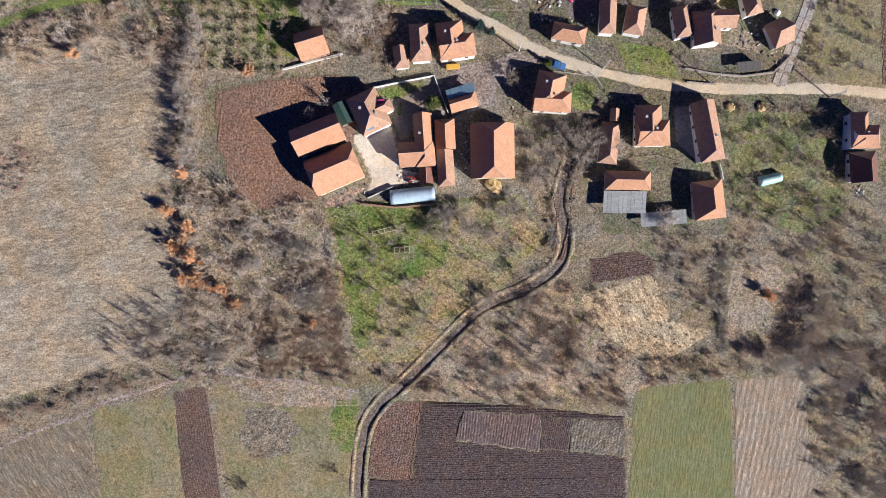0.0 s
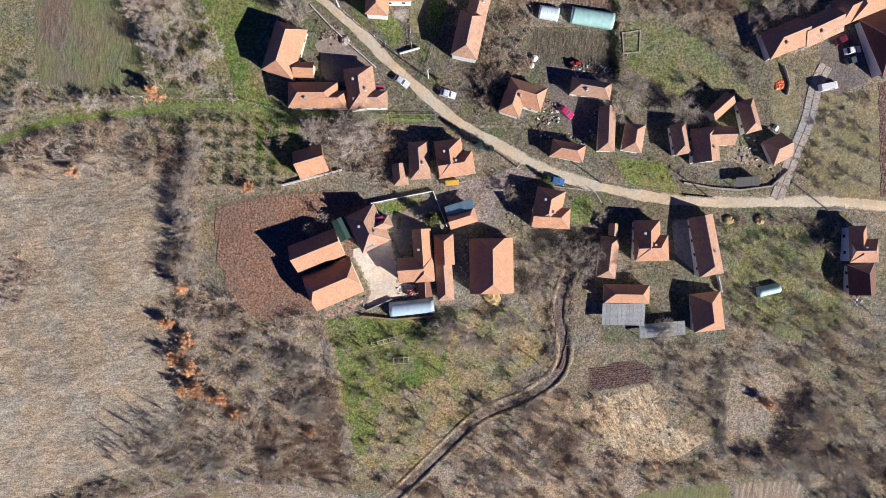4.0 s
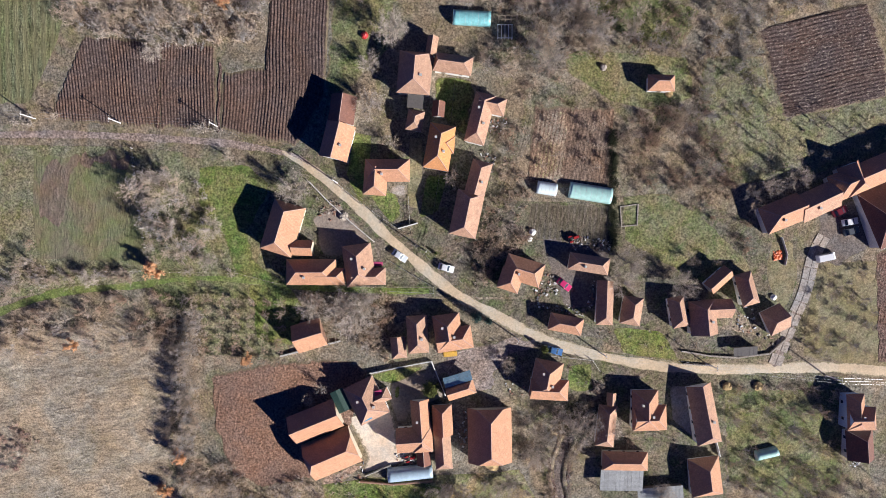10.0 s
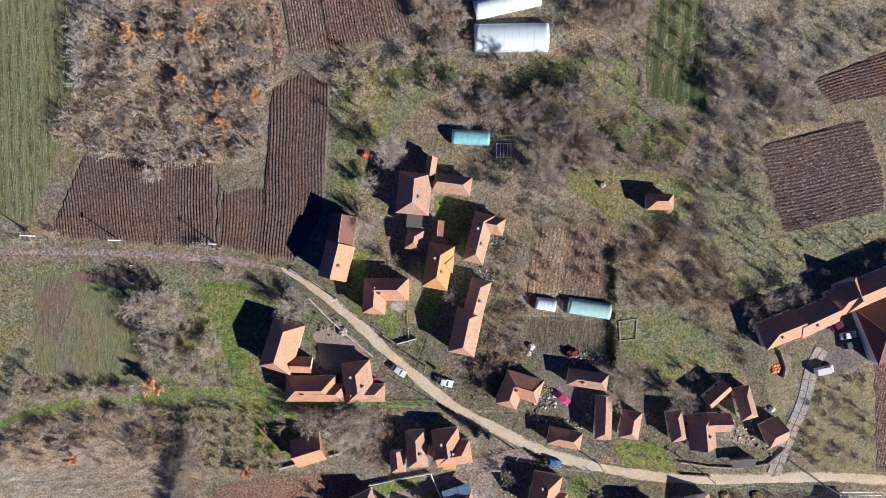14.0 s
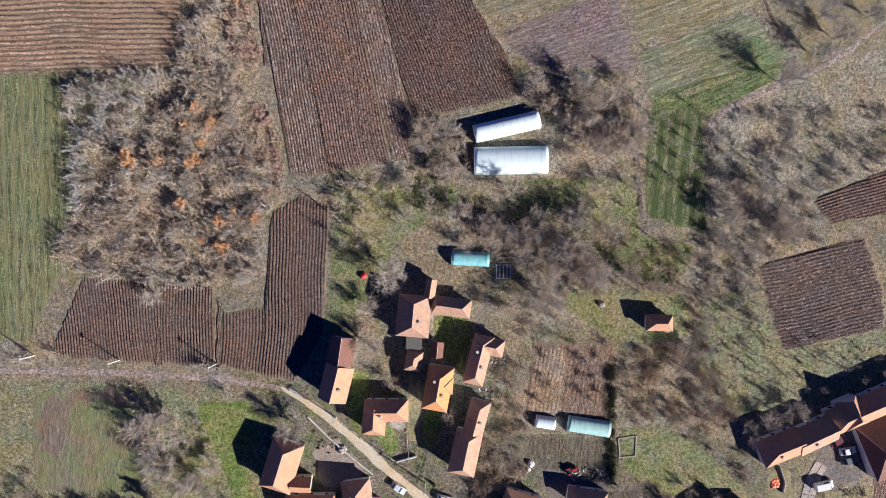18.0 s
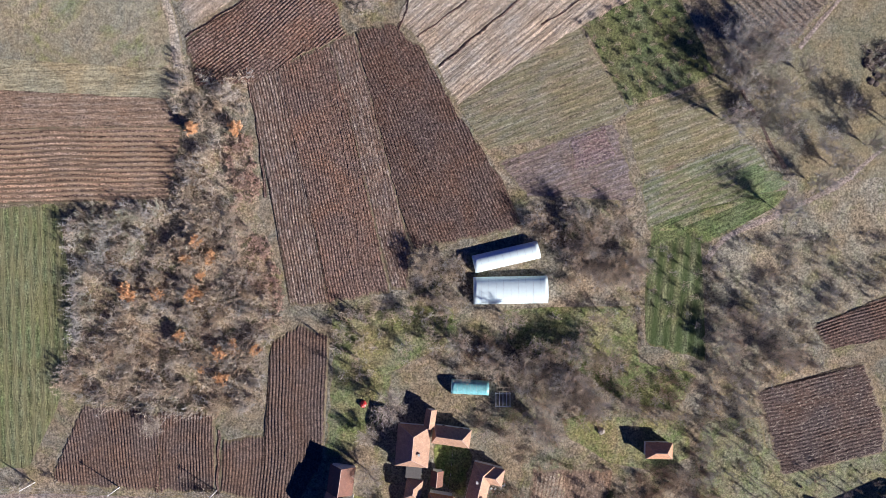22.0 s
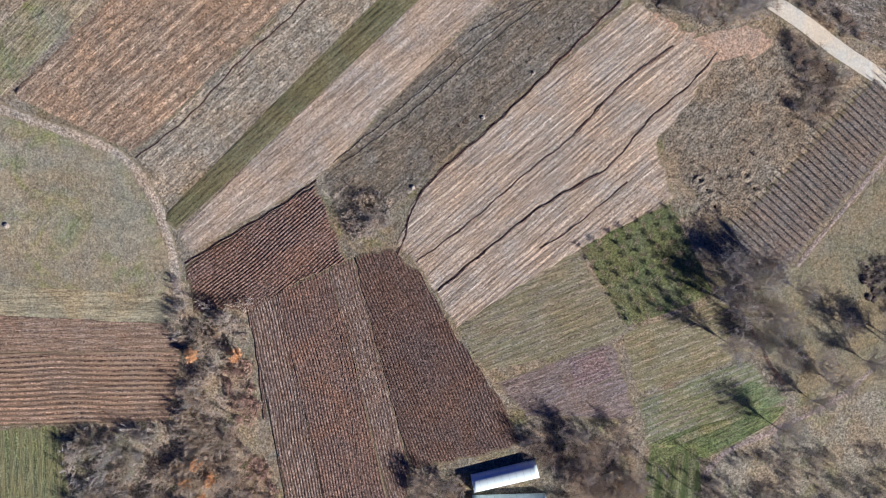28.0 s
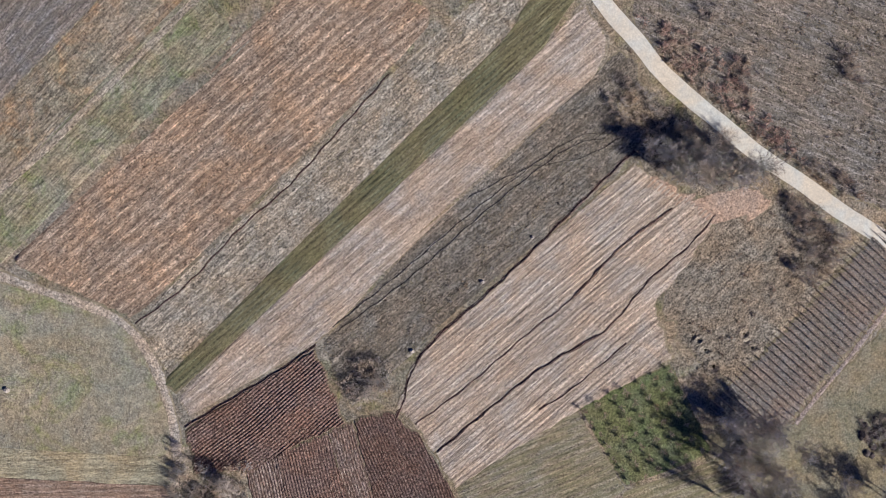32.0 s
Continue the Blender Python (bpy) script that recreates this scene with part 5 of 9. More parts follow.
house("outbuilding", "narrow tiled stable with a hipped end", [(0.7, 21.2, 9.5, 4.4, -86, 2.6, 1.7, 0, 1.8)], M_ROOF_OLD, M_WALL, 0, "outbuilding")
house("barn", "large hipped barn with a broad clay-tiled roof", [(12.9, 25.6, 14.4, 11.5, -89, 3.2, 3.6, (2.9, 0.6), (2.6, 0.55))], M_ROOF, M_WALL_CREAM, 0, "barn")
house("outbuilding", "tiled outbuilding with a blue sheet-metal lean-to", [(5.2, 38.0, 7.5, 4.0, 17, 2.8, 1.5, 0, 1.8)], M_ROOF, M_WALL, 0, "outbuilding")
house("house", "hipped tile-roofed house in an L plan beside the road", [(27.3, 40.7, 9.9, 7.4, 79, 3.2, 2.8, 3.2, 3.0), (28.1, 38.1, 9.8, 5.4, -3, 3.2, 2.4, 0, 2.8)], M_ROOF, M_WALL, 2)
house("outbuilding", "narrow weathered tiled outbuilding", [(43.6, 27.9, 10.9, 4.9, 84, 2.6, 1.8, 2.0, 2.0)], M_ROOF_OLD, M_WALL, 0, "outbuilding")
house("shed", "small tiled shed behind the outbuilding", [(44.8, 35.1, 3.3, 2.3, 87, 2.3, 0.8, 0, 0)], M_ROOF_OLD, M_WOOD, 0, "shed")
house("house", "square hipped tile-roofed house with two chimneys", [(53.5, 32.3, 10.7, 6.9, 91, 3.3, 2.8, 3.2, 3.0), (54.8, 30.3, 8.6, 6.7, 2, 3.3, 2.5, 0, 3.0)], M_ROOF, M_WALL, 2)
house("barn", "small hipped tiled barn with a grey lean-to", [(48.9, 18.2, 12.0, 5.0, -1, 3.0, 1.9, 2.4, 2.4)], M_ROOF, M_WALL_CREAM, 0, "barn")
house("long_house", "long narrow farmhouse with a two-toned tile roof", [(69.3, 31.0, 15.9, 6.5, 101, 3.1, 2.3, 2.4, 0)], M_ROOF_OLD, M_WALL, 1, "house")
house("outbuilding", "hipped outbuilding with dark worn tiles", [(71.1, 13.3, 10.4, 8.4, 97, 2.8, 2.4, 2.6, 2.6)], M_ROOF, M_WALL, 0, "outbuilding")
house("house", "tall pale blue house with a tile roof in an L plan", [(109.5, 31.5, 9.6, 4.7, 92, 4.0, 1.9, 2.0, 2.0), (111.1, 29.7, 7.6, 6.2, 1, 4.0, 2.2, 0, 2.4)], M_ROOF, M_WALL_BLUE, 1)
house("outbuilding", "rusty tile-roofed outbuilding behind the blue house", [(112.5, 22.1, 8.3, 7.3, 94, 3.0, 2.2, 0, 2.6)], M_ROOF_RUST, M_WALL, 0, "outbuilding")
# ---- the row along the lane ----
house("house", "tile-roofed house with a cross gable beside the grass track", [(-32.5, 68.6, 12.5, 6.5, 0, 3.2, 2.5, 3.0, 3.0), (-27.6, 67.5, 7.3, 4.4, 0, 3.2, 1.6, 0, 2.0)], M_ROOF, M_WALL, 1)
house("house", "hipped tile-roofed house with a magenta porch roof", [(-20.5, 70.4, 10.4, 7.4, 98, 3.2, 2.8, 3.0, 3.0), (-18.0, 67.5, 8.5, 4.3, 1, 3.2, 1.8, 0, 2.4)], M_ROOF_OLD, M_WALL, 2)
house("shed", "tile-roofed shed beside a bare timber frame", [(-33.6, 52.3, 7.7, 7.3, 17, 2.8, 2.2, 0, 0)], M_ROOF, M_BRICK, 0, "shed")
house("outbuilding", "narrow tiled outbuilding with a hipped end", [(-5.9, 52.6, 9.6, 5.3, 94, 2.8, 2.2, 2.4, 2.0)], M_ROOF_OLD, M_WALL, 1, "outbuilding")
house("shed", "small tiled shed with a pointed roof", [(-10.8, 49.1, 5.6, 3.9, 96, 2.3, 1.5, 1.6, 0)], M_ROOF_OLD, M_WALL, 0, "shed")
house("house", "hipped tile-roofed house in an L plan by the spruce trees", [(1.9, 53.1, 9.5, 7.0, 98, 3.2, 2.8, 3.0, 3.0), (3.5, 51.5, 9.2, 5.9, 9, 3.2, 2.4, 0, 2.6)], M_ROOF, M_WALL, 2)
house("barn", "long barn with a broad hipped tile roof", [(-39.4, 79.6, 12.9, 8.2, 73, 3.2, 2.8, 2.6, 2.4), (-34.6, 74.7, 5.2, 3.9, -2, 3.0, 1.0, 0, 0)], M_ROOF, M_WALL_CREAM, 0, "barn")
house("outbuilding", "rust-red roofed outbuilding with patched tiles", [(-24.1, 108.7, 7.0, 6.4, 82, 2.8, 1.6, 0, 0)], M_ROOF_RUST, M_WALL, 0, "outbuilding")
house("house", "tall gabled tile-roofed house end-on to the road", [(-25.4, 100.8, 8.9, 7.2, 76, 3.6, 2.4, 0, 0)], M_ROOF, M_WALL, 1)
house("house", "house with a stepped tile roof and a terrace", [(-13.1, 93.8, 11.0, 5.6, 0, 3.4, 2.4, 2.6, 2.8), (-16.1, 91.1, 6.8, 5.8, 86, 3.4, 2.0, 2.0, 0)], M_ROOF, M_WALL, 1)
house("house", "house with new orange roof tiles and a white fascia", [(-0.3, 99.5, 11.2, 6.4, 80, 3.6, 2.8, 3.0, 2.8), (0.9, 100.2, 5.1, 4.2, -5, 3.6, 1.6, 0, 2.0)], M_ROOF_ORANGE, M_WALL, 2)
house("shed", "small hipped shed with weathered tiles", [(-6.3, 106.1, 5.1, 4.1, 80, 2.5, 1.5, 1.8, 1.8)], M_ROOF_OLD, M_WALL, 0, "shed")
house("shed", "small red-roofed garden shed", [(-0.5, 108.9, 3.9, 3.1, 85, 2.5, 1.0, 0, 0)], M_ROOF_RUST, M_WALL, 0, "shed")
house("house", "large tile-roofed farmhouse with two side wings", [(-6.3, 117.4, 10.3, 8.2, 85, 3.2, 2.8, 2.8, 2.0), (-2.1, 124.0, 4.7, 2.7, 81, 3.0, 1.0, 0, 0), (3.1, 119.6, 9.4, 4.6, -8, 2.8, 1.8, 1.0, 2.2)], M_ROOF_OLD, M_WALL, 1)
house("house", "long tile-roofed house with a porch wing", [(9.7, 106.5, 12.5, 5.1, 76, 3.2, 2.4, 2.2, 2.2), (12.6, 109.8, 6.8, 4.4, -12, 3.2, 2.0, 0, 2.2)], M_ROOF_OLD, M_WALL, 2)
house("long_house", "long farmhouse with weathered tiles", [(9.4, 92.0, 8.7, 5.1, 75, 3.0, 2.0, 0, 2.0), (6.5, 83.1, 11.3, 6.8, 78, 3.1, 2.3, 2.2, 2.0)], M_ROOF_OLD, M_WALL, 1, "house")
# ---- the middle yards ----
house("house", "tile-roofed house with a stepped hipped roof and rubble terrace", [(20.9, 69.0, 9.8, 6.2, -17, 3.2, 2.6, 3.0, 2.4), (17.6, 66.6, 5.6, 5.6, 72, 3.2, 2.2, 2.2, 0)], M_ROOF, M_WALL, 1)
house("outbuilding", "hipped tiled outbuilding in a cluttered yard", [(37.6, 70.7, 10.3, 4.4, -9, 2.8, 2.0, 2.2, 2.2)], M_ROOF_OLD, M_WALL, 1, "outbuilding")
house("outbuilding", "low hipped tiled outbuilding beside the road", [(32.1, 55.2, 8.7, 4.5, -11, 2.8, 2.0, 2.4, 2.4)], M_ROOF, M_WALL, 0, "outbuilding")
house("outbuilding", "narrow tiled stable in the yard", [(42.0, 60.7, 11.4, 4.3, 88, 2.7, 1.8, 2.0, 0)], M_ROOF_OLD, M_WALL, 0, "outbuilding")
house("outbuilding", "narrow tiled woodshed behind the stable", [(49.0, 58.6, 7.3, 5.2, 81, 2.7, 1.9, 2.0, 2.0)], M_ROOF_OLD, M_WALL, 0, "outbuilding")
house("outbuilding", "small tiled wing of the old farm", [(61.1, 58.3, 8.0, 4.5, 101, 2.8, 1.8, 2.0, 1.5)], M_ROOF_OLD, M_WALL, 0, "outbuilding")
house("house", "old farmhouse with a worn tile roof in an L plan", [(67.5, 56.8, 8.9, 7.0, 95, 3.2, 2.4, 0, 2.2), (70.9, 59.1, 7.9, 4.9, 2, 3.1, 2.1, 0, 0)], M_ROOF_OLD, M_WALL, 1)
house("outbuilding", "small tiled outbuilding set aslant", [(71.2, 66.6, 7.0, 3.7, 42, 2.6, 1.6, 0, 0)], M_ROOF, M_WALL, 0, "outbuilding")
house("outbuilding", "tiled outbuilding beside brick ruins", [(78.6, 64.2, 8.5, 4.5, 106, 2.8, 2.0, 2.0, 2.0)], M_ROOF_OLD, M_WALL, 0, "outbuilding")
house("shed", "grey weathered shed beside the concrete lane", [(87.0, 56.1, 5.6, 6.8, 26, 2.6, 1.6, 1.6, 0)], M_ROOF_OLD, M_WALL, 0, "shed")
# ---- the farm in the east ----
house("house", "white farmhouse with a tile roof and a tall gable wall", [(86.6, 83.4, 10.6, 7.2, 22, 3.2, 2.4, 3.2, 0)], M_ROOF, M_WALL, 1)
house("house", "tile-roofed middle range of the farm", [(95.5, 86.4, 10.5, 7.0, 25, 3.0, 2.2, 0, 0)], M_ROOF_OLD, M_WALL, 1)
house("barn", "long tile-roofed range with a steep cross roof", [(111.3, 94.6, 26.3, 7.0, 23, 3.0, 2.6, 3.0, 0), (104.6, 92.3, 8.0, 6.0, 113, 3.0, 3.2, 2.4, 0)], M_ROOF, M_WALL, 0, "barn")
house("barn", "large dark tile-roofed barn", [(113.4, 83.2, 9.7, 15.3, 23, 3.4, 3.0, 3.4, 3.4)], M_ROOF_RUST, M_WALL, 0, "barn")
house("shed", "lone tile-roofed shed in a grassy clearing", [(54.6, 115.5, 6.7, 4.1, -1, 2.6, 2.0, 2.0, 2.0)], M_ROOF, M_WALL, 0, "shed")


# ---- plants ----
def tube(verts, faces, pts, r0, r1, sides=3):
    base = len(verts)
    n = len(pts)
    for i, p in enumerate(pts):
        d = (pts[min(i + 1, n - 1)] - pts[max(i - 1, 0)]).normalized()
        a = d.orthogonal().normalized()
        b = d.cross(a)
        r = r0 + (r1 - r0) * i / (n - 1)
        for k in range(sides):
            w = 2 * math.pi * k / sides
            verts.append(p + (a * math.cos(w) + b * math.sin(w)) * r)
    for i in range(n - 1):
        for k in range(sides):
            q = (k + 1) % sides
            faces.append((base + i * sides + k, base + i * sides + q, base + (i + 1) * sides + q, base + (i + 1) * sides + k))


def rand_dir(rng):
    z = rng.uniform(-1, 1)
    w = rng.uniform(0, 2 * math.pi)
    s = math.sqrt(1 - z * z)
    return Vector((s * math.cos(w), s * math.sin(w), z))


def blade(verts, faces, p, d, length, width, rng):
    """One thin tapering twig."""
    side = d.cross(rand_dir(rng)).normalized() * width * 0.5
    b = len(verts)
    verts.extend((p - side, p + side, p + d * length))
    faces.append((b, b + 1, b + 2))


def bare_tree(seed, tall, radius, limbs=8, subs=7, twigs=9, twig_w=0.07, trunk_h=0.25, leaf=0.0):
    """Meshes of a leafless tree: the trunk with its limbs, and the crown of branches and twigs."""
    rng = random.Random(seed)
    tv, tf, cv, cf = [], [], [], []
    top = tall * trunk_h
    lean = Vector((rng.uniform(-0.3, 0.3), rng.uniform(-0.3, 0.3), 0))
    r0 = 0.012 * tall + 0.03
    tube(tv, tf, [Vector((0, 0, -0.4)), lean * 0.4 + Vector((0, 0, top * 0.6)), lean + Vector((0, 0, top * 1.3)), lean * 1.5 + Vector((0, 0, tall * 0.75))], r0, 0.04, 5)
    for i in range(limbs):
        w = 2 * math.pi * (i + rng.uniform(-0.3, 0.3)) / limbs * (1 if i < limbs - 2 else 2.3)
        out = radius * rng.uniform(0.72, 1.05) * (1 if i < limbs - 2 else 0.4)
        end_z = tall * (1.0 - 0.45 * (out / radius) ** 2 * rng.uniform(0.6, 1.2))
        p0 = lean + Vector((0, 0, top * rng.uniform(0.7, 1.4)))
        p3 = Vector((math.cos(w) * out, math.sin(w) * out, end_z))
        pts = []
        for k in range(5):
            t = k / 4
            p = p0.lerp(p3, t)
            p.z += math.sin(t * math.pi) * tall * 0.06
            p += rand_dir(rng) * 0.12 * radius * (0.3 if k in (0,) else t * 0.7)
            pts.append(p)
        tube(tv, tf, pts, r0 * 0.55, 0.025, 3)
        for j in range(subs):
            t = 0.25 + 0.75 * (j + rng.random()) / subs
            k = min(3, int(t * 4))
            p = pts[k].lerp(pts[k + 1], t * 4 - k)
            d = (pts[k + 1] - pts[k]).normalized()
            d2 = (d * 0.7 + rand_dir(rng) * 0.8 + Vector((0, 0, 0.25))).normalized()
            ln = radius * rng.uniform(0.25, 0.48)
            q = p + d2 * ln * 0.5 + rand_dir(rng) * 0.08 * radius
            blade(cv, cf, p, (q - p).normalized(), (q - p).length * 1.15, twig_w * 1.2, rng)
            d3 = (d2 + rand_dir(rng) * 0.4).normalized()
            blade(cv, cf, q, d3, ln * 0.6, twig_w, rng)
            for m in range(twigs):
                s = rng.random()
                b0 = p.lerp(q, s * 2) if s < 0.5 else q + d3 * ln * 0.6 * (s * 2 - 1)
                dd = (d2 * 0.6 + rand_dir(rng) * 0.9 + Vector((0, 0, 0.2))).normalized()
                blade(cv, cf, b0, dd, rng.uniform(0.12, 0.3) * radius + 0.15, twig_w * rng.uniform(0.6, 1.1), rng)
                if leaf and rng.random() < leaf:
                    blade(cv, cf, b0 + dd * 0.3, rand_dir(rng), rng.uniform(0.25, 0.5), 0.3, rng)
    return tv, tf, cv, cf


def conifer(seed, tall, radius):
    """An evergreen: a straight trunk and whorls of drooping needled boughs."""
    rng = random.Random(seed)
    tv, tf, cv, cf = [], [], [], []
    tube(tv, tf, [Vector((0, 0, -0.3)), Vector((0, 0, tall * 0.5)), Vector((0, 0, tall))], 0.16, 0.03, 5)
    z = 0.1 * tall
    while z < tall:
        r = radius * (1 - z / tall) ** 0.8 + 0.15
        for i in range(9):
            w = rng.uniform(0, 2 * math.pi)
            d = Vector((math.cos(w), math.sin(w), -0.15 + 0.4 * z / tall))
            ln = r * rng.uniform(0.75, 1.1)
            for m in range(9):
                p = Vector((0, 0, z)) + d * ln * (m + 0.5) / 9
                for sgn in (-1, 1):
                    dd = (d * 0.6 + sgn * d.cross(Vector((0, 0, 1))) + rand_dir(rng) * 0.4).normalized()
                    blade(cv, cf, p, dd, 0.2 * radius * (1.3 - m / 9) + 0.1, 0.16, rng)
        z += tall * 0.055
    return tv, tf, cv, cf


TREE_KINDS = {
    "broad": [bare_tree(s, 6.4, 4.0, 16, 12, 20, 0.042) for s in (1, 2, 3, 4)],
    "mid": [bare_tree(s, 5.2, 2.8, 11, 9, 14, 0.034) for s in (11, 12, 13, 14)],
    "thin": [bare_tree(s, 7.2, 1.8, 8, 6, 10, 0.03, 0.35) for s in (21, 22, 23, 24)],
    "tall": [bare_tree(s, 10.0, 4.4, 16, 12, 13, 0.06, 0.2) for s in (71, 72, 73)],
    "fruit": [bare_tree(s, 3.2, 1.7, 8, 8, 15, 0.034, 0.25) for s in (31, 32, 33)],
    "oak": [bare_tree(s, 4.2, 1.9, 8, 8, 12, 0.05, 0.15, 1.0) for s in (41, 42, 43)],
    "spruce": [conifer(s, 8.0, 2.5) for s in (51, 52)],
    "thuja": [conifer(s, 5.5, 2.6) for s in (61, 62)],
}
TREE_LOOK = {
    "broad": (M_TWIG_PALE, "tree", "broad leafless tree with spreading pale grey branches", "tree"),
    "mid": (M_TWIG, "tree", "leafless tree with a rounded grey-brown crown", "tree"),
    "thin": (M_TWIG, "tree", "slender leafless tree with upright twigs", "tree"),
    "tall": (M_TWIG_GREY, "tree", "tall leafless tree with a wide grey crown", "tree"),
    "fruit": (M_TWIG_BROWN, "fruit_tree", "small pruned leafless fruit tree", "fruit tree"),
    "oak": (M_LEAF_ORANGE, "shrub", "shrubby young oak holding dry orange leaves", "shrub"),
    "spruce": (M_SPRUCE, "spruce", "blue-green spruce with layered boughs", "conifer"),
    "thuja": (M_NEEDLE, "conifer", "bushy green conifer in a garden", "conifer"),
}
MADE = {}
LINES = []


def clear_of(x, y, gap=0.0):
    """Whether a plant may stand here: off the roofs and the roads."""
    for bx, by, hl, hw, t in ROOF_BOXES:
        c, s = math.cos(radians(t)), math.sin(radians(t))
        u, v = (x - bx) * c + (y - by) * s, -(x - bx) * s + (y - by) * c
        if abs(u) < hl + gap and abs(v) < hw + gap:
            return False
    for line, w in LINES:
        if (((line[:, 0] - x) ** 2 + (line[:, 1] - y) ** 2).min()) < (w / 2 + gap) ** 2:
            return False
    return True


def plant(kind, x, y, size=1.0, rng=random, label="", group=""):
    n = rng.randrange(len(TREE_KINDS[kind]))
    mat, name, text, cat = TREE_LOOK[kind]
    m = pose(x, y, hz(x, y), 0, 0, rng.uniform(0, 360)) @ Matrix.Diagonal((size, size, size * rng.uniform(0.88, 1.12), 1))
    if (kind, n) in MADE:
        ob = copy_thing(MADE[kind, n], m)
    else:
        tv, tf, cv, cf = TREE_KINDS[kind][n]
        ob = new(name)
        piece("trunk", tv, tf, M_BARK, ob)
        piece("crown", cv, cf, mat, ob)
        MADE[kind, n] = ob
        tagged(ob, text, cat)
        ob.matrix_world = m
    return tagged(ob, label, "", group)


def scatter(poly, count, kinds, sizes, seed, apart=2.0, group="", gap=0.8, loose=False):
    """So many trees at random within poly, none nearer than apart."""
    rng = random.Random(seed)
    xs, ys = [p[0] for p in poly], [p[1] for p in poly]
    got = []
    for _ in range(count * 30):
        if len(got) >= count:
            break
        x, y = rng.uniform(min(xs), max(xs)), rng.uniform(min(ys), max(ys))
        if not inside(poly, x, y) or not clear_of(x, y, gap) or any((x - a) ** 2 + (y - b) ** 2 < apart ** 2 for a, b in got):
            continue
        got.append((x, y))
        if not loose:
            plant(rng.choice(kinds), x, y, rng.uniform(*sizes), rng, group=group)
    if loose:
        grove(got, kinds, sizes, group)


def grove(spots, kinds, sizes, label):
    """Trees that run together, as one mesh of stems and one of twigs."""
    whole = thing("grove", *spots[0])
    at = whole.matrix_world.translation
    tagged(whole, "grove of " + label, "trees", kind="stuff")
    for which, name, mat in ((0, "stems", M_BARK), (2, "twigs", M_TWIG)):
        vs, fs, base = [], [], 0
        r2 = random.Random(len(spots))
        for x, y in spots:
            tree = r2.choice(TREE_KINDS[r2.choice(kinds)])
            s, w = r2.uniform(*sizes), r2.uniform(0, 2 * math.pi)
            v = np.array([tuple(q) for q in tree[which]]) * s
            vs.append(np.stack([x - at.x + v[:, 0] * math.cos(w) - v[:, 1] * math.sin(w), y - at.y + v[:, 0] * math.sin(w) + v[:, 1] * math.cos(w), hz(x, y) - at.z + v[:, 2]], 1))
            fs += [tuple(i + base for i in f) for f in tree[which + 1]]
            base += len(v)
        piece(name, np.concatenate(vs), fs, mat, whole)


def shrub(seed, tall, radius, stems=12, twigs=18, w=0.055):
    rng = random.Random(seed)
    v, f = [], []
    for i in range(stems):
        d = (Vector((0, 0, tall / radius)) + rand_dir(rng) * 1.0).normalized()
        d.z = abs(d.z)
        ln = rng.uniform(0.7, 1.05) * math.hypot(tall, radius) * 0.75
        p0 = Vector((rng.uniform(-0.3, 0.3), rng.uniform(-0.3, 0.3), -0.1)) * radius
        blade(v, f, p0, d, ln, w * 1.3, rng)
        for j in range(twigs):
            t = rng.uniform(0.25, 1.0)
            dd = (d * 0.5 + rand_dir(rng) * 0.9 + Vector((0, 0, 0.2))).normalized()
            blade(v, f, p0 + d * ln * t, dd, rng.uniform(0.16, 0.42) * radius, w * rng.uniform(0.7, 1.2), rng)
    return np.array([tuple(q) for q in v]), np.array(f)


SHRUBS = [shrub(s, 2.3, 1.5, 13, 16, 0.047) for s in range(6)]
BRAMBLES = [shrub(s + 50, 1.1, 1.3, 12, 20, 0.045) for s in range(5)]


def thicket(name, polys, density, mat, label, seed, forms=SHRUBS, sizes=(0.7, 1.5), gap=0.3, category="scrub", clump=0.0):
    """Scrub that nobody could count, as one mesh; density: shrubs for each square metre. clump: how far it gathers in patches."""
    rng = np.random.default_rng(seed)
    vs, fs, base = [], [], 0
    for poly in polys:
        p = np.array(poly)
        lo, hi = p.min(0), p.max(0)
        n = int(density * (hi - lo).prod())
        q = lo + rng.random((n, 2)) * (hi - lo)
        q = q[inside(poly, q[:, 0], q[:, 1])]
        if clump:
            k = np.sin(q[:, 0] * 0.45 + seed) + np.sin(q[:, 1] * 0.5 + seed * 2) + np.sin((q[:, 0] + q[:, 1]) * 0.23) + np.sin((q[:, 0] - q[:, 1]) * 0.33)
            q = q[k > -2 + clump * 3 * rng.random(len(q))]
        for x, y in q:
            if not clear_of(x, y, gap):
                continue
            v, f = forms[rng.integers(len(forms))]
            s = rng.uniform(*sizes)
            w = rng.uniform(0, 2 * math.pi)
            c, sn = math.cos(w) * s, math.sin(w) * s
            vs.append(np.stack([x + v[:, 0] * c - v[:, 1] * sn, y + v[:, 0] * sn + v[:, 1] * c, hz(x, y) + v[:, 2] * s * rng.uniform(0.8, 1.2)], 1))
            fs.append(f + base)
            base += len(v)
    me = bpy.data.meshes.new(name)
    me.from_pydata(np.concatenate(vs), [], np.concatenate(fs))
    me.materials.append(mat)
    return tagged(new(name, me), label, category, kind="stuff")


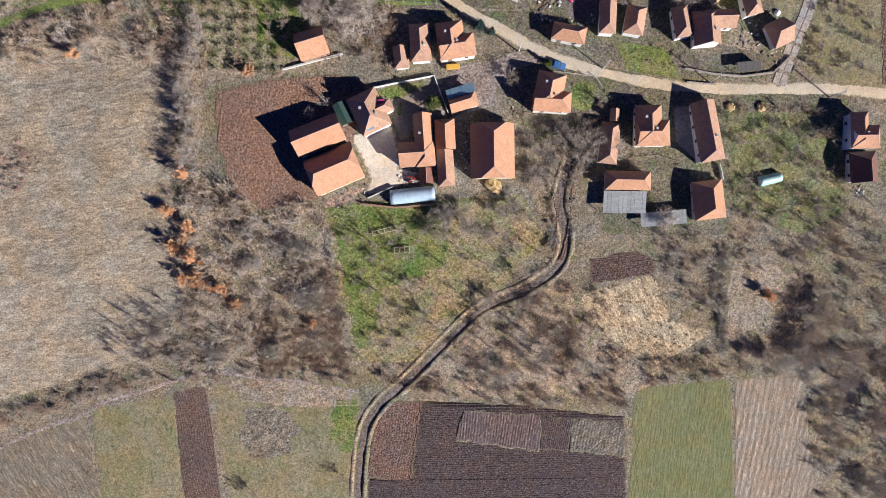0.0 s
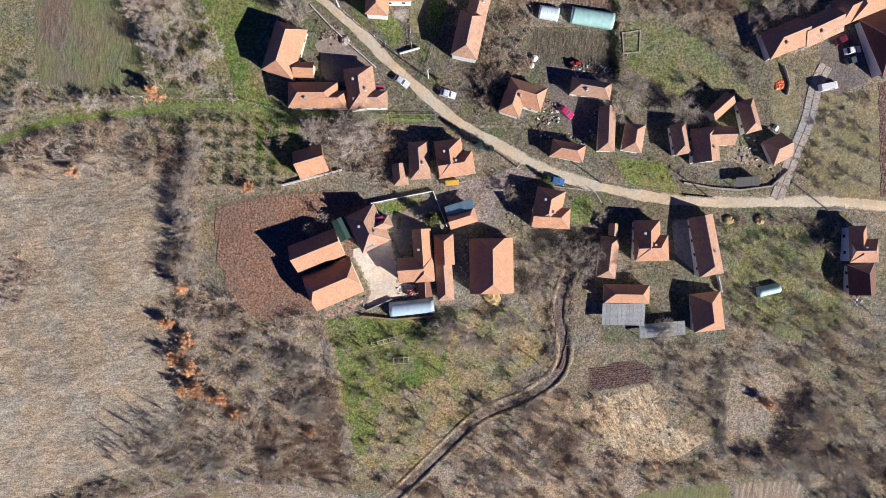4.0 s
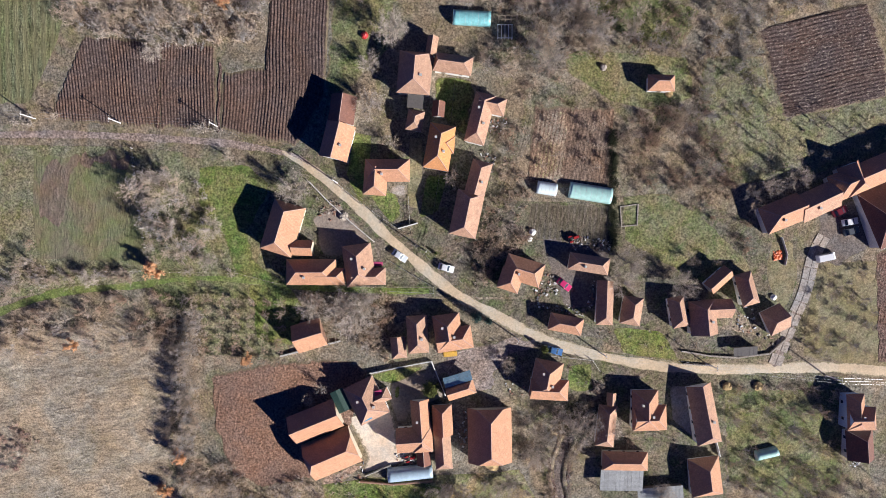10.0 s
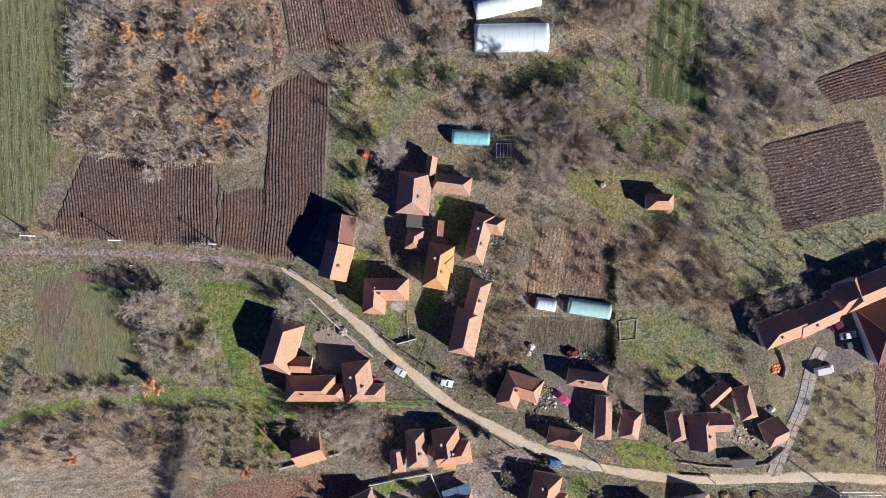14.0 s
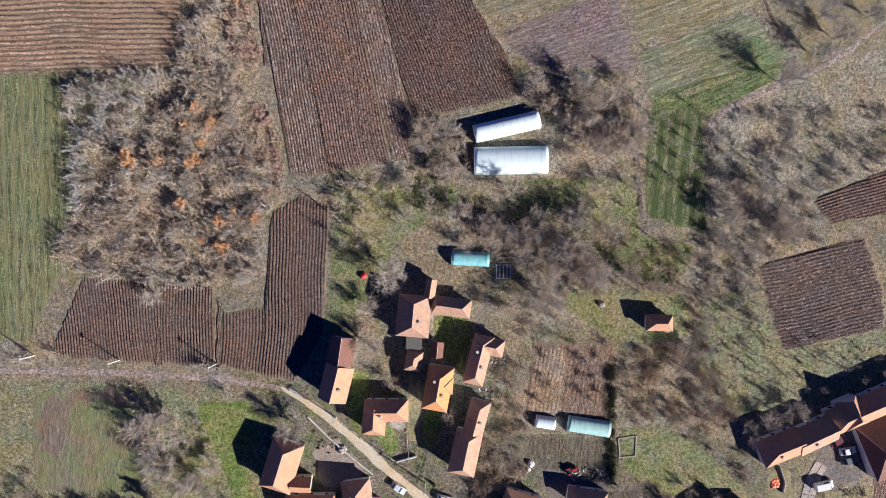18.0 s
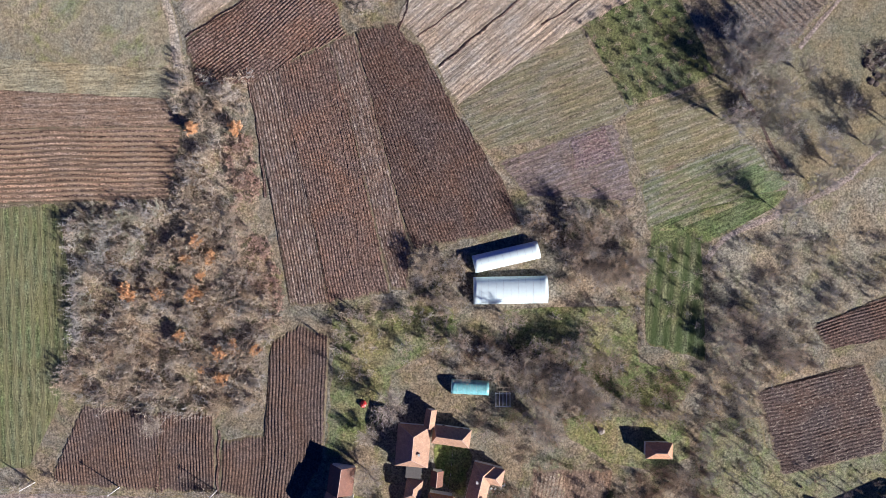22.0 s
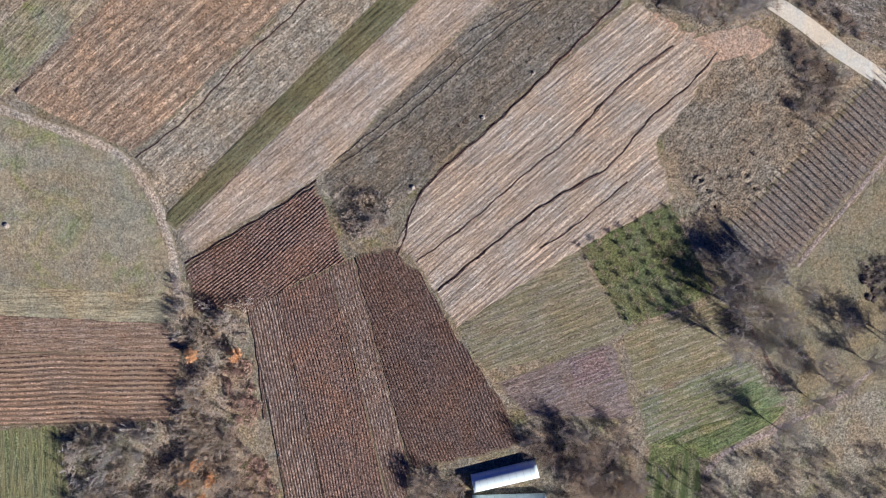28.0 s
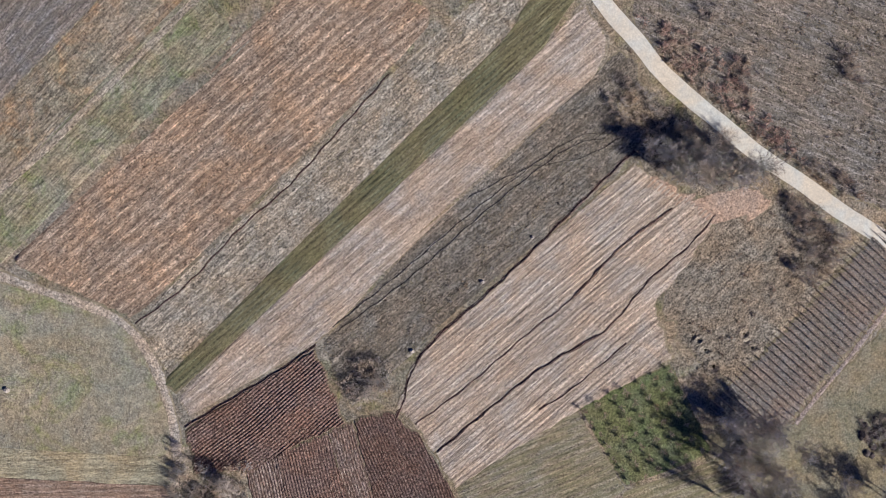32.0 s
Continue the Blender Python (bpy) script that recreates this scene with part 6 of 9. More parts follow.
LINES += [(np.array(smooth_line(p, 1.5)), w) for p, w in (
    ([(-123.3, 54.6), (-106.8, 60.8), (-97.5, 63.3), (-87.2, 64.4), (-77.0, 65.3), (-66.7, 66.6), (-57.3, 66.8), (-43.6, 65.6), (-32.0, 64.5), (-20.4, 63.9), (-2.9, 63.5)], 2.6),
    ([(-122.2, 102.9), (-93.5, 103.1), (-63.7, 101.7), (-49.6, 100.3), (-36.9, 97.8), (-32.8, 94.8), (-26.7, 90.0), (-19.1, 83.3), (-14.0, 78.0), (-7.6, 72.4), (-1.0, 66.7), (6.3, 61.4), (16.3, 56.2), (22.4, 52.9), (32.6, 48.7), (44.6, 45.7), (62.8, 42.9), (82.6, 42.5), (105.7, 42.7), (131.0, 40.7)], 4.6),
    ([(88.7, 42.5), (92.4, 54.6), (95.6, 63.5), (97.2, 72.4), (99.8, 78.2)], 4.0),
    ([(34.2, 24.3), (31.5, 13.8), (33.4, 3.1), (31.3, -4.7), (22.9, -11.0), (10.5, -16.6), (1.1, -25.6), (-10.1, -37.2), (-19.0, -45.7), (-23.3, -56.2), (-25.7, -80.2)], 2.2),
    ([(29.0, 331.4), (38.9, 316.0), (47.6, 306.7), (53.1, 300.3), (60.6, 293.9), (69.2, 287.4), (77.8, 280.8), (88.7, 274.2), (98.5, 267.5), (110.9, 260.3), (130.7, 248.8)], 5.0))]

# kept open: the clearing and the tunnels
for row in ((47.3, 116.6, 31.6, 10.7, -0), (17.5, 155.5, 18.0, 6.8, 1), (16.4, 163.6, 16.2, 4.4, 13), (-8.1, 14.4, 11.9, 4.0, 6),
            (33.5, 89.0, 19.7, 4.2, -5), (7.7, 131.4, 9.3, 3.6, -3), (88.2, 19.0, 5.9, 2.8, 13), (-18.4, 24.7, 13.3, 13.2, 0),
            (90.2, -16.7, 16.8, 19.8, -0), (16.3, 129.1, 6.1, 6.2, -0)):
    ROOF_BOXES.append((row[0], row[1], row[2] / 2, row[3] / 2, row[4]))

# scrub
thicket("scrub", [[(-68.0, 21.0), (-56.2, 17.3), (-47.5, 10.5), (-33.8, 13.5), (-29.7, -3.4), (-28.6, -17.8), (-48.8, -17.8), (-70.5, -16.1), (-76.3, -0.3), (-74.5, 13.5)], [(-83.2, -19.4), (-68.9, -16.1), (-50.4, -17.8), (-51.3, -35.1), (-71.8, -33.4), (-87.5, -32.5)]], 0.25, M_TWIG, "dense grey-brown leafless scrub", 1, clump=0.6, sizes=(0.6, 1.9))
thicket("bramble_scrub", [[(-51.9, -17.8), (-27.7, -16.2), (-26.2, -34.3), (-49.7, -35.4)], [(-40.4, -3.4), (-28.9, -3.4), (-28.5, -16.2), (-39.4, -16.1)]], 0.8, M_TWIG_BROWN, "low brown bramble thicket", 2, BRAMBLES)
thicket("hedgerow", [[(-70.8, 45.8), (-67.0, 62.0), (-62.5, 63.4), (-63.7, 39.7), (-64.0, 21.3), (-73.7, 21.3), (-70.0, 33.7)], [(-122.1, 68.5), (-95.7, 69.2), (-76.8, 68.9), (-77.0, 65.5), (-104.9, 62.7), (-123.1, 57.5)]], 0.45, M_TWIG, "tangled leafless hedgerow", 3)
thicket("scrub", [[(-122.9, 59.0), (-99.1, 62.0), (-66.9, 63.4), (-69.2, 48.0), (-97.2, 48.0), (-124.5, 42.7)]], 0.19, M_TWIG_BROWN, "open brown scrub on the slope", 4, clump=0.5)
thicket("scrub", [[(-75.1, 87.0), (-57.2, 86.3), (-50.7, 67.8), (-74.0, 67.1)]], 0.07, M_TWIG, "garden shrubs behind the barn", 5, clump=0.4)
thicket("scrub", [[(7.4, -13.0), (26.1, -9.0), (35.5, -9.8), (41.6, -36.4), (12.5, -37.9), (1.2, -29.4)], [(34.0, -9.8), (46.7, -11.5), (44.5, -29.6), (34.6, -26.2)], [(36.2, -26.2), (64.1, -31.5), (81.6, -26.5), (83.4, -36.0), (51.7, -41.8), (35.2, -39.9)]], 0.17, M_TWIG_BROWN, "brown leafless scrub beside the sunken track", 6, clump=0.5)
thicket("scrub", [[(78.2, 10.6), (122.4, 10.7), (135.1, -37.5), (82.6, -36.0), (81.9, -13.2)], [(104.5, -37.1), (137.9, -34.0), (148.4, -83.8), (115.2, -82.7)]], 0.15, M_TWIG, "leafless scrub under the eastern trees", 7, clump=0.6)
thicket("scrub", [[(56.7, 6.0), (78.7, 4.4), (79.8, -24.8), (69.3, -16.4), (60.6, -6.7)], [(26.5, 33.2), (41.5, 34.7), (41.9, 25.8), (33.2, 13.6), (26.9, 16.6)]], 0.2, M_TWIG, "grey scrub behind the outbuildings", 8, clump=0.4)
thicket("scrub", [[(45.5, 109.1), (65.6, 110.6), (74.9, 98.1), (79.9, 86.8), (79.2, 72.3), (66.7, 83.8), (57.7, 88.8), (45.4, 88.7), (43.6, 97.9)]], 0.30, M_TWIG_BROWN, "dense brown bramble scrub above the yards", 9, SHRUBS, (0.6, 1.3), clump=0.5)
thicket("scrub", [[(11.5, 86.5), (22.2, 93.5), (21.7, 76.5), (14.5, 70.8), (10.2, 66.4), (7.2, 72.2)], [(14.9, 104.7), (22.0, 106.1), (20.7, 92.1), (15.7, 89.3)]], 0.3, M_TWIG_BROWN, "brown scrub between the gardens", 10)
thicket("scrub", [[(-88.9, 175.3), (-65.7, 175.8), (-70.5, 166.8), (-77.4, 156.6), (-84.1, 144.9), (-89.5, 143.6)]], 0.40, M_TWIG_GREY, "bluish-grey leafless thicket", 11, clump=0.3, sizes=(0.7, 2.0))
thicket("scrub", [[(-63.9, 175.2), (-59.8, 189.5), (-51.0, 192.5), (-48.7, 174.2), (-45.7, 156.6), (-41.0, 153.9), (-38.6, 148.1), (-42.7, 141.5), (-44.1, 126.8), (-55.7, 123.3), (-69.6, 126.4), (-89.2, 127.5), (-93.8, 133.1), (-89.6, 141.5), (-82.8, 143.6), (-75.3, 155.9), (-68.8, 165.8)]], 0.36, M_TWIG, "dense grey-brown leafless thicket", 41, clump=0.3, sizes=(0.7, 2.1))
thicket("bramble_scrub", [[(-51.0, 192.8), (-44.3, 191.5), (-38.2, 153.9), (-38.4, 148.4), (-45.4, 144.2), (-48.9, 167.5)]], 0.62, M_TWIG_RED, "low reddish-brown bramble bank", 12, BRAMBLES, clump=0.45)
thicket("scrub", [[(-6.5, 162.8), (7.2, 163.5), (8.0, 151.9), (3.1, 147.0), (-10.7, 148.4), (-26.1, 135.9), (-24.5, 149.8), (-5.2, 153.9)], [(21.0, 175.8), (30.6, 177.3), (47.4, 176.0), (49.9, 156.8), (28.1, 156.7), (21.1, 166.3)]], 0.22, M_TWIG, "grey leafless scrub round the polytunnels", 13, clump=0.4)
thicket("scrub", [[(0.3, 145.6), (31.1, 142.9), (49.6, 135.8), (66.9, 133.0), (69.4, 104.1), (46.1, 105.7), (14.5, 113.1), (7.4, 127.4)]], 0.18, M_TWIG_BROWN, "brown scrub and saplings behind the gardens", 14, clump=0.6)
thicket("scrub", [[(66.7, 165.2), (77.3, 168.0), (111.9, 169.8), (117.2, 155.7), (93.9, 147.1), (95.9, 135.7), (80.0, 130.1), (66.8, 137.2)], [(65.4, 135.8), (80.0, 131.5), (80.8, 109.8), (66.4, 104.1)]], 0.2, M_TWIG_GREY, "leafless scrub on the eastern slope", 15, clump=0.5)
thicket("scrub", [[(58.0, 290.0), (66.0, 284.0), (66.0, 278.0), (57.0, 282.0)], [(85.3, 270.5), (91.8, 269.3), (101.5, 259.1), (99.4, 252.9), (92.2, 247.3), (86.3, 253.5)]], 0.2, M_TWIG, "dark leafless scrub below the white road", 16, clump=0.4)
thicket("scrub", [[(-23.2, 224.5), (-17.7, 232.6), (-9.7, 231.2), (-11.1, 224.4), (-17.8, 220.4)], [(-61.6, 211.8), (-55.8, 206.5), (-45.1, 206.6), (-46.0, 195.3), (-58.8, 193.2), (-64.0, 199.9)]], 0.45, M_TWIG, "leafless bushes on a field corner", 17)
thicket("weeds", [[(47.6, 313.9), (121.0, 325.0), (121.9, 265.0), (100.9, 271.9), (78.9, 285.3), (58.9, 299.7)], [(-20.7, 222.0), (-7.2, 234.0), (16.9, 255.3), (43.8, 275.5), (38.3, 278.0), (3.5, 251.2), (-23.2, 233.9)]], 0.10, M_TWIG, "sparse dead weeds", 18, BRAMBLES, (0.3, 0.7), clump=0.6)
thicket("verge_weeds", [[(43.6, 308.6), (58.9, 299.7), (78.9, 284.7), (100.9, 271.2), (100.9, 268.4), (77.5, 282.3), (56.8, 297.3), (43.0, 306.0)]], 0.5, M_TWIG_BROWN, "dead weeds on the road verge", 19, BRAMBLES, (0.4, 0.9))
thicket("scrub", [[(-136.1, -51.7), (-105.8, -39.9), (-76.6, -33.2), (-49.8, -34.1), (-22.9, -34.9), (-23.0, -38.3), (-50.0, -36.9), (-77.0, -38.2), (-104.7, -44.0), (-136.9, -56.9)], [(-22.9, -34.9), (-10.2, -40.0), (18.9, -45.3), (53.5, -47.3), (53.0, -40.4), (18.7, -38.5), (-3.8, -31.7)]], 0.28, M_TWIG_BROWN, "brown scrub along the field margin", 20, clump=0.5)
thicket("scrub", [[(-119.0, 108.7), (-96.3, 105.9), (-53.7, 104.5), (-36.8, 99.6), (-39.7, 96.7), (-56.7, 101.2), (-96.4, 103.1), (-119.5, 102.4)]], 0.4, M_TWIG_PALE, "pale leafless scrub along the road", 21)
thicket("weeds", [[(-32.4, 10.9), (21.5, 15.3), (28.4, 3.1), (16.7, -11.0), (-5.2, -32.2), (-25.1, -32.1)], [(65.3, 130.7), (79.7, 130.9), (89.6, 106.8), (113.2, 111.2), (113.9, 99.7), (79.9, 92.4), (64.9, 99.6)]], 0.12, M_TWIG_BROWN, "dead undergrowth in the grass", 22, BRAMBLES, (0.3, 0.7), clump=0.5)

thicket("garden_scrub", [[(75.5, 37.8), (107.1, 38.0), (112.0, 7.3), (78.6, 7.3)], [(-74.9, 93.9), (-61.3, 94.6), (-56.9, 80.7), (-72.3, 73.7)]], 0.1, M_TWIG, "leafless shrubs in the garden grass", 40, clump=0.4)
thicket("garden_scrub", [[(-36.4, 63.5), (-11.7, 64.1), (-11.0, 54.7), (-17.6, 51.7), (-34.3, 59.1)], [(8.7, 73.6), (15.1, 79.4), (17.4, 75.1), (13.8, 64.9), (10.2, 64.9)], [(-12.2, 51.3), (-7.1, 47.7), (-13.7, 44.8), (-21.0, 48.4), (-18.1, 52.0)], [(-26.8, 56.3), (-20.9, 55.6), (-13.7, 52.0), (-15.2, 49.1), (-25.4, 50.5)], [(48.1, 22.8), (55.7, 24.3), (60.5, 21.3), (57.6, 18.2), (56.7, 20.5), (48.9, 21.2)]], 0.3, M_TWIG_BROWN, "leafless garden shrubs between the houses", 41, clump=0.3)
thicket("garden_weeds", [[(-42.6, 97.5), (-30.0, 92.0), (-17.3, 77.2), (-31.6, 83.5), (-34.4, 85.6), (-44.3, 89.1)], [(-11.5, 79.3), (1.4, 66.4), (13.1, 63.5), (11.5, 83.6), (1.4, 77.9), (-1.5, 83.6), (-5.8, 79.3)], [(33.7, 43.5), (62.3, 42.2), (61.0, 38.5), (50.4, 39.2), (41.9, 25.8), (34.0, 34.7)], [(14.6, 63.5), (29.3, 59.1), (41.4, 51.7), (59.6, 45.6), (77.8, 45.6), (59.3, 53.1), (44.3, 54.7), (24.9, 62.0)], [(9.8, 50.7), (23.1, 50.7), (21.9, 37.6), (9.9, 43.4)], [(46.4, 26.5), (68.1, 22.8), (67.4, 10.5), (56.3, 13.6), (46.6, 21.2)]], 0.22, M_TWIG, "weeds and dead stalks in the gardens", 42, BRAMBLES, (0.3, 0.8), clump=0.5)
thicket("meadow_bramble", [[(-117.2, 25.3), (-110.9, 27.6), (-106.1, 22.3), (-108.8, 17.6), (-115.2, 14.5), (-119.5, 17.6)]], 0.5, M_TWIG_RED, "reddish bramble patch in the meadow", 47, BRAMBLES, (0.7, 1.3))
thicket("hedge", [[(75.5, 1.3), (77.4, 1.3), (81.0, -29.9), (78.4, -30.2)]], 0.5, M_TWIG_GREY, "dark overgrown boundary hedge", 48, BRAMBLES, (0.8, 1.5), category="hedge", clump=0.3)
thicket("hedge", [[(42.6, 104.0), (44.2, 104.0), (45.2, 74.8), (43.6, 74.8)]], 2.6, M_HEDGE, "dark narrow evergreen hedge beside the kitchen garden", 49, BRAMBLES, (0.8, 1.25), category="hedge")
thicket("road_scrub", [[(44.9, 314.5), (54.5, 310.9), (70.0, 306.0), (75.7, 300.1), (81.7, 289.5), (92.0, 278.7), (86.2, 279.3), (70.2, 292.0), (54.7, 302.3)]], 0.34, M_TWIG_RED, "reddish-brown scrub along the white road", 45, BRAMBLES, (0.7, 1.5), clump=0.45)
thicket("far_bushes", [[(96.5, 306.8), (101.7, 304.9), (104.8, 298.2), (100.4, 298.7)], [(61.4, 316.3), (67.7, 315.9), (67.0, 311.9), (62.1, 313.1)]], 0.5, M_TWIG, "leafless bushes on the far fallow", 46)
thicket("far_scrub", [[(76.0, 271.1), (97.8, 257.7), (95.2, 241.1), (78.1, 232.8), (62.7, 221.8), (58.3, 234.2), (67.8, 253.3)]], 0.09, M_TWIG_BROWN, "dead scrub on rough ground", 44, BRAMBLES, (0.3, 0.8), clump=0.5)



def tuft(seed, tall, radius, blades=12, w=0.1):
    rng = random.Random(seed)
    v, f = [], []
    for _ in range(blades):
        a = rng.uniform(0, 2 * math.pi)
        d = Vector((math.cos(a), math.sin(a), rng.uniform(0.3, 1.4))).normalized()
        blade(v, f, Vector((rng.uniform(-1, 1), rng.uniform(-1, 1), -0.02)) * radius * 0.6, d, rng.uniform(0.6, 1.1) * tall, w, rng)
    return np.array([tuple(q) for q in v]), np.array(f)


TUFTS = [tuft(s, 0.5, 0.55) for s in range(6)]
M_STRAWTUFT = twig_mat("dry_grass_blades", (0.42, 0.35, 0.25), (0.30, 0.25, 0.175), ((0.36, 0.28, 0.19), (0.30, 0.27, 0.17)))
M_GREENTUFT = twig_mat("green_grass_blades", (0.14, 0.16, 0.06), (0.20, 0.19, 0.09), ((0.26, 0.23, 0.13), (0.10, 0.15, 0.05)))
thicket("grass_tufts", [[(-124.0, 51.3), (-83.8, 55.5), (-68.1, 49.8), (-70.3, 31.3), (-72.2, 16.6), (-70.7, 0.0), (-68.2, -15.5), (-76.1, -26.7), (-87.6, -32.4), (-115.3, -39.9), (-135.4, -46.6)]], 0.75, M_STRAWTUFT, "tussocks of dry hay-meadow grass", 51, TUFTS, (0.3, 0.9), clump=0.55, category="grass")
thicket("grass_tufts", [[(-26.5, 235.5), (-9.8, 247.8), (45.6, 297.8), (47.7, 291.4), (30.3, 268.7), (12.9, 254.0), (0.8, 238.0), (-7.9, 232.0), (-20.7, 219.9)], [(-70.5, 240.2), (-9.3, 300.4), (1.1, 309.5), (20.7, 323.3), (25.3, 320.9), (12.9, 304.6), (-28.0, 260.7), (-64.3, 228.8)], [(44.7, 324.2), (120.9, 327.7), (121.9, 263.6), (100.9, 270.5), (78.9, 284.0), (58.9, 298.4), (46.3, 310.0)]], 0.8, M_STRAWTUFT, "tussocks of dead grass on the fallow strips", 52, TUFTS, (0.3, 1.1), clump=0.5, category="grass")
thicket("maize_stalks", [[(-99.2, 254.5), (-70.4, 274.4), (-42.4, 309.3), (-27.0, 323.2), (-1.5, 313.8), (-0.2, 310.7), (-9.3, 301.0), (-71.1, 241.2)]], 1.1, M_STRAWTUFT, "broken dry maize stalks", 53, TUFTS, (0.25, 0.6), category="crop residue")
thicket("grass_tufts", [[(57.9, 257.3), (100.8, 254.9), (86.7, 232.8), (65.5, 221.8), (56.9, 234.2)], [(0.1, 208.4), (32.8, 221.2), (46.2, 199.9), (44.1, 197.2), (11.7, 189.1), (4.9, 198.8)], [(12.9, 187.3), (43.2, 196.2), (48.7, 179.8), (47.4, 177.1), (21.2, 178.4)], [(49.0, 182.6), (44.5, 198.7), (71.0, 206.7), (85.2, 182.0), (77.4, 177.1), (51.3, 169.4)], [(-61.0, 208.6), (-63.9, 203.1), (-112.2, 205.9), (-111.9, 211.3)]], 0.4, M_STRAWTUFT, "tussocks of dead grass among the plots", 54, TUFTS, (0.3, 0.9), clump=0.5, category="grass")
thicket("grass_tufts", [[(-32.4, 10.9), (21.5, 15.3), (28.4, 3.1), (16.7, -11.0), (-5.2, -32.2), (-25.1, -32.1)], [(65.9, 123.1), (81.1, 123.3), (86.2, 107.4), (115.6, 114.1), (119.4, 101.4), (92.9, 92.6), (75.2, 91.0)], [(74.8, 37.1), (107.1, 38.0), (111.6, 10.4), (99.5, 4.1), (78.3, 10.5)], [(14.2, 150.5), (49.3, 152.6), (50.3, 137.2), (65.4, 134.4), (60.0, 124.4), (45.6, 127.3), (31.2, 137.3)], [(-65.6, -38.2), (-29.3, -36.9), (-22.3, -41.7), (-26.8, -68.0), (-60.5, -73.5)]], 0.45, M_GREENTUFT, "tussocks of winter grass", 55, TUFTS, (0.3, 0.9), clump=0.5, category="grass")
thicket("grass_tufts", [[(39.5, -11.9), (58.9, -6.3), (63.8, -19.2), (77.1, -23.4), (59.3, -34.2), (35.9, -21.6)]], 0.7, M_STRAWTUFT, "flattened pale reeds", 56, TUFTS, (0.5, 1.3), category="reeds")
thicket("grass_tufts", [[(-48.2, 100.3), (11.3, 100.5), (14.6, 63.5), (-11.7, 60.6), (-49.6, 60.5)], [(8.4, 52.1), (66.8, 43.7), (69.4, 4.2), (18.0, 4.3)], [(14.3, 86.5), (46.1, 88.0), (82.4, 69.4), (97.7, 45.5), (47.6, 45.7), (17.6, 54.7)]], 0.25, M_STRAWTUFT, "dead grass and weeds in the yards", 57, TUFTS, (0.3, 0.8), clump=0.6, category="grass")

thicket("scrub", [[(38.8, 298.1), (46.0, 298.7), (56.5, 290.8), (65.6, 284.0), (75.6, 277.9), (69.9, 271.1), (61.7, 273.3), (54.3, 276.0), (47.0, 280.6), (41.3, 287.1)]], 0.30, M_TWIG, "bare brown scrub beside the white road", 68, sizes=(0.6, 1.2))
thicket("scrub", [[(-110.4, -45.1), (-102.3, -40.7), (-98.8, -35.6), (-92.7, -34.8), (-85.7, -39.5), (-93.4, -41.9), (-100.4, -43.5), (-108.2, -46.3)]], 0.6, M_TWIG, "dark leafless bushes along the field path", 70, sizes=(0.6, 1.1))
thicket("scrub", [[(89.4, 280.5), (95.0, 279.4), (102.8, 273.9), (106.3, 269.9), (100.2, 271.2), (92.5, 276.0)], [(67.7, 304.1), (75.1, 304.3), (79.4, 298.1), (76.2, 291.7), (71.9, 298.6)], [(84.1, 271.1), (89.2, 270.1), (98.7, 262.1), (102.2, 257.7), (96.2, 254.4), (88.9, 260.8)]], 0.42, M_TWIG, "dark leafless bushes on the road bank", 69, sizes=(0.6, 1.2))
thicket("dense_scrub", [[(-42.4, 1.7), (-36.9, 2.7), (-36.5, -2.3), (-41.4, -3.5)], [(-39.4, -11.5), (-33.8, -10.6), (-33.4, -15.7), (-38.4, -16.9)], [(-56.1, 5.8), (-52.0, 6.4), (-51.7, 2.8), (-55.4, 1.8)], [(-65.7, -27.7), (-60.5, -26.8), (-60.3, -31.6), (-64.9, -32.8)], [(-49.5, -27.0), (-45.8, -26.3), (-45.5, -29.8), (-48.9, -30.6)], [(-52.1, -2.8), (-49.1, -2.3), (-48.8, -5.0), (-51.6, -5.7)]], 1.3, M_TWIG_GREY, "dense dark bushes standing in the scrub", 71, sizes=(1.1, 1.6))
# trees
thicket("scrub", [[(55.1, 287.1), (61.0, 287.9), (63.2, 280.6), (58.4, 278.5), (54.9, 281.8)]], 1.1, M_TWIG, "dense dark scrub under the roadside trees", 63, sizes=(0.9, 1.6))
scatter([(-62.8, 58.8), (-65.4, 49.3), (-67.5, 37.4), (-66.1, 28.3), (-69.5, 20.7), (-66.6, 19.9), (-64.0, 28.3), (-64.6, 37.4), (-62.9, 49.3), (-61.0, 58.1)], 16, ["mid"], (0.75, 1.1), 64, 1.8, "bare trees of the hedgerow", loose=True)
scatter([(92.0, -32.4), (92.1, -30.3), (104.9, -29.1), (116.7, -29.9), (117.5, -32.9), (105.4, -32.8)], 7, ["tall"], (0.55, 0.75), 65, 3.0, "tall bare trees at the field's head", loose=True)
scatter([(-90.8, -17.8), (-68.9, -16.1), (-54.1, -29.2), (-71.8, -34.2), (-90.6, -32.5)], 58, ["thin"], (0.5, 0.85), 50, 1.7, "thin saplings at the meadow foot", loose=True)
scatter([(-27.8, 9.0), (-3.5, 10.5), (1.1, -0.3), (22.5, 10.6), (29.0, -3.4), (15.2, -13.0), (-3.6, -29.4), (-22.7, -32.7), (-26.9, -16.2)], 60, ["thin", "thin", "mid"], (0.6, 1.0), 1, 2.2, "bare trees of the lower orchard")
scatter([(5.8, -13.0), (27.7, -9.8), (41.4, -33.0), (14.1, -36.2)], 26, ["mid", "thin"], (0.7, 1.0), 2, 2.4, "bare trees beside the sunken track", loose=True)
scatter([(-69.5, 21.0), (-33.8, 10.5), (-28.8, -26.0), (-71.6, -30.9)], 26, ["mid", "thin"], (0.5, 0.9), 3, 3, "saplings in the scrub", loose=True)
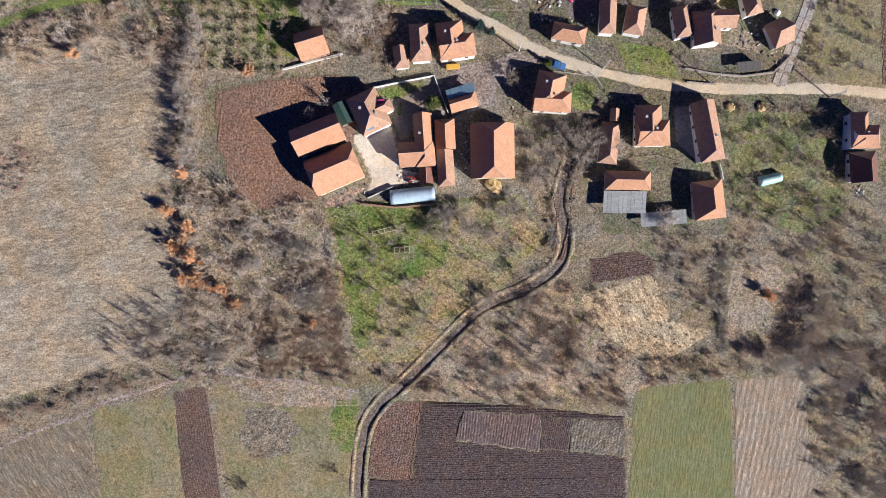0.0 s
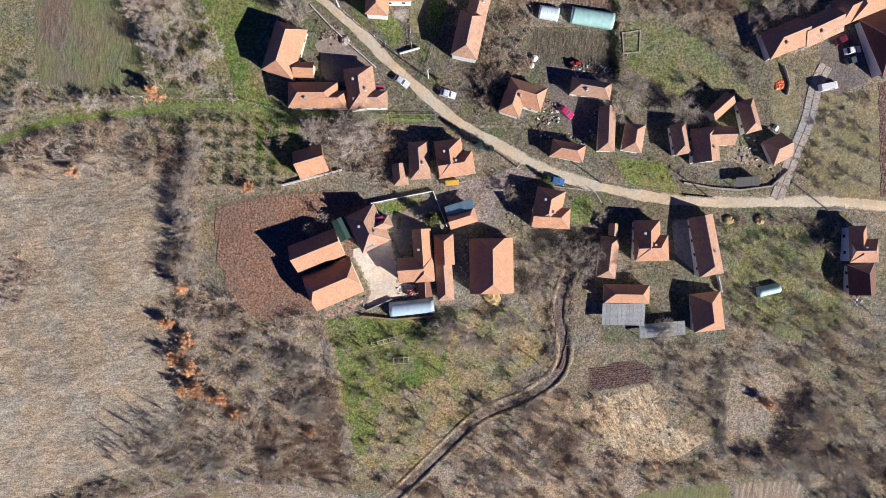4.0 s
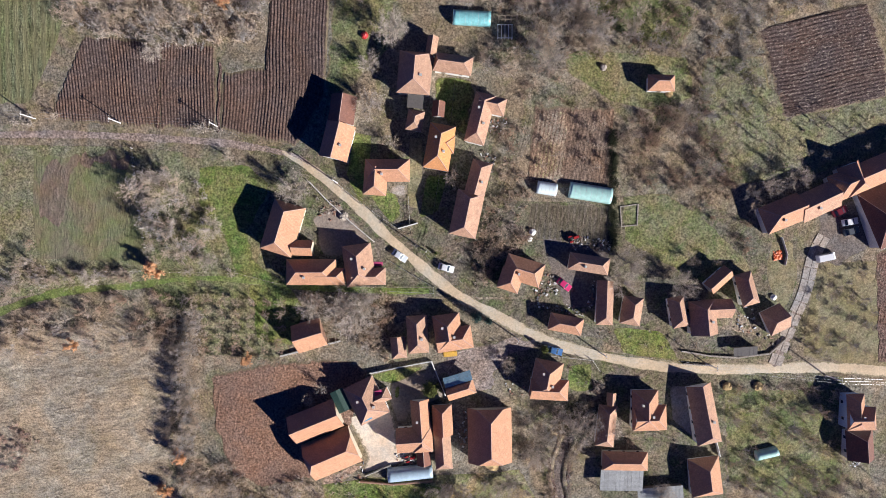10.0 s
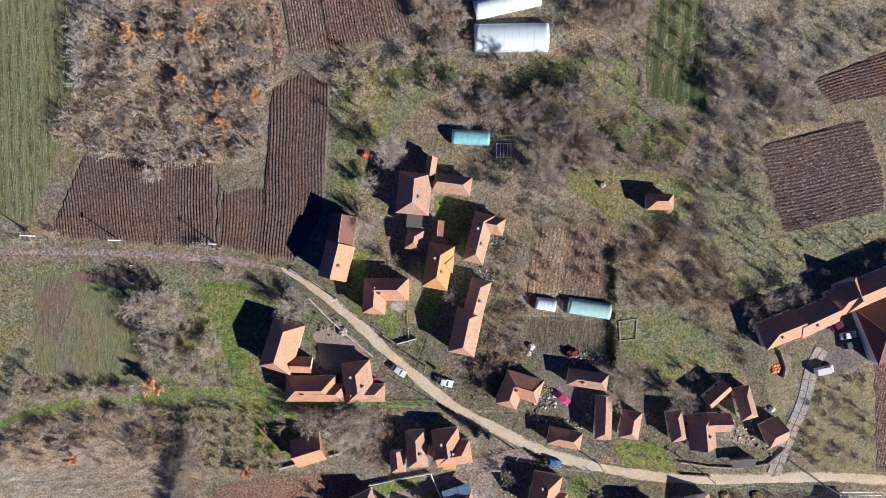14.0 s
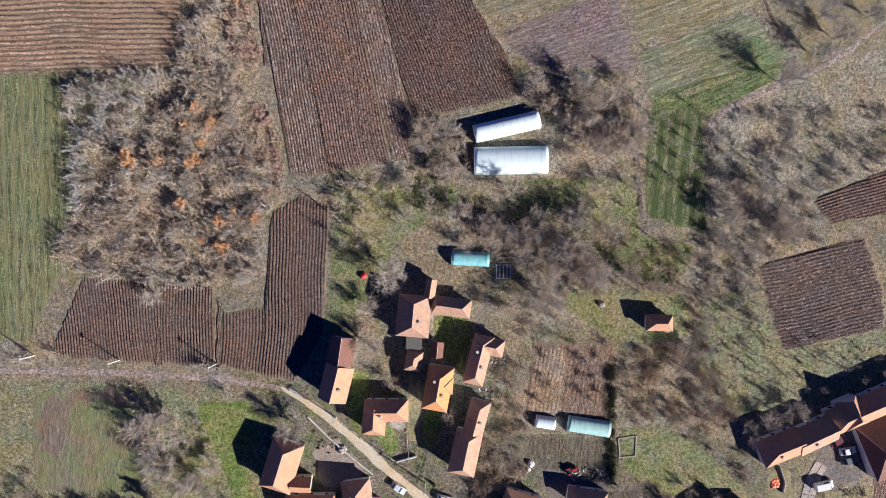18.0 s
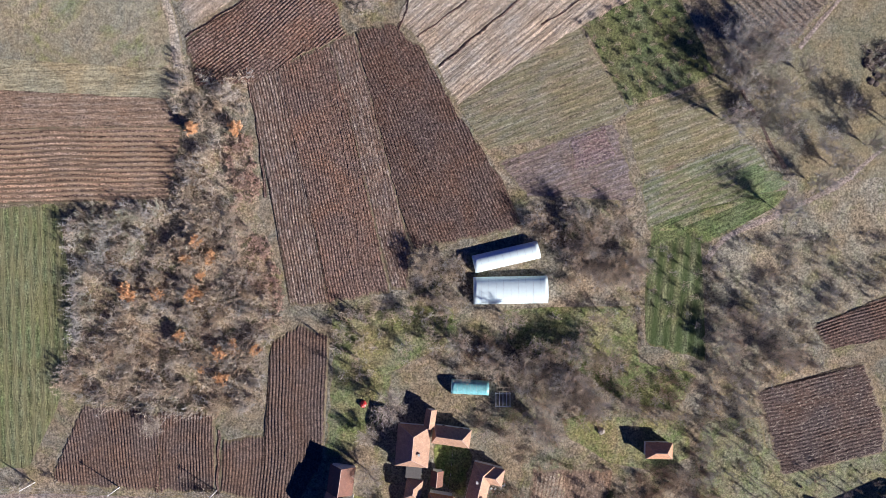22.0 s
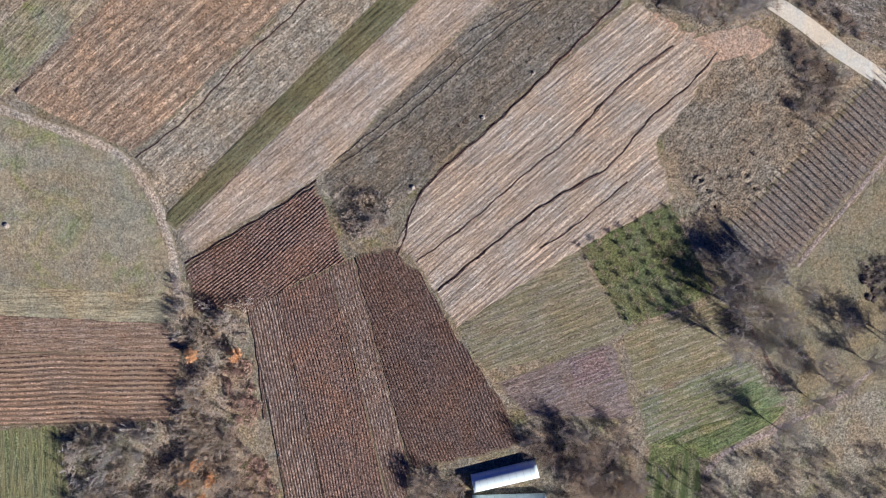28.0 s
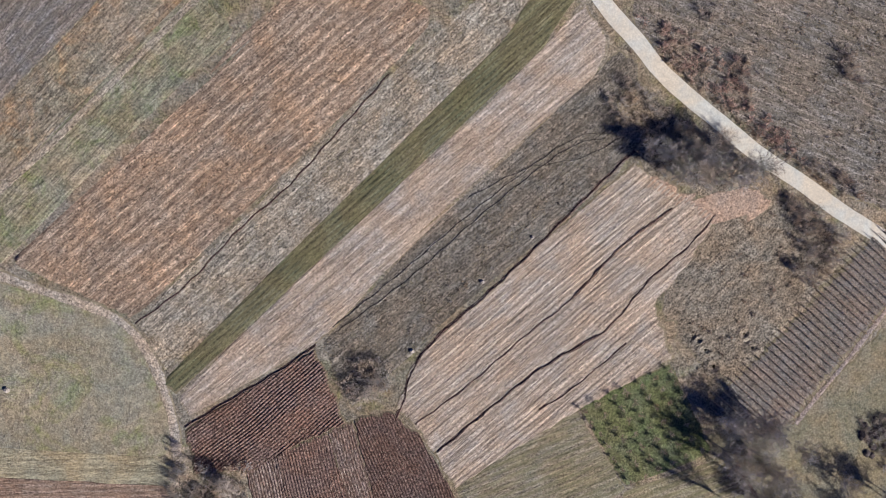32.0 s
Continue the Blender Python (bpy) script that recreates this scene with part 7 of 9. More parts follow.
scatter([(79.5, 13.7), (122.0, 13.8), (132.8, -34.0), (107.3, -33.6), (100.3, -3.6), (80.7, -0.3)], 19, ["mid", "thin"], (0.6, 1.0), 4, 3, "bare trees of the eastern wood", loose=True)
scatter([(106.1, -37.1), (134.7, -34.9), (142.8, -75.4), (115.5, -74.6)], 20, ["tall", "thin"], (0.65, 0.9), 5, 3.4, "bare trees at the field corner", loose=True)
scatter([(94.5, -10.0), (106.7, -10.1), (110.2, -30.2), (86.9, -30.0)], 10, ["mid", "broad"], (0.7, 0.9), 6, 2.4, "bare trees in the reed hollow", loose=True)
scatter([(76.3, 37.9), (105.6, 38.0), (110.4, 7.3), (80.2, 7.3)], 20, ["fruit", "thin", "mid"], (0.7, 1.0), 7, 3.2, "bare garden trees")
scatter([(-119.7, 61.9), (-68.4, 62.7), (-69.1, 49.5), (-121.2, 45.7)], 20, ["mid", "thin", "fruit"], (0.6, 0.9), 8, 3, "bare trees on the slope", loose=True)
scatter([(-117.5, 89.2), (-105.2, 89.2), (-102.9, 70.7), (-119.3, 66.3)], 8, ["mid", "fruit"], (0.7, 1.0), 9, 3.2, "bare trees by the paddock")
scatter([(-75.1, 87.0), (-55.8, 85.6), (-49.2, 69.2), (-73.9, 67.8)], 7, ["fruit", "mid"], (0.7, 1.0), 10, 3.2, "bare trees behind the barn")
scatter([(45.5, 109.1), (65.6, 110.6), (81.4, 86.8), (80.9, 69.4), (60.0, 69.4)], 9, ["mid", "thin"], (0.6, 0.95), 11, 3, "bare trees above the yards", loose=True)
scatter([(66.0, 121.7), (81.2, 122.0), (86.2, 108.1), (113.8, 114.1), (114.6, 99.9), (89.9, 94.0), (69.4, 91.0)], 40, ["thin"], (0.6, 0.9), 12, 2.6, "slender trees of the upper orchard")
scatter([(12.9, 85.1), (21.5, 89.3), (21.7, 76.5), (13.1, 69.3), (8.0, 66.4)], 12, ["mid", "thin"], (0.6, 0.9), 13, 2.4, "bare trees between the gardens")
scatter([(98.2, 69.5), (114.2, 69.5), (116.3, 45.4), (96.2, 45.5)], 26, ["fruit"], (0.6, 0.9), 14, 2.4, "bare trees of the fallow plot", loose=True)
scatter([(-87.5, 174.2), (-63.6, 175.5), (-60.5, 188.8), (-47.0, 190.2), (-39.6, 155.2), (-44.4, 128.9), (-66.8, 127.5), (-87.7, 128.9)], 46, ["mid", "thin"], (0.5, 0.85), 15, 3.2, "saplings of the thicket", loose=True)
scatter([(-25.9, 149.8), (-8.0, 151.2), (3.1, 144.2), (0.3, 134.5), (-12.2, 135.9), (-24.8, 133.1)], 16, ["mid", "thin"], (0.6, 0.9), 16, 3, "bare trees above the farmhouse", loose=True)
scatter([(21.7, 175.8), (47.4, 176.0), (49.2, 156.8), (29.5, 156.7)], 14, ["broad", "mid"], (0.8, 1.1), 17, 3.4, "bare trees beside the polytunnels", loose=True)
scatter([(-5.2, 162.8), (6.6, 163.5), (6.6, 152.5), (-3.8, 151.2)], 9, ["mid", "broad"], (0.6, 0.85), 18, 3, "bare trees beside the polytunnels", loose=True)
scatter([(14.2, 149.8), (49.3, 152.6), (49.6, 137.2), (65.4, 133.0), (67.2, 124.4), (38.5, 124.5), (29.8, 135.8)], 26, ["thin", "mid", "tall"], (0.6, 0.9), 19, 3.0, "bare trees of the upper garden", loose=True)
scatter([(0.3, 144.2), (25.5, 142.9), (28.5, 127.4), (13.1, 113.1), (8.8, 124.6)], 12, ["mid", "broad"], (0.6, 0.9), 20, 3.6, "bare trees behind the gardens", loose=True)
scatter([(25.7, 124.5), (65.7, 124.4), (67.8, 105.5), (50.2, 112.9), (31.4, 124.5)], 14, ["mid", "thin"], (0.6, 0.9), 21, 3.2, "bare trees round the clearing", loose=True)
scatter([(51.1, 165.1), (64.4, 170.7), (66.0, 138.6), (52.3, 141.5)], 14, ["thin"], (0.7, 1.0), 22, 2.6, "trees in green rows")
scatter([(71.8, 150.2), (87.7, 150.4), (88.2, 137.9), (79.0, 132.3), (70.2, 133.6), (68.6, 137.7)], 15, ["mid", "broad", "tall"], (0.6, 0.9), 23, 3.4, "bare trees on the eastern slope", loose=True)
scatter([(20.4, 141.4), (39.5, 131.9), (52.4, 128.5), (59.8, 122.3), (49.8, 120.8), (31.2, 122.9), (21.3, 116.5)], 11, ["tall", "broad"], (0.6, 0.85), 67, 3.2, "grey leafless trees round the clearing", loose=True)
scatter([(86.0, 269.2), (91.8, 268.6), (100.7, 259.1), (97.9, 252.2), (90.7, 249.3)], 9, ["mid"], (0.6, 0.9), 27, 3, "leafless bushes below the white road")
scatter([(-107.4, 110.8), (-91.9, 106.6), (-56.5, 104.5), (-31.2, 98.1), (-49.7, 96.7), (-96.5, 102.4)], 22, ["mid", "fruit"], (0.6, 0.85), 28, 3, "bare roadside trees", gap=1.2)
scatter([(22.0, 31.7), (40.1, 33.3), (42.0, 22.8), (33.0, 18.2), (24.0, 13.6)], 18, ["mid", "broad"], (0.6, 0.85), 29, 2.8, "bare trees beside the ditch")
scatter([(-6.6, 14.4), (20.8, 13.8), (17.9, 3.1), (-2.0, 1.5)], 12, ["mid", "broad"], (0.6, 0.85), 30, 2.8, "bare trees below the barn")
for row in range(6):
    for col in range(6):
        a, b, c = (-59.7, 61.3), (-40.8, 60.5), (-61.2, 45.8)
        x = a[0] + (b[0] - a[0]) * col / 5 + (c[0] - a[0]) * row / 5
        y = a[1] + (b[1] - a[1]) * col / 5 + (c[1] - a[1]) * row / 5
        plant("fruit", x + random.uniform(-0.4, 0.4), y + random.uniform(-0.4, 0.4), random.uniform(0.75, 1.0), group="fruit trees in rows")
for row in range(7):
    for col in range(7):
        a, b, c = (35.5, 219.2), (56.2, 228.5), (46.9, 201.3)
        x = a[0] + (b[0] - a[0]) * col / 6 + (c[0] - a[0]) * row / 6
        y = a[1] + (b[1] - a[1]) * col / 6 + (c[1] - a[1]) * row / 6
        plant("fruit", x + random.uniform(-0.3, 0.3), y + random.uniform(-0.3, 0.3), random.uniform(0.48, 0.6), group="plum trees in rows")
for kind, size, spots in (
        ("broad", 1.5, (-12.1, 127.4)), ("broad", 1.0, (-17.6, 120.0)), ("broad", 1.2, (-17.1, 109.6)), ("broad", 1.35, (-36.4, 89.5)), ("mid", 1.1, (-12.3, 100.6)),
        ("broad", 1.3, (-32.7, 59.9)), ("broad", 1.7, (-23.1, 58.1)), ("broad", 1.45, (-18.5, 60.3)), ("mid", 1.1, (-25.7, 54.9)), ("mid", 1.0, (-17.2, 53.5)),
        ("broad", 1.4, (61.9, 65.2)), ("broad", 1.3, (48.0, 70.9)), ("broad", 1.1, (46.3, 65.6)), ("mid", 1.1, (17.6, 44.6)), ("broad", 1.0, (44.5, 27.2)),
        ("broad", 1.0, (31.8, 29.3)), ("broad", 1.1, (1.1, 9.2)), ("broad", 1.1, (7.0, 6.2)), ("broad", 1.0, (-57.4, 79.5)), ("broad", 0.9, (-58.4, 71.2)),
        ("broad", 0.9, (-89.0, 67.0)), ("broad", 1.0, (84.1, 90.4)), ("broad", 1.0, (90.4, 92.5)), ("mid", 1.0, (80.0, 85.5)), ("mid", 0.9, (102.0, 31.0)),
        ("broad", 1.2, (59.7, 8.5)), ("mid", 1.0, (2.8, 92.0)), ("mid", 0.9, (41.0, 38.8)), ("broad", 1.0, (-69.9, 122.4)), ("mid", 1.0, (-47.9, 127.2)),
        ("mid", 0.9, (-19.1, 49.1)), ("mid", 0.9, (-30.8, 38.5)), ("mid", 0.8, (-34.5, 34.9)), ("broad", 1.0, (-49.0, 202.2)), ("mid", 0.9, (-14.8, 224.5))):
    plant(kind, *spots, size)
for x, y in [*[(-68.1, 19.8), (-74.3, 10.4), (-72.8, 9.7), (-67.5, 5.9), (-69.2, 2.8), (-72.1, 0.4), (-67.2, -2.2), (-65.5, -3.8), (-70.5, -8.2), (-66.8, -7.4), (-68.0, -9.8), (-60.1, -11.0), (-59.1, -12.9), (-56.1, -14.9), (-65.4, -9.4), (-63.1, -10.7), (-35.7, -20.7)],
             *[(-58.2, 167.5), (-54.5, 164.1), (-55.2, 163.0), (-60.6, 163.4), (-57.3, 159.3), (-59.1, 155.9), (-58.0, 154.6), (-59.7, 154.6), (-74.6, 155.9), (-49.8, 142.6), (-49.6, 140.8), (-52.8, 134.5), (-53.1, 140.8), (-58.1, 136.2), (-67.8, 154.6), (-62.6, 144.9), (-74.0, 154.6), (-44.7, 141.2), (-47.6, 194.1), (-58.3, 194.7)],
             *[(-94.6, 49.5), (-50.1, 45.8)], *[(90.3, -12.4), (91.7, -13.6)], *[(-48.0, 193.3), (-58.1, 193.8)]]:
    plant("oak", x, y, random.uniform(0.6, 1.05))
for x, y in [(35.4, 106.4), (38.3, 104.4), (40.9, 106.2), (37.0, 101.6), (40.2, 100.3), (41.7, 96.8), (36.3, 97.4), (39.3, 95.1), (27.6, 106.3), (26.2, 101.5), (29.2, 98.1), (25.6, 95.3)]:
    plant("fruit", x, y, random.uniform(0.75, 1.0), group="young fruit trees in the kitchen garden")
plant("oak", -72.4, 69.0, 1.45)
plant("mid", *(-55.1, -71.8), 1.2)
plant("mid", *(-29.4, -66.5), 1.0)
plant("thuja", *(-2.5, 37.7), 1.15)
plant("thuja", *(27.2, 48.2), 0.55)
plant("spruce", *(9.3, 56.9), 0.75)
plant("spruce", *(12.4, 55.8), 0.7)
plant("thuja", *(-1.2, 73.3), 0.5)
scatter([(-73.7, 96.0), (-65.4, 95.3), (-61.6, 85.2), (-59.9, 73.6), (-66.6, 70.6), (-73.4, 79.4), (-75.1, 88.1)], 9, ["tall"], (0.6, 0.8), 60, 4.0, "leafless trees behind the barn", loose=True)


rng = random.Random(61)
for x, y in [(73.1, 204.4), (82.4, 202.8), (72.8, 215.6), (79.2, 216.2), (77.5, 195.8), (80.2, 205.2), (88.8, 208.8), (111.3, 196.1), (93.8, 191.1), (79.6, 198.6), (77.4, 213.4), (70.7, 217.0), (85.3, 200.6), (100.6, 200.3), (84.0, 193.6), (75.8, 209.3), (81.5, 212.0), (69.4, 209.4), (71.0, 196.1), (97.8, 185.8), (106.2, 191.3), (111.1, 197.8), (92.9, 181.4), (83.5, 175.1)]:
    plant("tall", x, y, rng.uniform(0.75, 1.05), rng, "tall spreading leafless tree with a long shadow", "tall trees beside the orchard")
for x, y, size in ((62.6, 279.9, 0.9), (59.0, 281.9, 0.85), (64.0, 274.6, 0.9), (54.9, 277.1, 0.8), (73.2, 276.7, 0.8), (66.7, 283.3, 0.7), (50.7, 281.7, 0.7), (76.7, 277.0, 0.95), (70.4, 275.3, 1.05), (64.7, 276.3, 1.1), (60.8, 278.6, 1.0), (57.8, 275.2, 0.85), (54.9, 280.5, 0.8), (67.5, 280.0, 0.8)):
    plant("tall", x, y, size, rng, "large leafless roadside tree with a broad crown", "dark trees beside the white road")


# ---- field marks ----
def drain(pts, width=0.40, deep=0.17, mat=M_DARKBROWN):
    """A plough-cut drain: two thrown-up banks and a dark bed."""
    line = smooth_line(pts, 0.9)
    n = len(line)
    rng = random.Random(int(abs(pts[0][0] * 10)))
    verts = []
    prof = ((-1.0, -0.2), (-0.6, 1.0), (-0.3, 0.9), (0.05, 0.05), (0.45, 0.1), (0.9, -0.3))
    for i, (x, y) in enumerate(line):
        a, b = line[max(0, i - 1)], line[min(n - 1, i + 1)]
        d = Vector((b[0] - a[0], b[1] - a[1])).normalized()
        for o, h in prof:
            o = o * width * rng.uniform(0.6, 1.4) + 0.15 * math.sin(i * 0.8)
            X, Y = x - d.y * o, y + d.x * o
            verts.append((X, Y, hz(X, Y) + 0.07 + h * deep * rng.uniform(0.6, 1.2)))
    faces = [(i * 6 + k, i * 6 + 6 + k, i * 6 + 7 + k, i * 6 + k + 1) for i in range(n - 1) for k in range(5)]
    me = mesh_of("drain", verts, faces, mat)
    set_rim(me, [1.0] * len(verts))
    tagged(new("drain", me), "plough-cut drain, bank or wheel-track line across the strips", "drain", kind="structure")


for pts in ([(-10.0, 216.8), (-8.3, 220.9), (-5.2, 230.3), (1.4, 238.2), (10.2, 245.7), (21.0, 255.8), (34.4, 269.2), (47.2, 281.5)], [(-5.2, 216.1), (7.6, 225.6), (22.4, 238.4), (31.9, 245.8), (44.1, 258.6), (56.4, 267.8)],
            [(0.1, 209.2), (13.0, 220.1), (25.2, 229.6), (40.2, 238.3), (51.1, 250.5), (60.7, 258.7), (67.3, 266.2)], [(24.6, 219.3), (32.1, 224.1), (45.7, 235.3)]):
    drain(pts, 0.40, 0.15)
drain([(0.1, 209.2), (13.0, 220.1), (25.2, 229.6), (40.2, 238.3)], 0.55, 0.2)
drain([(31.9, 245.8), (44.1, 258.6), (56.4, 267.8)], 0.5, 0.2)
drain([(-70.5, 240.4), (-58.4, 249.6), (-45.0, 263.3), (-34.4, 272.4), (-22.5, 285.3), (-10.8, 298.2)], 0.2, 0.08)
for pts in ([(-59.7, 215.7), (-50.0, 221.7), (-36.5, 229.7), (-28.5, 235.5)], [(-57.6, 210.2), (-47.4, 217.7), (-36.6, 222.3)],
            [(-45.5, 206.1), (-43.2, 195.0), (-41.6, 178.0)], [(-38.5, 208.8), (-36.4, 197.8), (-31.4, 177.9)], [(-26.8, 212.8), (-23.6, 200.5), (-18.4, 178.1)], [(-18.0, 216.2), (-10.0, 200.4), (-2.0, 180.8)], [(-32.5, 211.6), (-29.2, 196.0), (-24.4, 179.8), (-19.6, 153.9)], [(-15.2, 217.9), (-10.2, 202.0), (-2.1, 183.9), (5.0, 168.1)], [(-28.9, 213.2), (-23.1, 193.3), (-17.4, 154.3)]):
    drain(pts, 0.35, 0.16)
# The first line, beside the soil plot, stands in for a shadowed bank.
for pts in ([(-6.2, -43.8), (-8.0, -57.3), (-9.9, -69.2)], [(-21.3, -67.7), (-9.7, -69.4)], [(3.2, -56.0), (19.3, -58.5), (36.8, -60.1), (54.3, -62.5)], [(-69.3, 125.0), (-70.6, 104.5)], [(-54.6, 120.6), (-55.7, 103.5)]):
    drain(pts, 0.35, 0.16)
# Faint wheel tracks in the fallow, built as shallow drains.
for pts in ([(-24.4, 239.5), (-7.0, 253.5), (10.3, 268.1), (30.3, 282.8), (40.4, 285.8)], [(-23.1, 238.6), (-5.0, 252.2), (11.6, 266.8), (30.3, 281.2), (39.7, 284.2)], [(7.6, 270.0), (20.9, 276.7), (34.4, 279.5), (43.8, 284.3)]):
    drain(pts, 0.16, 0.09, M_GREY)
drain([(34.7, 22.7), (34.4, 13.6), (34.1, 4.2), (32.2, -3.0)], 0.7, 0.25)
drain([(29.2, 18.2), (31.1, 7.4), (30.2, -0.5)], 0.4, 0.2)
# Low brambles added to stand in for a dark line of hedge shadow.
thicket("hedge", [[(-21.2, 13.0), (-20.5, 13.0), (-17.9, -12.9), (-15.9, -26.0), (-16.4, -26.0), (-18.6, -12.9)]], 1.6, M_TWIG_GREY, "thin hedge line in place of a dark shadow line across the lawn", 61, BRAMBLES, (0.25, 0.5), category="weeds")
thicket("hedge", [[(48.3, 156.8), (49.4, 156.8), (51.2, 140.0), (50.1, 139.8)]], 2.0, M_TWIG_GREY, "narrow clipped hedge along the grass rows", 42, BRAMBLES, (0.4, 0.7), category="hedge")
thicket("track_brambles", [[(32.7, 28.8), (36.0, 28.8), (36.0, 4.2), (32.3, -5.3), (24.6, -9.3), (22.9, -6.8), (30.6, -2.1), (33.9, 5.8)], [(28.2, 16.6), (30.8, 15.1), (31.3, 1.1), (28.2, -0.5)]], 0.6, M_TWIG, "brambles along the sunken track", 31, BRAMBLES)


def bank(pts, off, width, tall, mat, label):
    """A low earth bank that runs beside a track."""
    line = smooth_line(pts, 1.0)
    n, verts, rim = len(line), [], []
    rng = random.Random(int(width * 100))
    for i, (x, y) in enumerate(line):
        a, b = line[max(0, i - 1)], line[min(n - 1, i + 1)]
        d = Vector((b[0] - a[0], b[1] - a[1])).normalized()
        lump = 0.7 + 0.3 * math.sin(i * 0.53) * math.sin(i * 0.19 + 1) + rng.uniform(-0.15, 0.15)
        for k, (o, h) in enumerate(((-0.5, -0.1), (-0.28, 0.7), (-0.05, 1.0), (0.22, 0.75), (0.5, -0.1))):
            o = o * width + off + rng.uniform(-0.12, 0.12)
            X, Y = x - d.y * o, y + d.x * o
            verts.append((X, Y, hz(X, Y) + 0.02 + h * tall * max(0.15, lump)))
            rim.append((0, 0.7, 1, 0.7, 0)[k])
    faces = [(i * 5 + k, i * 5 + 5 + k, i * 5 + 6 + k, i * 5 + k + 1) for i in range(n - 1) for k in range(4)]
    me = mesh_of("earth_bank", verts, faces, mat, True)
    set_rim(me, rim)
    tagged(new("earth_bank", me), label, "bank", kind="structure")


SUNKEN = [(34.2, 24.3), (31.5, 13.8), (33.4, 3.1), (31.3, -4.7), (22.9, -11.0), (10.5, -16.6), (1.1, -25.6), (-10.1, -37.2), (-19.0, -45.7), (-23.3, -56.2), (-25.7, -80.2)]
bank(SUNKEN, 1.8, 1.7, 0.7, M_GROUND, "grassy bank on the sunny side of the sunken track")
bank(SUNKEN, -1.9, 1.4, 0.3, M_TAN, "low grassy bank on the shaded side of the sunken track")


def vine_rows():
    """Trained vines along wires, as one mesh."""
    rng = random.Random(8)
    poly = VINEYARD
    c, s = math.cos(radians(-41)), math.sin(radians(-41))
    q = np.array([(x * c + y * s, -x * s + y * c) for x, y in poly])
    verts, faces = [], []
    v = q[:, 1].min()
    while v < q[:, 1].max():
        u = q[:, 0].min()
        while u < q[:, 0].max():
            x, y = u * c - v * s, u * s + v * c
            if bool(inside(poly, x, y)):
                p = Vector((x, y, hz(x, y)))
                blade(verts, faces, p, Vector((rng.uniform(-0.1, 0.1), rng.uniform(-0.1, 0.1), 1)).normalized(), 1.4, 0.12, rng)
                for k in range(13):
                    d = (Vector((c, s, 0)) * rng.choice((-1, 1)) + rand_dir(rng) * 0.6).normalized()
                    blade(verts, faces, p + Vector((0, 0, rng.uniform(0.6, 1.3))), d, rng.uniform(0.4, 0.8), 0.075, rng)
            u += 0.8
        v += 1.7
    tagged(new("vines", mesh_of("vines", verts, faces, M_TWIG_BROWN)), "pruned leafless vines in long rows", "vines", kind="stuff")


vine_rows()


def hollow(x, y, r, tall):
    """A dug pit: a ring of thrown-up earth round a dark bed."""
    rng = random.Random(int(x * 10))
    verts, rim, n = [], [], 18
    for o, h in ((0.25, 0.02), (0.6, 0.12), (0.85, 0.9), (1.05, 1.0), (1.35, 0.4), (1.8, -0.1)):
        for i in range(n):
            w = 2 * math.pi * i / n
            q = r * o * (1 + 0.12 * math.sin(2 * w + x) + rng.uniform(-0.06, 0.06))
            X, Y = x + math.cos(w) * q, y + math.sin(w) * q * 0.85
            verts.append((X, Y, hz(X, Y) + 0.06 + h * tall * rng.uniform(0.75, 1.15)))
            rim.append(1.0)
    faces = [(k * n + i, k * n + (i + 1) % n, k * n + n + (i + 1) % n, k * n + n + i) for k in range(5) for i in range(n)]
    faces.append(tuple(range(n)))
    me = mesh_of("pit", verts, [f[::-1] for f in faces], M_ROUGH, True)
    set_rim(me, rim)
    tagged(new("pit", me), "shallow dug pit with an earth rim", "pit", kind="structure")


for x, y, r in ((67.5, 229.3, 1.7), (65.4, 233.4, 1.4), (75.0, 237.2, 1.4), (77.2, 233.8, 1.5), (63.6, 235.8, 1.1) ):
    hollow(x, y, r, 0.28)
thicket("scrub", [[(104.6, 215.5), (112.0, 217.8), (116.6, 211.4), (112.3, 202.9), (107.8, 206.6)]], 0.55, M_TWIG_GREY, "dark bramble clump on the slope", 62, BRAMBLES, (0.8, 1.5))


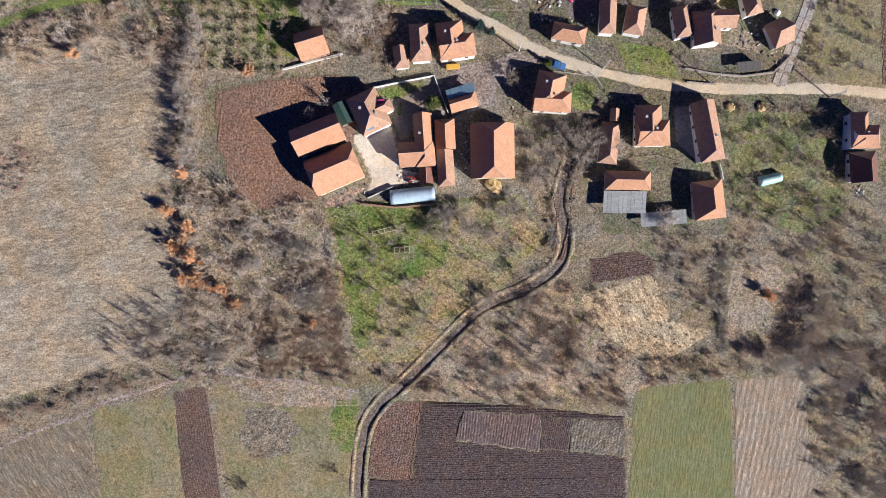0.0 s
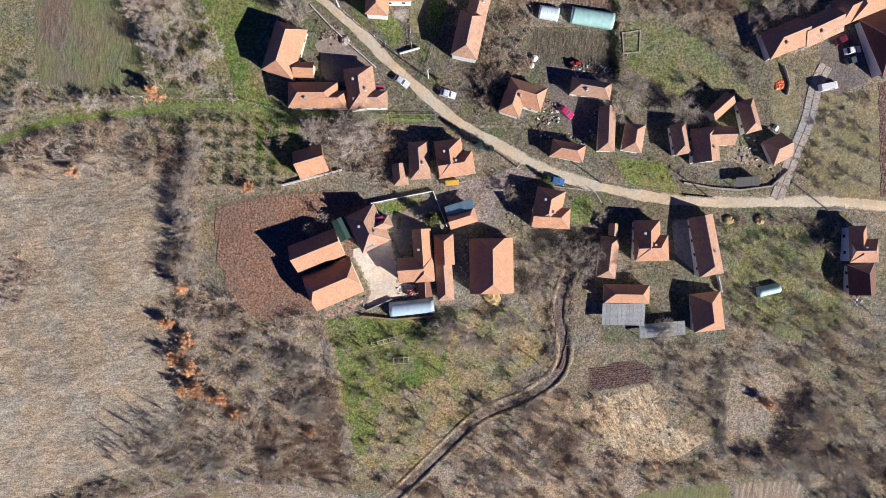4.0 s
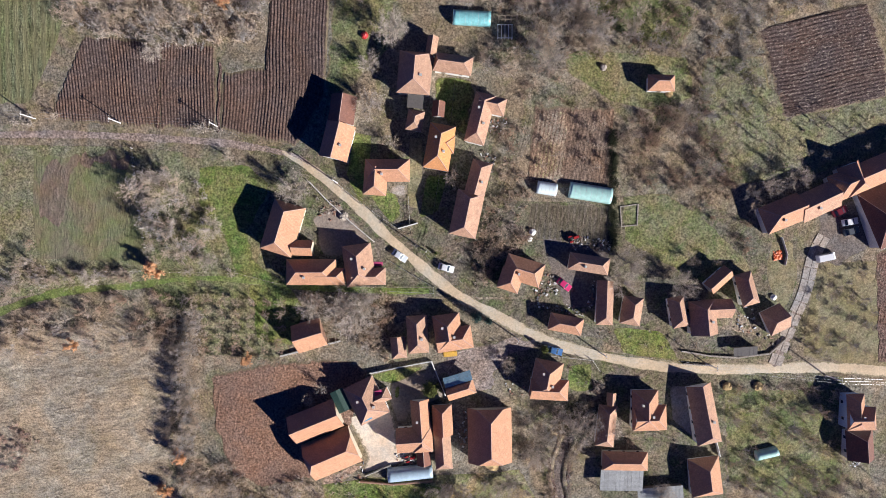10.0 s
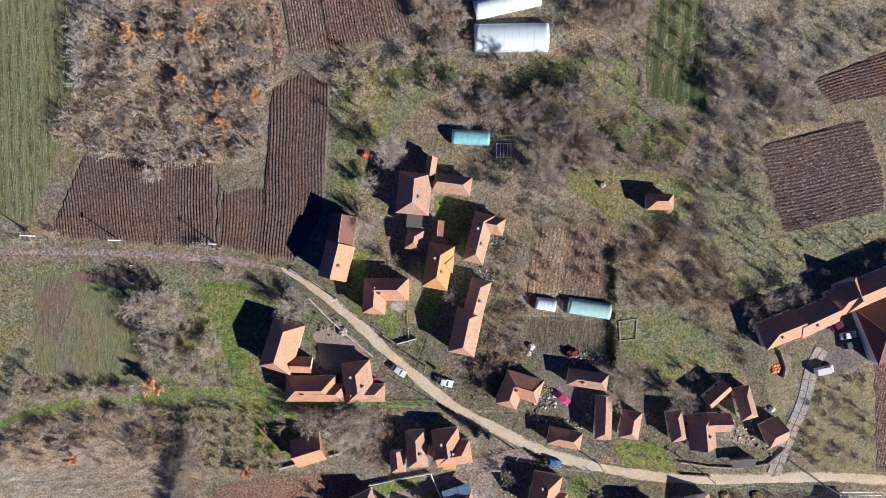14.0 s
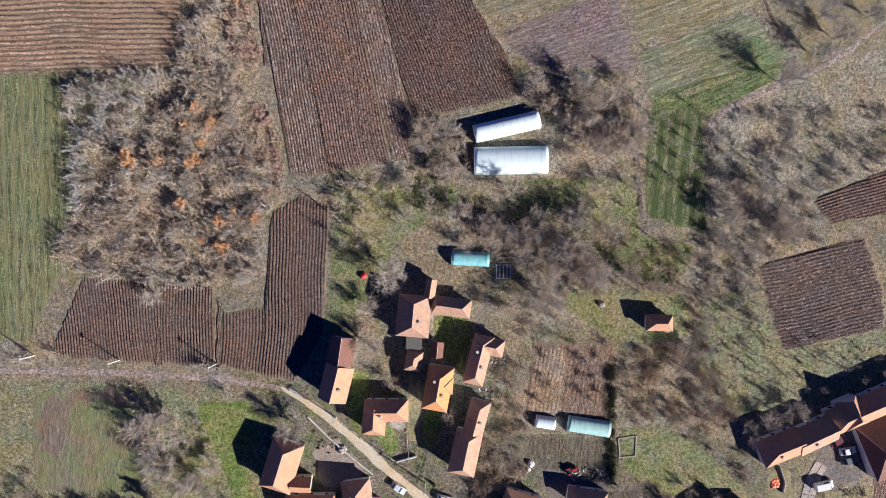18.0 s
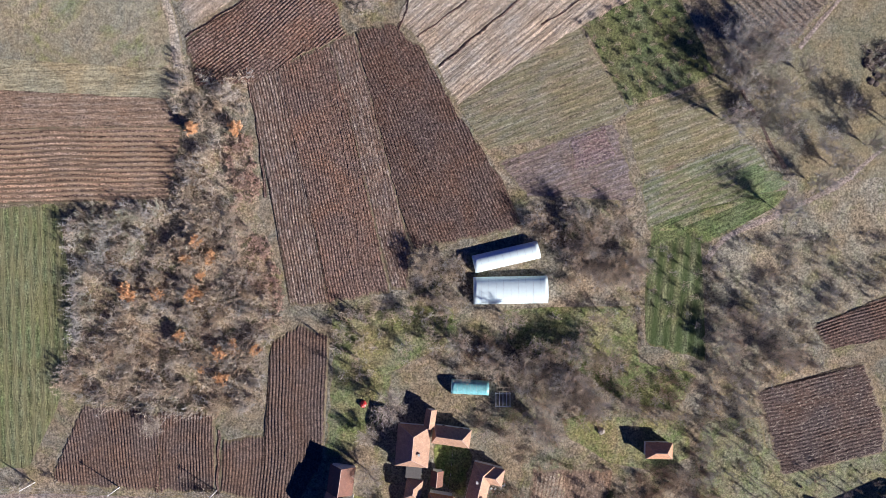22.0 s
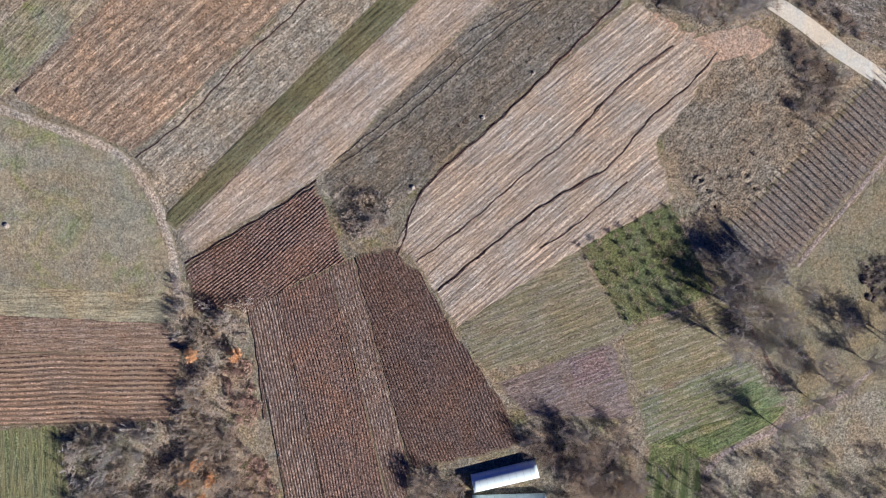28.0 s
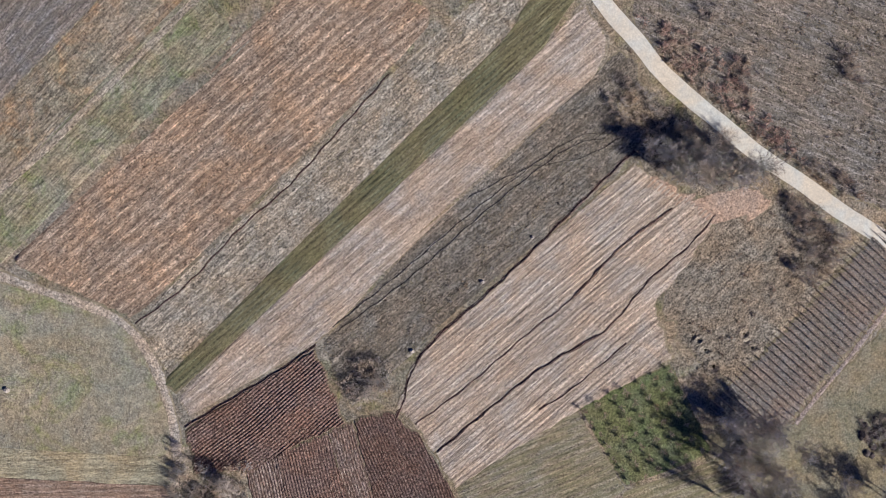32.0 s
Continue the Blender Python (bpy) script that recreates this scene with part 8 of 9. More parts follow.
# ---- garden buildings ----
def polytunnel(x, y, L, W, turn, tall, mat, label, hoops=8, arch=1.0):
    e = thing("polytunnel", x, y, turn)
    tagged(e, label, "polytunnel")
    seg = 14
    def curve(k, r=0.0):
        w = math.pi * k / seg
        return -math.cos(w) * (W / 2 + r), max(-0.05, math.sin(w) ** arch * tall + r)
    rng = random.Random(int(L * 10))
    rows = hoops * 2 + 1
    verts = []
    for i in range(rows):
        sag = -0.018 if i % 2 else 0.0
        for k in range(seg + 1):
            yy, zz = curve(k, sag + rng.uniform(-0.003, 0.003))
            verts.append((-L / 2 + L * i / (rows - 1), yy, zz - (0.6 if k in (0, seg) else 0)))
    n = seg + 1
    faces = [(i * n + k, i * n + k + 1, i * n + n + k + 1, i * n + n + k) for i in range(rows - 1) for k in range(seg)]
    ob = piece("cover", verts, faces, mat, e)
    ob.data.shade_smooth()
    ob.modifiers.new("thickness", "SOLIDIFY").thickness = 0.02
    for sx in (-1, 1):
        ring = [(sx * L / 2, *curve(k)) for k in range(seg + 1)] + [(sx * L / 2, W / 2, -0.5), (sx * L / 2, -W / 2, -0.5)]
        piece("end_wall", ring, [tuple(range(len(ring)))], mat, e)
        box_piece("door", (sx * L / 2 - 0.03, sx * L / 2 + 0.03, -0.5, 0.5, 0, min(1.9, tall * 0.8)), M_FRAME, e)
    for i in range(hoops + 1):
        px = -L / 2 + L * i / hoops
        vv, ff = [], []
        tube(vv, ff, [Vector((px, *curve(k, 0.012))) for k in range(seg + 1)], 0.03, 0.03, 4)
        piece("hoop", vv, ff, M_HOOP, e)
    ROOF_BOXES.append((x, y, L / 2 + 0.3, W / 2 + 0.3, turn))


polytunnel(17.5, 155.5, 18.0, 6.8, 1, 2.6, M_FILM, "long white polythene tunnel beside the ploughed slope", 10, 0.7)
polytunnel(16.4, 163.6, 16.2, 4.4, 13, 2.4, M_FILM, "white polythene tunnel set at an angle", 9, 0.7)
polytunnel(-8.1, 14.4, 11.9, 4.0, 6, 2.2, M_FILM_BLUE, "bluish polythene tunnel below the farmyard", 6, 0.8)
polytunnel(26.9, 89.8, 5.0, 3.2, -9, 1.9, M_FILM, "short white polythene tunnel", 5, 0.7)
polytunnel(38.0, 88.7, 10.8, 4.1, -9, 2.0, M_FILM_GREEN, "long pale green polythene tunnel", 8, 0.7)
polytunnel(7.7, 131.4, 9.3, 3.6, -3, 2.0, M_FILM_TURQ, "turquoise polythene tunnel behind the farmhouse", 6, 0.7)
polytunnel(88.2, 19.0, 5.9, 2.8, 13, 1.9, M_FILM_GREEN, "small pale green polytunnel in the garden", 5)


# Near-black sheet: a dark shelter roof, and painted shade under beams.
M_ROOF_AND_SHADE = plain_mat("dark_roof_and_shade", (0.105, 0.095, 0.09), 0.85)


def lean_to(x, y, L, W, turn, low, high, mat, label, name="lean_to"):
    """A single-pitch shed roof on posts; the low side is -y."""
    e = thing(name, x, y, turn)
    tagged(e, label, "shed")
    l, w = L / 2, W / 2
    n = max(2, int(L / 1.0))
    for i in range(n):
        a, b = -l + L * i / n, -l + L * (i + 1) / n - 0.02
        j = 0.02 * ((i * 7) % 3)
        slope_piece([(a, -w, low + j), (b, -w, low + j), (b, w, high + j), (a, w, high + j)], mat, e, "roof_sheet")
    for sx in (-1, 1):
        for sy, h in ((-1, low), (1, high)):
            box_piece("post", (sx * (l - 0.15) - 0.07, sx * (l - 0.15) + 0.07, sy * (w - 0.15) - 0.07, sy * (w - 0.15) + 0.07, -1.0, h - 0.16), M_WOOD, e)
    box_piece("back_wall", (-l + 0.1, l - 0.1, w - 0.3, w - 0.22, -1.0, high - 0.2), M_WOOD, e)
    ROOF_BOXES.append((x, y, l, w, turn))
    return e


lean_to(4.4, 40.8, 7.4, 2.5, 197, 2.45, 2.95, M_ROOF_BLUE, "blue sheet-metal lean-to behind the tiled outbuilding")
lean_to(48.4, 12.6, 11.4, 5.8, -1, 2.2, 2.9, M_ROOF_GREY, "grey fibre-cement lean-to against the barn")
lean_to(59.3, 8.4, 12.3, 3.8, 5, 2.0, 2.3, M_ROOF_GREY, "low grey roofed shelter under a tree", "shelter")
lean_to(79.6, 47.7, 6.2, 2.4, 4, 2.0, 2.4, M_ROOF_AND_SHADE, "dark-roofed shelter by the roadside wall", "shelter")
# This dark roof is added; it stands in for shadow under open beams.
lean_to(-6.2, 110.7, 3.3, 3.9, 85, 2.3, 2.6, M_ROOF_AND_SHADE, "dark roof in place of the shade under timber beams", "shelter")


def panel_on(x, y, L, W, turn, z, tilt, mat, name, label, cat):
    """A small flat panel fixed at a height: a porch roof, a roof window."""
    e = thing(name, x, y, turn, dz=0.0)
    tagged(e, label, cat)
    bm = bmesh.new()
    bmesh.ops.create_cube(bm, size=1.0, matrix=Matrix.Translation((0, 0, z)) @ Matrix.Rotation(radians(tilt), 4, "X") @ Matrix.Diagonal((L, W, 0.1, 1)))
    part("panel", bm, mat, e)
    bm = bmesh.new()
    for sx in (-1, 1):
        bmesh.ops.create_cube(bm, size=1.0, matrix=Matrix.Translation((sx * L * 0.45, 0, z / 2 - 0.3)) @ Matrix.Diagonal((0.08, 0.08, z + 0.5, 1)))
    part("supports", bm, M_WOOD, e)
    return e


M_MAGENTA = plain_mat("magenta_sheet", (0.42, 0.05, 0.14), 0.5)
M_RED = plain_mat("red_paint", (0.45, 0.03, 0.03), 0.4)
M_ORANGE = plain_mat("orange_tarpaulin", (0.75, 0.16, 0.05), 0.5)
M_YELLOW = plain_mat("yellow_paint", (0.70, 0.42, 0.08), 0.5)
M_SOLAR = plain_mat("solar_glass", (0.10, 0.25, 0.36), 0.15)
panel_on(-15.9, 70.7, 2.6, 1.0, 0, 2.6, 8, M_MAGENTA, "porch_roof", "magenta sheet porch roof of the house", "porch")
panel_on(-15.9, 37.4, 1.9, 1.6, 13, 4.2, 5, M_MAGENTA, "porch_roof", "magenta sheet roof over a gable porch", "porch")
panel_on(-18.7, 30.9, 2.2, 1.0, 23, 5.0, 32, M_SOLAR, "solar_panel", "blue solar water heater on the hipped roof", "solar panel")


# ---- fences and walls ----
def wall_line(pts, tall, thick, mat, label, name="garden_wall", span=3.0, wire=False):
    """A wall or fence of straight panels between posts."""
    e = thing(name, *pts[0])
    tagged(e, label, "fence" if "fence" in name else "wall")
    org = e.matrix_world.translation.copy()
    rng = random.Random(int(abs(pts[0][0]) * 10))
    for (x0, y0), (x1, y1) in zip(pts, pts[1:]):
        n = max(1, round(math.hypot(x1 - x0, y1 - y0) / span))
        for i in range(n):
            a = Vector((x0 + (x1 - x0) * i / n, y0 + (y1 - y0) * i / n, 0))
            b = Vector((x0 + (x1 - x0) * (i + 1) / n, y0 + (y1 - y0) * (i + 1) / n, 0))
            a.z, b.z = hz(a.x, a.y), hz(b.x, b.y)
            a, b = a - org, b - org
            s = Vector((-(b - a).y, (b - a).x, 0)).normalized() * thick / 2
            h = Vector((0, 0, tall * rng.uniform(0.93, 1.05)))
            lo = Vector((0, 0, -0.3))
            vs = [a - s + lo, b - s + lo, b + s + lo, a + s + lo, a - s + h, b - s + h, b + s + h, a + s + h]
            if "fence" in name:
                for z0 in (0.35, 0.75):
                    k0, k1 = Vector((0, 0, tall * z0)), Vector((0, 0, tall * z0 + (0.012 if wire else 0.05)))
                    q = s.normalized() * (0.006 if wire else 0.02)
                    piece("rail", [a - q + k0, b - q + k0, b + q + k0, a + q + k0, a - q + k1, b - q + k1, b + q + k1, a + q + k1], BOX_F, M_METAL if wire else mat, e)
            else:
                piece("panel", vs, BOX_F, mat, e)
            t = min(thick / 2, 0.06) + (0.05 if wire else 0.015)
            box_piece("post", (a.x - t, a.x + t, a.y - t, a.y + t, a.z - 0.3, a.z + tall + 0.12), M_CONC, e)
    return e


wall_line([(-18.5, 41.9), (-12.3, 43.2), (-2.4, 45.1), (1.3, 35.8)], 0.9, 0.2, M_FRAME, "white rendered boundary wall of the farm")
wall_line([(-41.7, 46.5), (-32.8, 48.8), (-26.1, 50.5)], 0.7, 0.4, M_CONC, "pale stone retaining wall beside the shed")
wall_line([(-33.1, 91.3), (-28.6, 86.6), (-23.0, 81.4), (-16.9, 76.2)], 0.6, 0.25, M_CONC, "pale concrete roadside wall")
wall_line([(-13.1, 71.4), (-7.3, 67.8), (-1.8, 64.6), (-1.8, 63.0), (-13.1, 63.5)], 1.1, 0.08, M_METAL, "wire fence round a roadside plot", "wire_fence")
wall_line([(-27.1, 91.7), (-20.1, 85.8), (-11.5, 80.0)], 1.1, 0.12, M_CONC, "grey roadside fence of concrete panels", "panel_fence")
wall_line([(-10.8, 79.6), (-5.8, 81.0)], 0.9, 0.25, M_WALL, "short white wall by the gate")
wall_line([(-23.6, 64.6), (-1.5, 64.5)], 0.9, 0.06, M_WOOD, "low wooden fence along the grass track", "wooden_fence")
wall_line([(-77.3, 99.6), (-76.8, 88.5), (-75.6, 77.3), (-74.5, 69.9)], 1.2, 0.05, M_CONC, "line of pale concrete fence posts", "post_fence", 2.2, wire=True)
wall_line([(-85.5, 68.6), (-74.6, 68.8)], 1.1, 0.05, M_CONC, "pale wire fence beside the track", "post_fence", 2.2, wire=True)
wall_line([(-73.9, 68.5), (-52.2, 68.2), (-40.7, 65.2)], 1.1, 0.04, M_WOOD, "wooden fence along the grass track", "wooden_fence", 2.5)
wall_line([(63.5, 47.5), (71.2, 46.2), (78.8, 45.7), (87.1, 46.8), (91.4, 50.9)], 0.6, 0.4, M_STONE, "curved stone wall along the road")
wall_line([(64.2, 44.1), (71.9, 43.5)], 0.6, 0.3, M_STONE, "pale stone wall along the village road")
wall_line([(21.2, 34.7), (24.2, 37.6)], 1.1, 0.06, M_WOOD, "short wooden garden fence", "wooden_fence")
wall_line([(28.9, 46.4), (39.9, 45.2), (42.0, 42.1)], 1.2, 0.1, M_CONC, "pale fence of the corner garden", "panel_fence")
wall_line([(-21.7, 12.0), (-12.6, 11.1), (-2.2, 12.0)], 0.9, 0.4, M_BRICK, "low retaining wall below the polytunnel")
wall_line([(-20.1, 13.6), (-16.8, 15.1), (-13.3, 16.6)], 1.0, 0.2, M_CONC, "curved yard wall beside the polytunnel")
wall_line([(74.0, 22.8), (75.4, 18.5)], 1.4, 0.15, M_WALL, "white wall between two outbuildings")
wall_line([(62.6, 23.5), (57.2, 25.1), (49.6, 24.3)], 1.0, 0.05, M_WOOD, "wooden fence behind the square house", "wooden_fence")
wall_line([(3.6, 116.8), (2.9, 109.1), (0.1, 95.0), (-2.1, 82.1), (-5.7, 71.9)], 1.1, 0.05, M_WOOD, "grey wooden fence between two gardens", "wooden_fence")
wall_line([(-8.2, 87.6), (-7.7, 79.2)], 1.0, 0.1, M_CONC, "concrete garden fence by the terrace", "panel_fence")
wall_line([(15.0, 89.3), (16.4, 93.5), (19.6, 100.5), (21.9, 108.9)], 1.0, 0.05, M_WOOD, "old paling fence along the kitchen garden", "wooden_fence")
wall_line([(16.9, 88.2), (18.3, 92.7), (21.3, 100.3), (23.4, 108.2)], 1.0, 0.05, M_WOOD, "second paling fence beside a narrow path", "wooden_fence")
wall_line([(45.9, 85.2), (46.4, 80.2), (50.4, 80.6), (50.5, 85.9), (45.9, 85.2)], 0.22, 0.3, M_STONE, "low walls of a ruined foundation")
wall_line([(88.2, 77.5), (89.9, 73.1), (89.5, 70.2)], 0.9, 0.1, M_CONC, "short concrete kerb wall in the garden")
wall_line([(108.9, 88.4), (114.2, 78.3), (115.3, 74.6)], 1.4, 0.25, M_WALL, "white wall of the eastern farmyard")
wall_line([(9.1, 48.9), (17.2, 50.7), (21.6, 51.3)], 1.0, 0.05, M_WOOD, "wooden fence beside the spruce trees", "wooden_fence")


# ---- vehicles ----
def car(x, y, turn, paint, label, L=4.2, W=1.72, tall=1.45, name="car", van=False):
    e = thing(name, x, y, turn, dz=0.08)
    tagged(e, label, "van" if van else "car")
    l, w = L / 2, W / 2
    prof = ([(-l, 0.45), (-l, 1.0), (-l * 0.98, tall), (l * 0.45, tall), (l * 0.72, 0.98), (l * 0.98, 0.8), (l, 0.45)] if van else
            [(-l, 0.42), (-l * 0.98, 0.88), (-l * 0.78, 0.95), (-l * 0.5, tall), (l * 0.12, tall), (l * 0.42, 0.95), (l * 0.95, 0.78), (l, 0.42)])
    body = prof + [(l * 0.97, 0.25), (-l * 0.97, 0.25)]
    bm = bmesh.new()
    def side(px, pz, sy):
        k = 0.88 if pz > 1.1 else 1.0
        return (px, sy * w * k, pz)
    a = [bm.verts.new(side(px, pz, -1)) for px, pz in body]
    b = [bm.verts.new(side(px, pz, 1)) for px, pz in body]
    bm.faces.new(a)
    bm.faces.new(b[::-1])
    n = len(body)
    for i in range(n):
        bm.faces.new((a[i], b[i], b[(i + 1) % n], a[(i + 1) % n]))
    bmesh.ops.recalc_face_normals(bm, faces=bm.faces[:])
    bmesh.ops.bevel(bm, geom=bm.edges[:], offset=0.06, segments=2, affect="EDGES")
    part("body", bm, paint, e)
    i0 = 3 if van else 4
    (x0, z0), (x1, z1) = prof[i0], prof[i0 + 1]
    o = 0.03
    def glass(pa, pb, nm):
        (ax, az), (bx, bz) = pa, pb
        d = Vector((bx - ax, 0, bz - az)).normalized()
        nrm = Vector((-d.z, 0, d.x)) if d.x > 0 and d.z < 0 else Vector((-d.z, 0, d.x))
        if nrm.z < 0:
            nrm = -nrm
        p, q = Vector((ax, 0, az)).lerp(Vector((bx, 0, bz)), 0.1), Vector((ax, 0, az)).lerp(Vector((bx, 0, bz)), 0.9)
        vs = []
        for c, kk in ((p, 0.78 if az > bz else 0.84), (q, 0.84 if az > bz else 0.78)):
            for sy in (-1, 1):
                vs += [c + nrm * 0.005 + Vector((0, sy * w * kk, 0)), c + nrm * o + Vector((0, sy * w * kk, 0))]
        f = [(1, 3, 7, 5), (0, 4, 6, 2), (0, 2, 3, 1), (4, 5, 7, 6), (0, 1, 5, 4), (2, 6, 7, 3)]
        piece(nm, vs, f, M_GLASS, e)
    glass((x0, z0), (x1, z1), "windscreen")
    if not van:
        glass(prof[2], prof[3], "rear_window")
    for sy in (-1, 1):
        gx0, gx1 = (-l * 0.1, l * 0.45) if van else (-l * 0.45, l * 0.15)
        box_piece("side_window", (gx0, gx1, sy * w * 0.94 - 0.03, sy * w * 0.94 + 0.03, 0.98, tall - 0.14), M_GLASS, e)
        box_piece("headlight", (l - 0.12, l + 0.01, sy * w * 0.75 - 0.16, sy * w * 0.75 + 0.16, 0.55, 0.7), M_FRAME, e)
        for sx in (-0.62, 0.62):
            bm = bmesh.new()
            bmesh.ops.create_cone(bm, cap_ends=True, segments=14, radius1=0.31, radius2=0.31, depth=0.2, matrix=Matrix.Translation((sx * l, sy * (w - 0.08), 0.31 - 0.08)) @ Matrix.Rotation(radians(90), 4, "X"))
            wh = part("wheel", bm, M_TYRE, e)
            bm = bmesh.new()
            bmesh.ops.create_cone(bm, cap_ends=True, segments=10, radius1=0.18, radius2=0.18, depth=0.22, matrix=Matrix.Translation((sx * l, sy * (w - 0.08), 0.31 - 0.08)) @ Matrix.Rotation(radians(90), 4, "X"))
            part("rim", bm, M_METAL, wh)
    return e


def paint_mat(name, col):
    m, N, L, bsdf = nodes_of(name)
    bsdf.inputs["Base Color"].default_value = (*col, 1)
    bsdf.inputs["Roughness"].default_value = 0.3
    bsdf.inputs["Coat Weight"].default_value = 0.6
    return m


# Red paint darkened to put the shade of the eaves into its colour.
M_CAR_RED_SHADED = paint_mat("shade_darkened_red_paint", (0.16, 0.02, 0.03))
M_TYRE = plain_mat("tyre_rubber", (0.03, 0.03, 0.03), 0.8)
M_CAR_SILVER, M_CAR_WHITE, M_CAR_PINK, M_CAR_BLUE, M_CAR_DARK = paint_mat("silver_paint", (0.62, 0.66, 0.70)), paint_mat("white_paint", (0.8, 0.8, 0.8)), paint_mat("crimson_paint", (0.62, 0.04, 0.16)), paint_mat("blue_paint", (0.06, 0.16, 0.36)), paint_mat("dark_grey_paint", (0.10, 0.11, 0.12))
car(*(-10.4, 72.7), -34, M_CAR_SILVER, "silver hatchback parked at the roadside")
car(*(1.4, 69.6), -15, M_CAR_WHITE, "white hatchback beside the garden fence")
car(*(31.8, 65.3), -38, M_CAR_PINK, "crimson hatchback parked in the yard")
car(*(100.1, 72.3), 12, M_CAR_WHITE, "white van parked beside the concrete lane", 5.0, 1.9, 1.9, "van", True)
car(*(105.9, 81.5), 10, M_CAR_WHITE, "white car in the farmyard")
car(*(106.4, 79.1), 15, M_CAR_DARK, "dark grey car in the farmyard")
car(*(103.0, 84.2), 25, M_CAR_RED_SHADED, "dark red car under the farm eaves")
car(*(29.8, 47.9), -15, M_CAR_BLUE, "blue pickup parked on the verge")


def tractor(x, y, turn, label):
    e = thing("tractor", x, y, turn, dz=0.08)
    tagged(e, label, "tractor")
    box_piece("bonnet", (0.2, 1.6, -0.32, 0.32, 0.6, 1.2), M_RED, e, bevel=0.06)
    box_piece("seat", (-0.7, -0.2, -0.25, 0.25, 0.9, 1.15), M_TYRE, e, bevel=0.04)
    box_piece("chassis", (-0.9, 1.5, -0.2, 0.2, 0.4, 0.6), M_CAR_DARK, e, bevel=0.03)
    for sx, r, sy in ((-0.6, 0.62, 0.65), (1.2, 0.36, 0.5)):
        for k in (-1, 1):
            bm = bmesh.new()
            bmesh.ops.create_cone(bm, cap_ends=True, segments=16, radius1=r, radius2=r, depth=0.3, matrix=Matrix.Translation((sx, k * sy, r - 0.08)) @ Matrix.Rotation(radians(90), 4, "X"))
            part("wheel", bm, M_TYRE, e)
    box_piece("mudguard", (-1.1, -0.1, -0.85, -0.5, 1.2, 1.28), M_RED, e, bevel=0.03)
    box_piece("mudguard", (-1.1, -0.1, 0.5, 0.85, 1.2, 1.28), M_RED, e, bevel=0.03)


tractor(*(-8.3, 18.6), 15, "small red tractor beside the shed")
tractor(*(33.7, 77.1), 20, "small red tractor in the trodden yard")


# ---- poles and wires ----
def utility_pole(x, y, tall, turn, label):
    e = thing("utility_pole", x, y, turn)
    tagged(e, label, "utility pole", "poles along the road")
    vv, ff = [], []
    tube(vv, ff, [Vector((0, 0, -0.5)), Vector((0, 0, tall * 0.5)), Vector((0, 0, tall))], 0.17, 0.11, 8)
    ff.append(tuple(range(16, 24)))
    piece("shaft", vv, ff, M_POLE, e)
    box_piece("crossarm", (-0.06, 0.06, -0.8, 0.8, tall - 0.4, tall - 0.28), M_WOOD, e)
    for k in (-0.7, -0.25, 0.25, 0.7):
        box_piece("insulator", (-0.05, 0.05, k - 0.05, k + 0.05, tall - 0.28, tall - 0.1), M_FRAME, e)
    return Vector((x, y, hz(x, y) + tall - 0.12)), turn


def wire(a, b, off, sag=0.6):
    (pa, ta), (pb, tb) = a, b
    o0 = Vector((-math.sin(radians(ta)), math.cos(radians(ta)), 0)) * off
    o1 = Vector((-math.sin(radians(tb)), math.cos(radians(tb)), 0)) * off
    p, q = pa + o0, pb + o1
    pts = []
    for i in range(11):
        t = i / 10
        m = p.lerp(q, t)
        m.z -= 4 * sag * t * (1 - t)
        pts.append(m - p)
    vv, ff = [], []
    tube(vv, ff, pts, 0.011, 0.011, 3)
    ob = piece("power_line", vv, ff, M_METAL)
    ob.location = p
    tagged(ob, "thin sagging power line between two poles", "power line", "wires along the road")


M_POLE = plain_mat("pale_concrete_pole", (0.72, 0.70, 0.66))
west = [utility_pole(*p, 5.4, 0, "pale concrete pole beside the ploughed blocks") for p in [(-127.5, 108.5), (-101.5, 107.0), (-80.1, 105.9), (-55.8, 105.0)]]
east = [utility_pole(*p, 6.8, t, "concrete utility pole along the village road") for p, t in zip([(-26.1, 91.1), (-3.6, 73.7), (19.6, 51.4), (41.8, 47.3), (70.3, 44.1), (103.1, 40.6), (131.1, 39.2)], (-42, -42, -30, -10, -3, -2, -2))]
for row in (west + east[:1], east):
    for a, b in zip(row, row[1:]):
        for off in (-0.7, 0.0, 0.7):
            wire(a, b, off)


# ---- loose things ----
M_PALEWOOD = plain_mat("bleached_timber", (0.55, 0.48, 0.38), 0.85)

def timber_frame(x, y, L, W, turn, tall, label, bays=3, name="timber_frame"):
    wood = M_FRAME if name == "cold_frame" else M_PALEWOOD if tall < 1 else M_WOOD
    e = thing(name, x, y, turn)
    tagged(e, label, "timber frame")
    l, w, r = L / 2, W / 2, 0.08
    for i in range(bays + 1):
        px = -l + L * i / bays
        for sy in (-1, 1):
            box_piece("post", (px - r, px + r, sy * w - r, sy * w + r, -0.4, tall), wood, e)
        box_piece("beam", (px - r, px + r, -w, w, tall, tall + 0.15), wood, e)
    for sy in (-1, 1):
        box_piece("rail", (-l - 0.2, l + 0.2, sy * w - r, sy * w + r, tall + 0.15, tall + 0.28), wood, e)


timber_frame(-28.6, 50.6, 3.6, 3.2, 12, 2.2, "bare timber frame of a ruined shed", 2)
timber_frame(-15.8, 4.9, 6.5, 1.1, 14, 0.4, "low grey timber rack on the grass", 4)
timber_frame(-11.1, -0.3, 4.1, 1.6, 4, 0.45, "low timber trestle on the grass", 3)
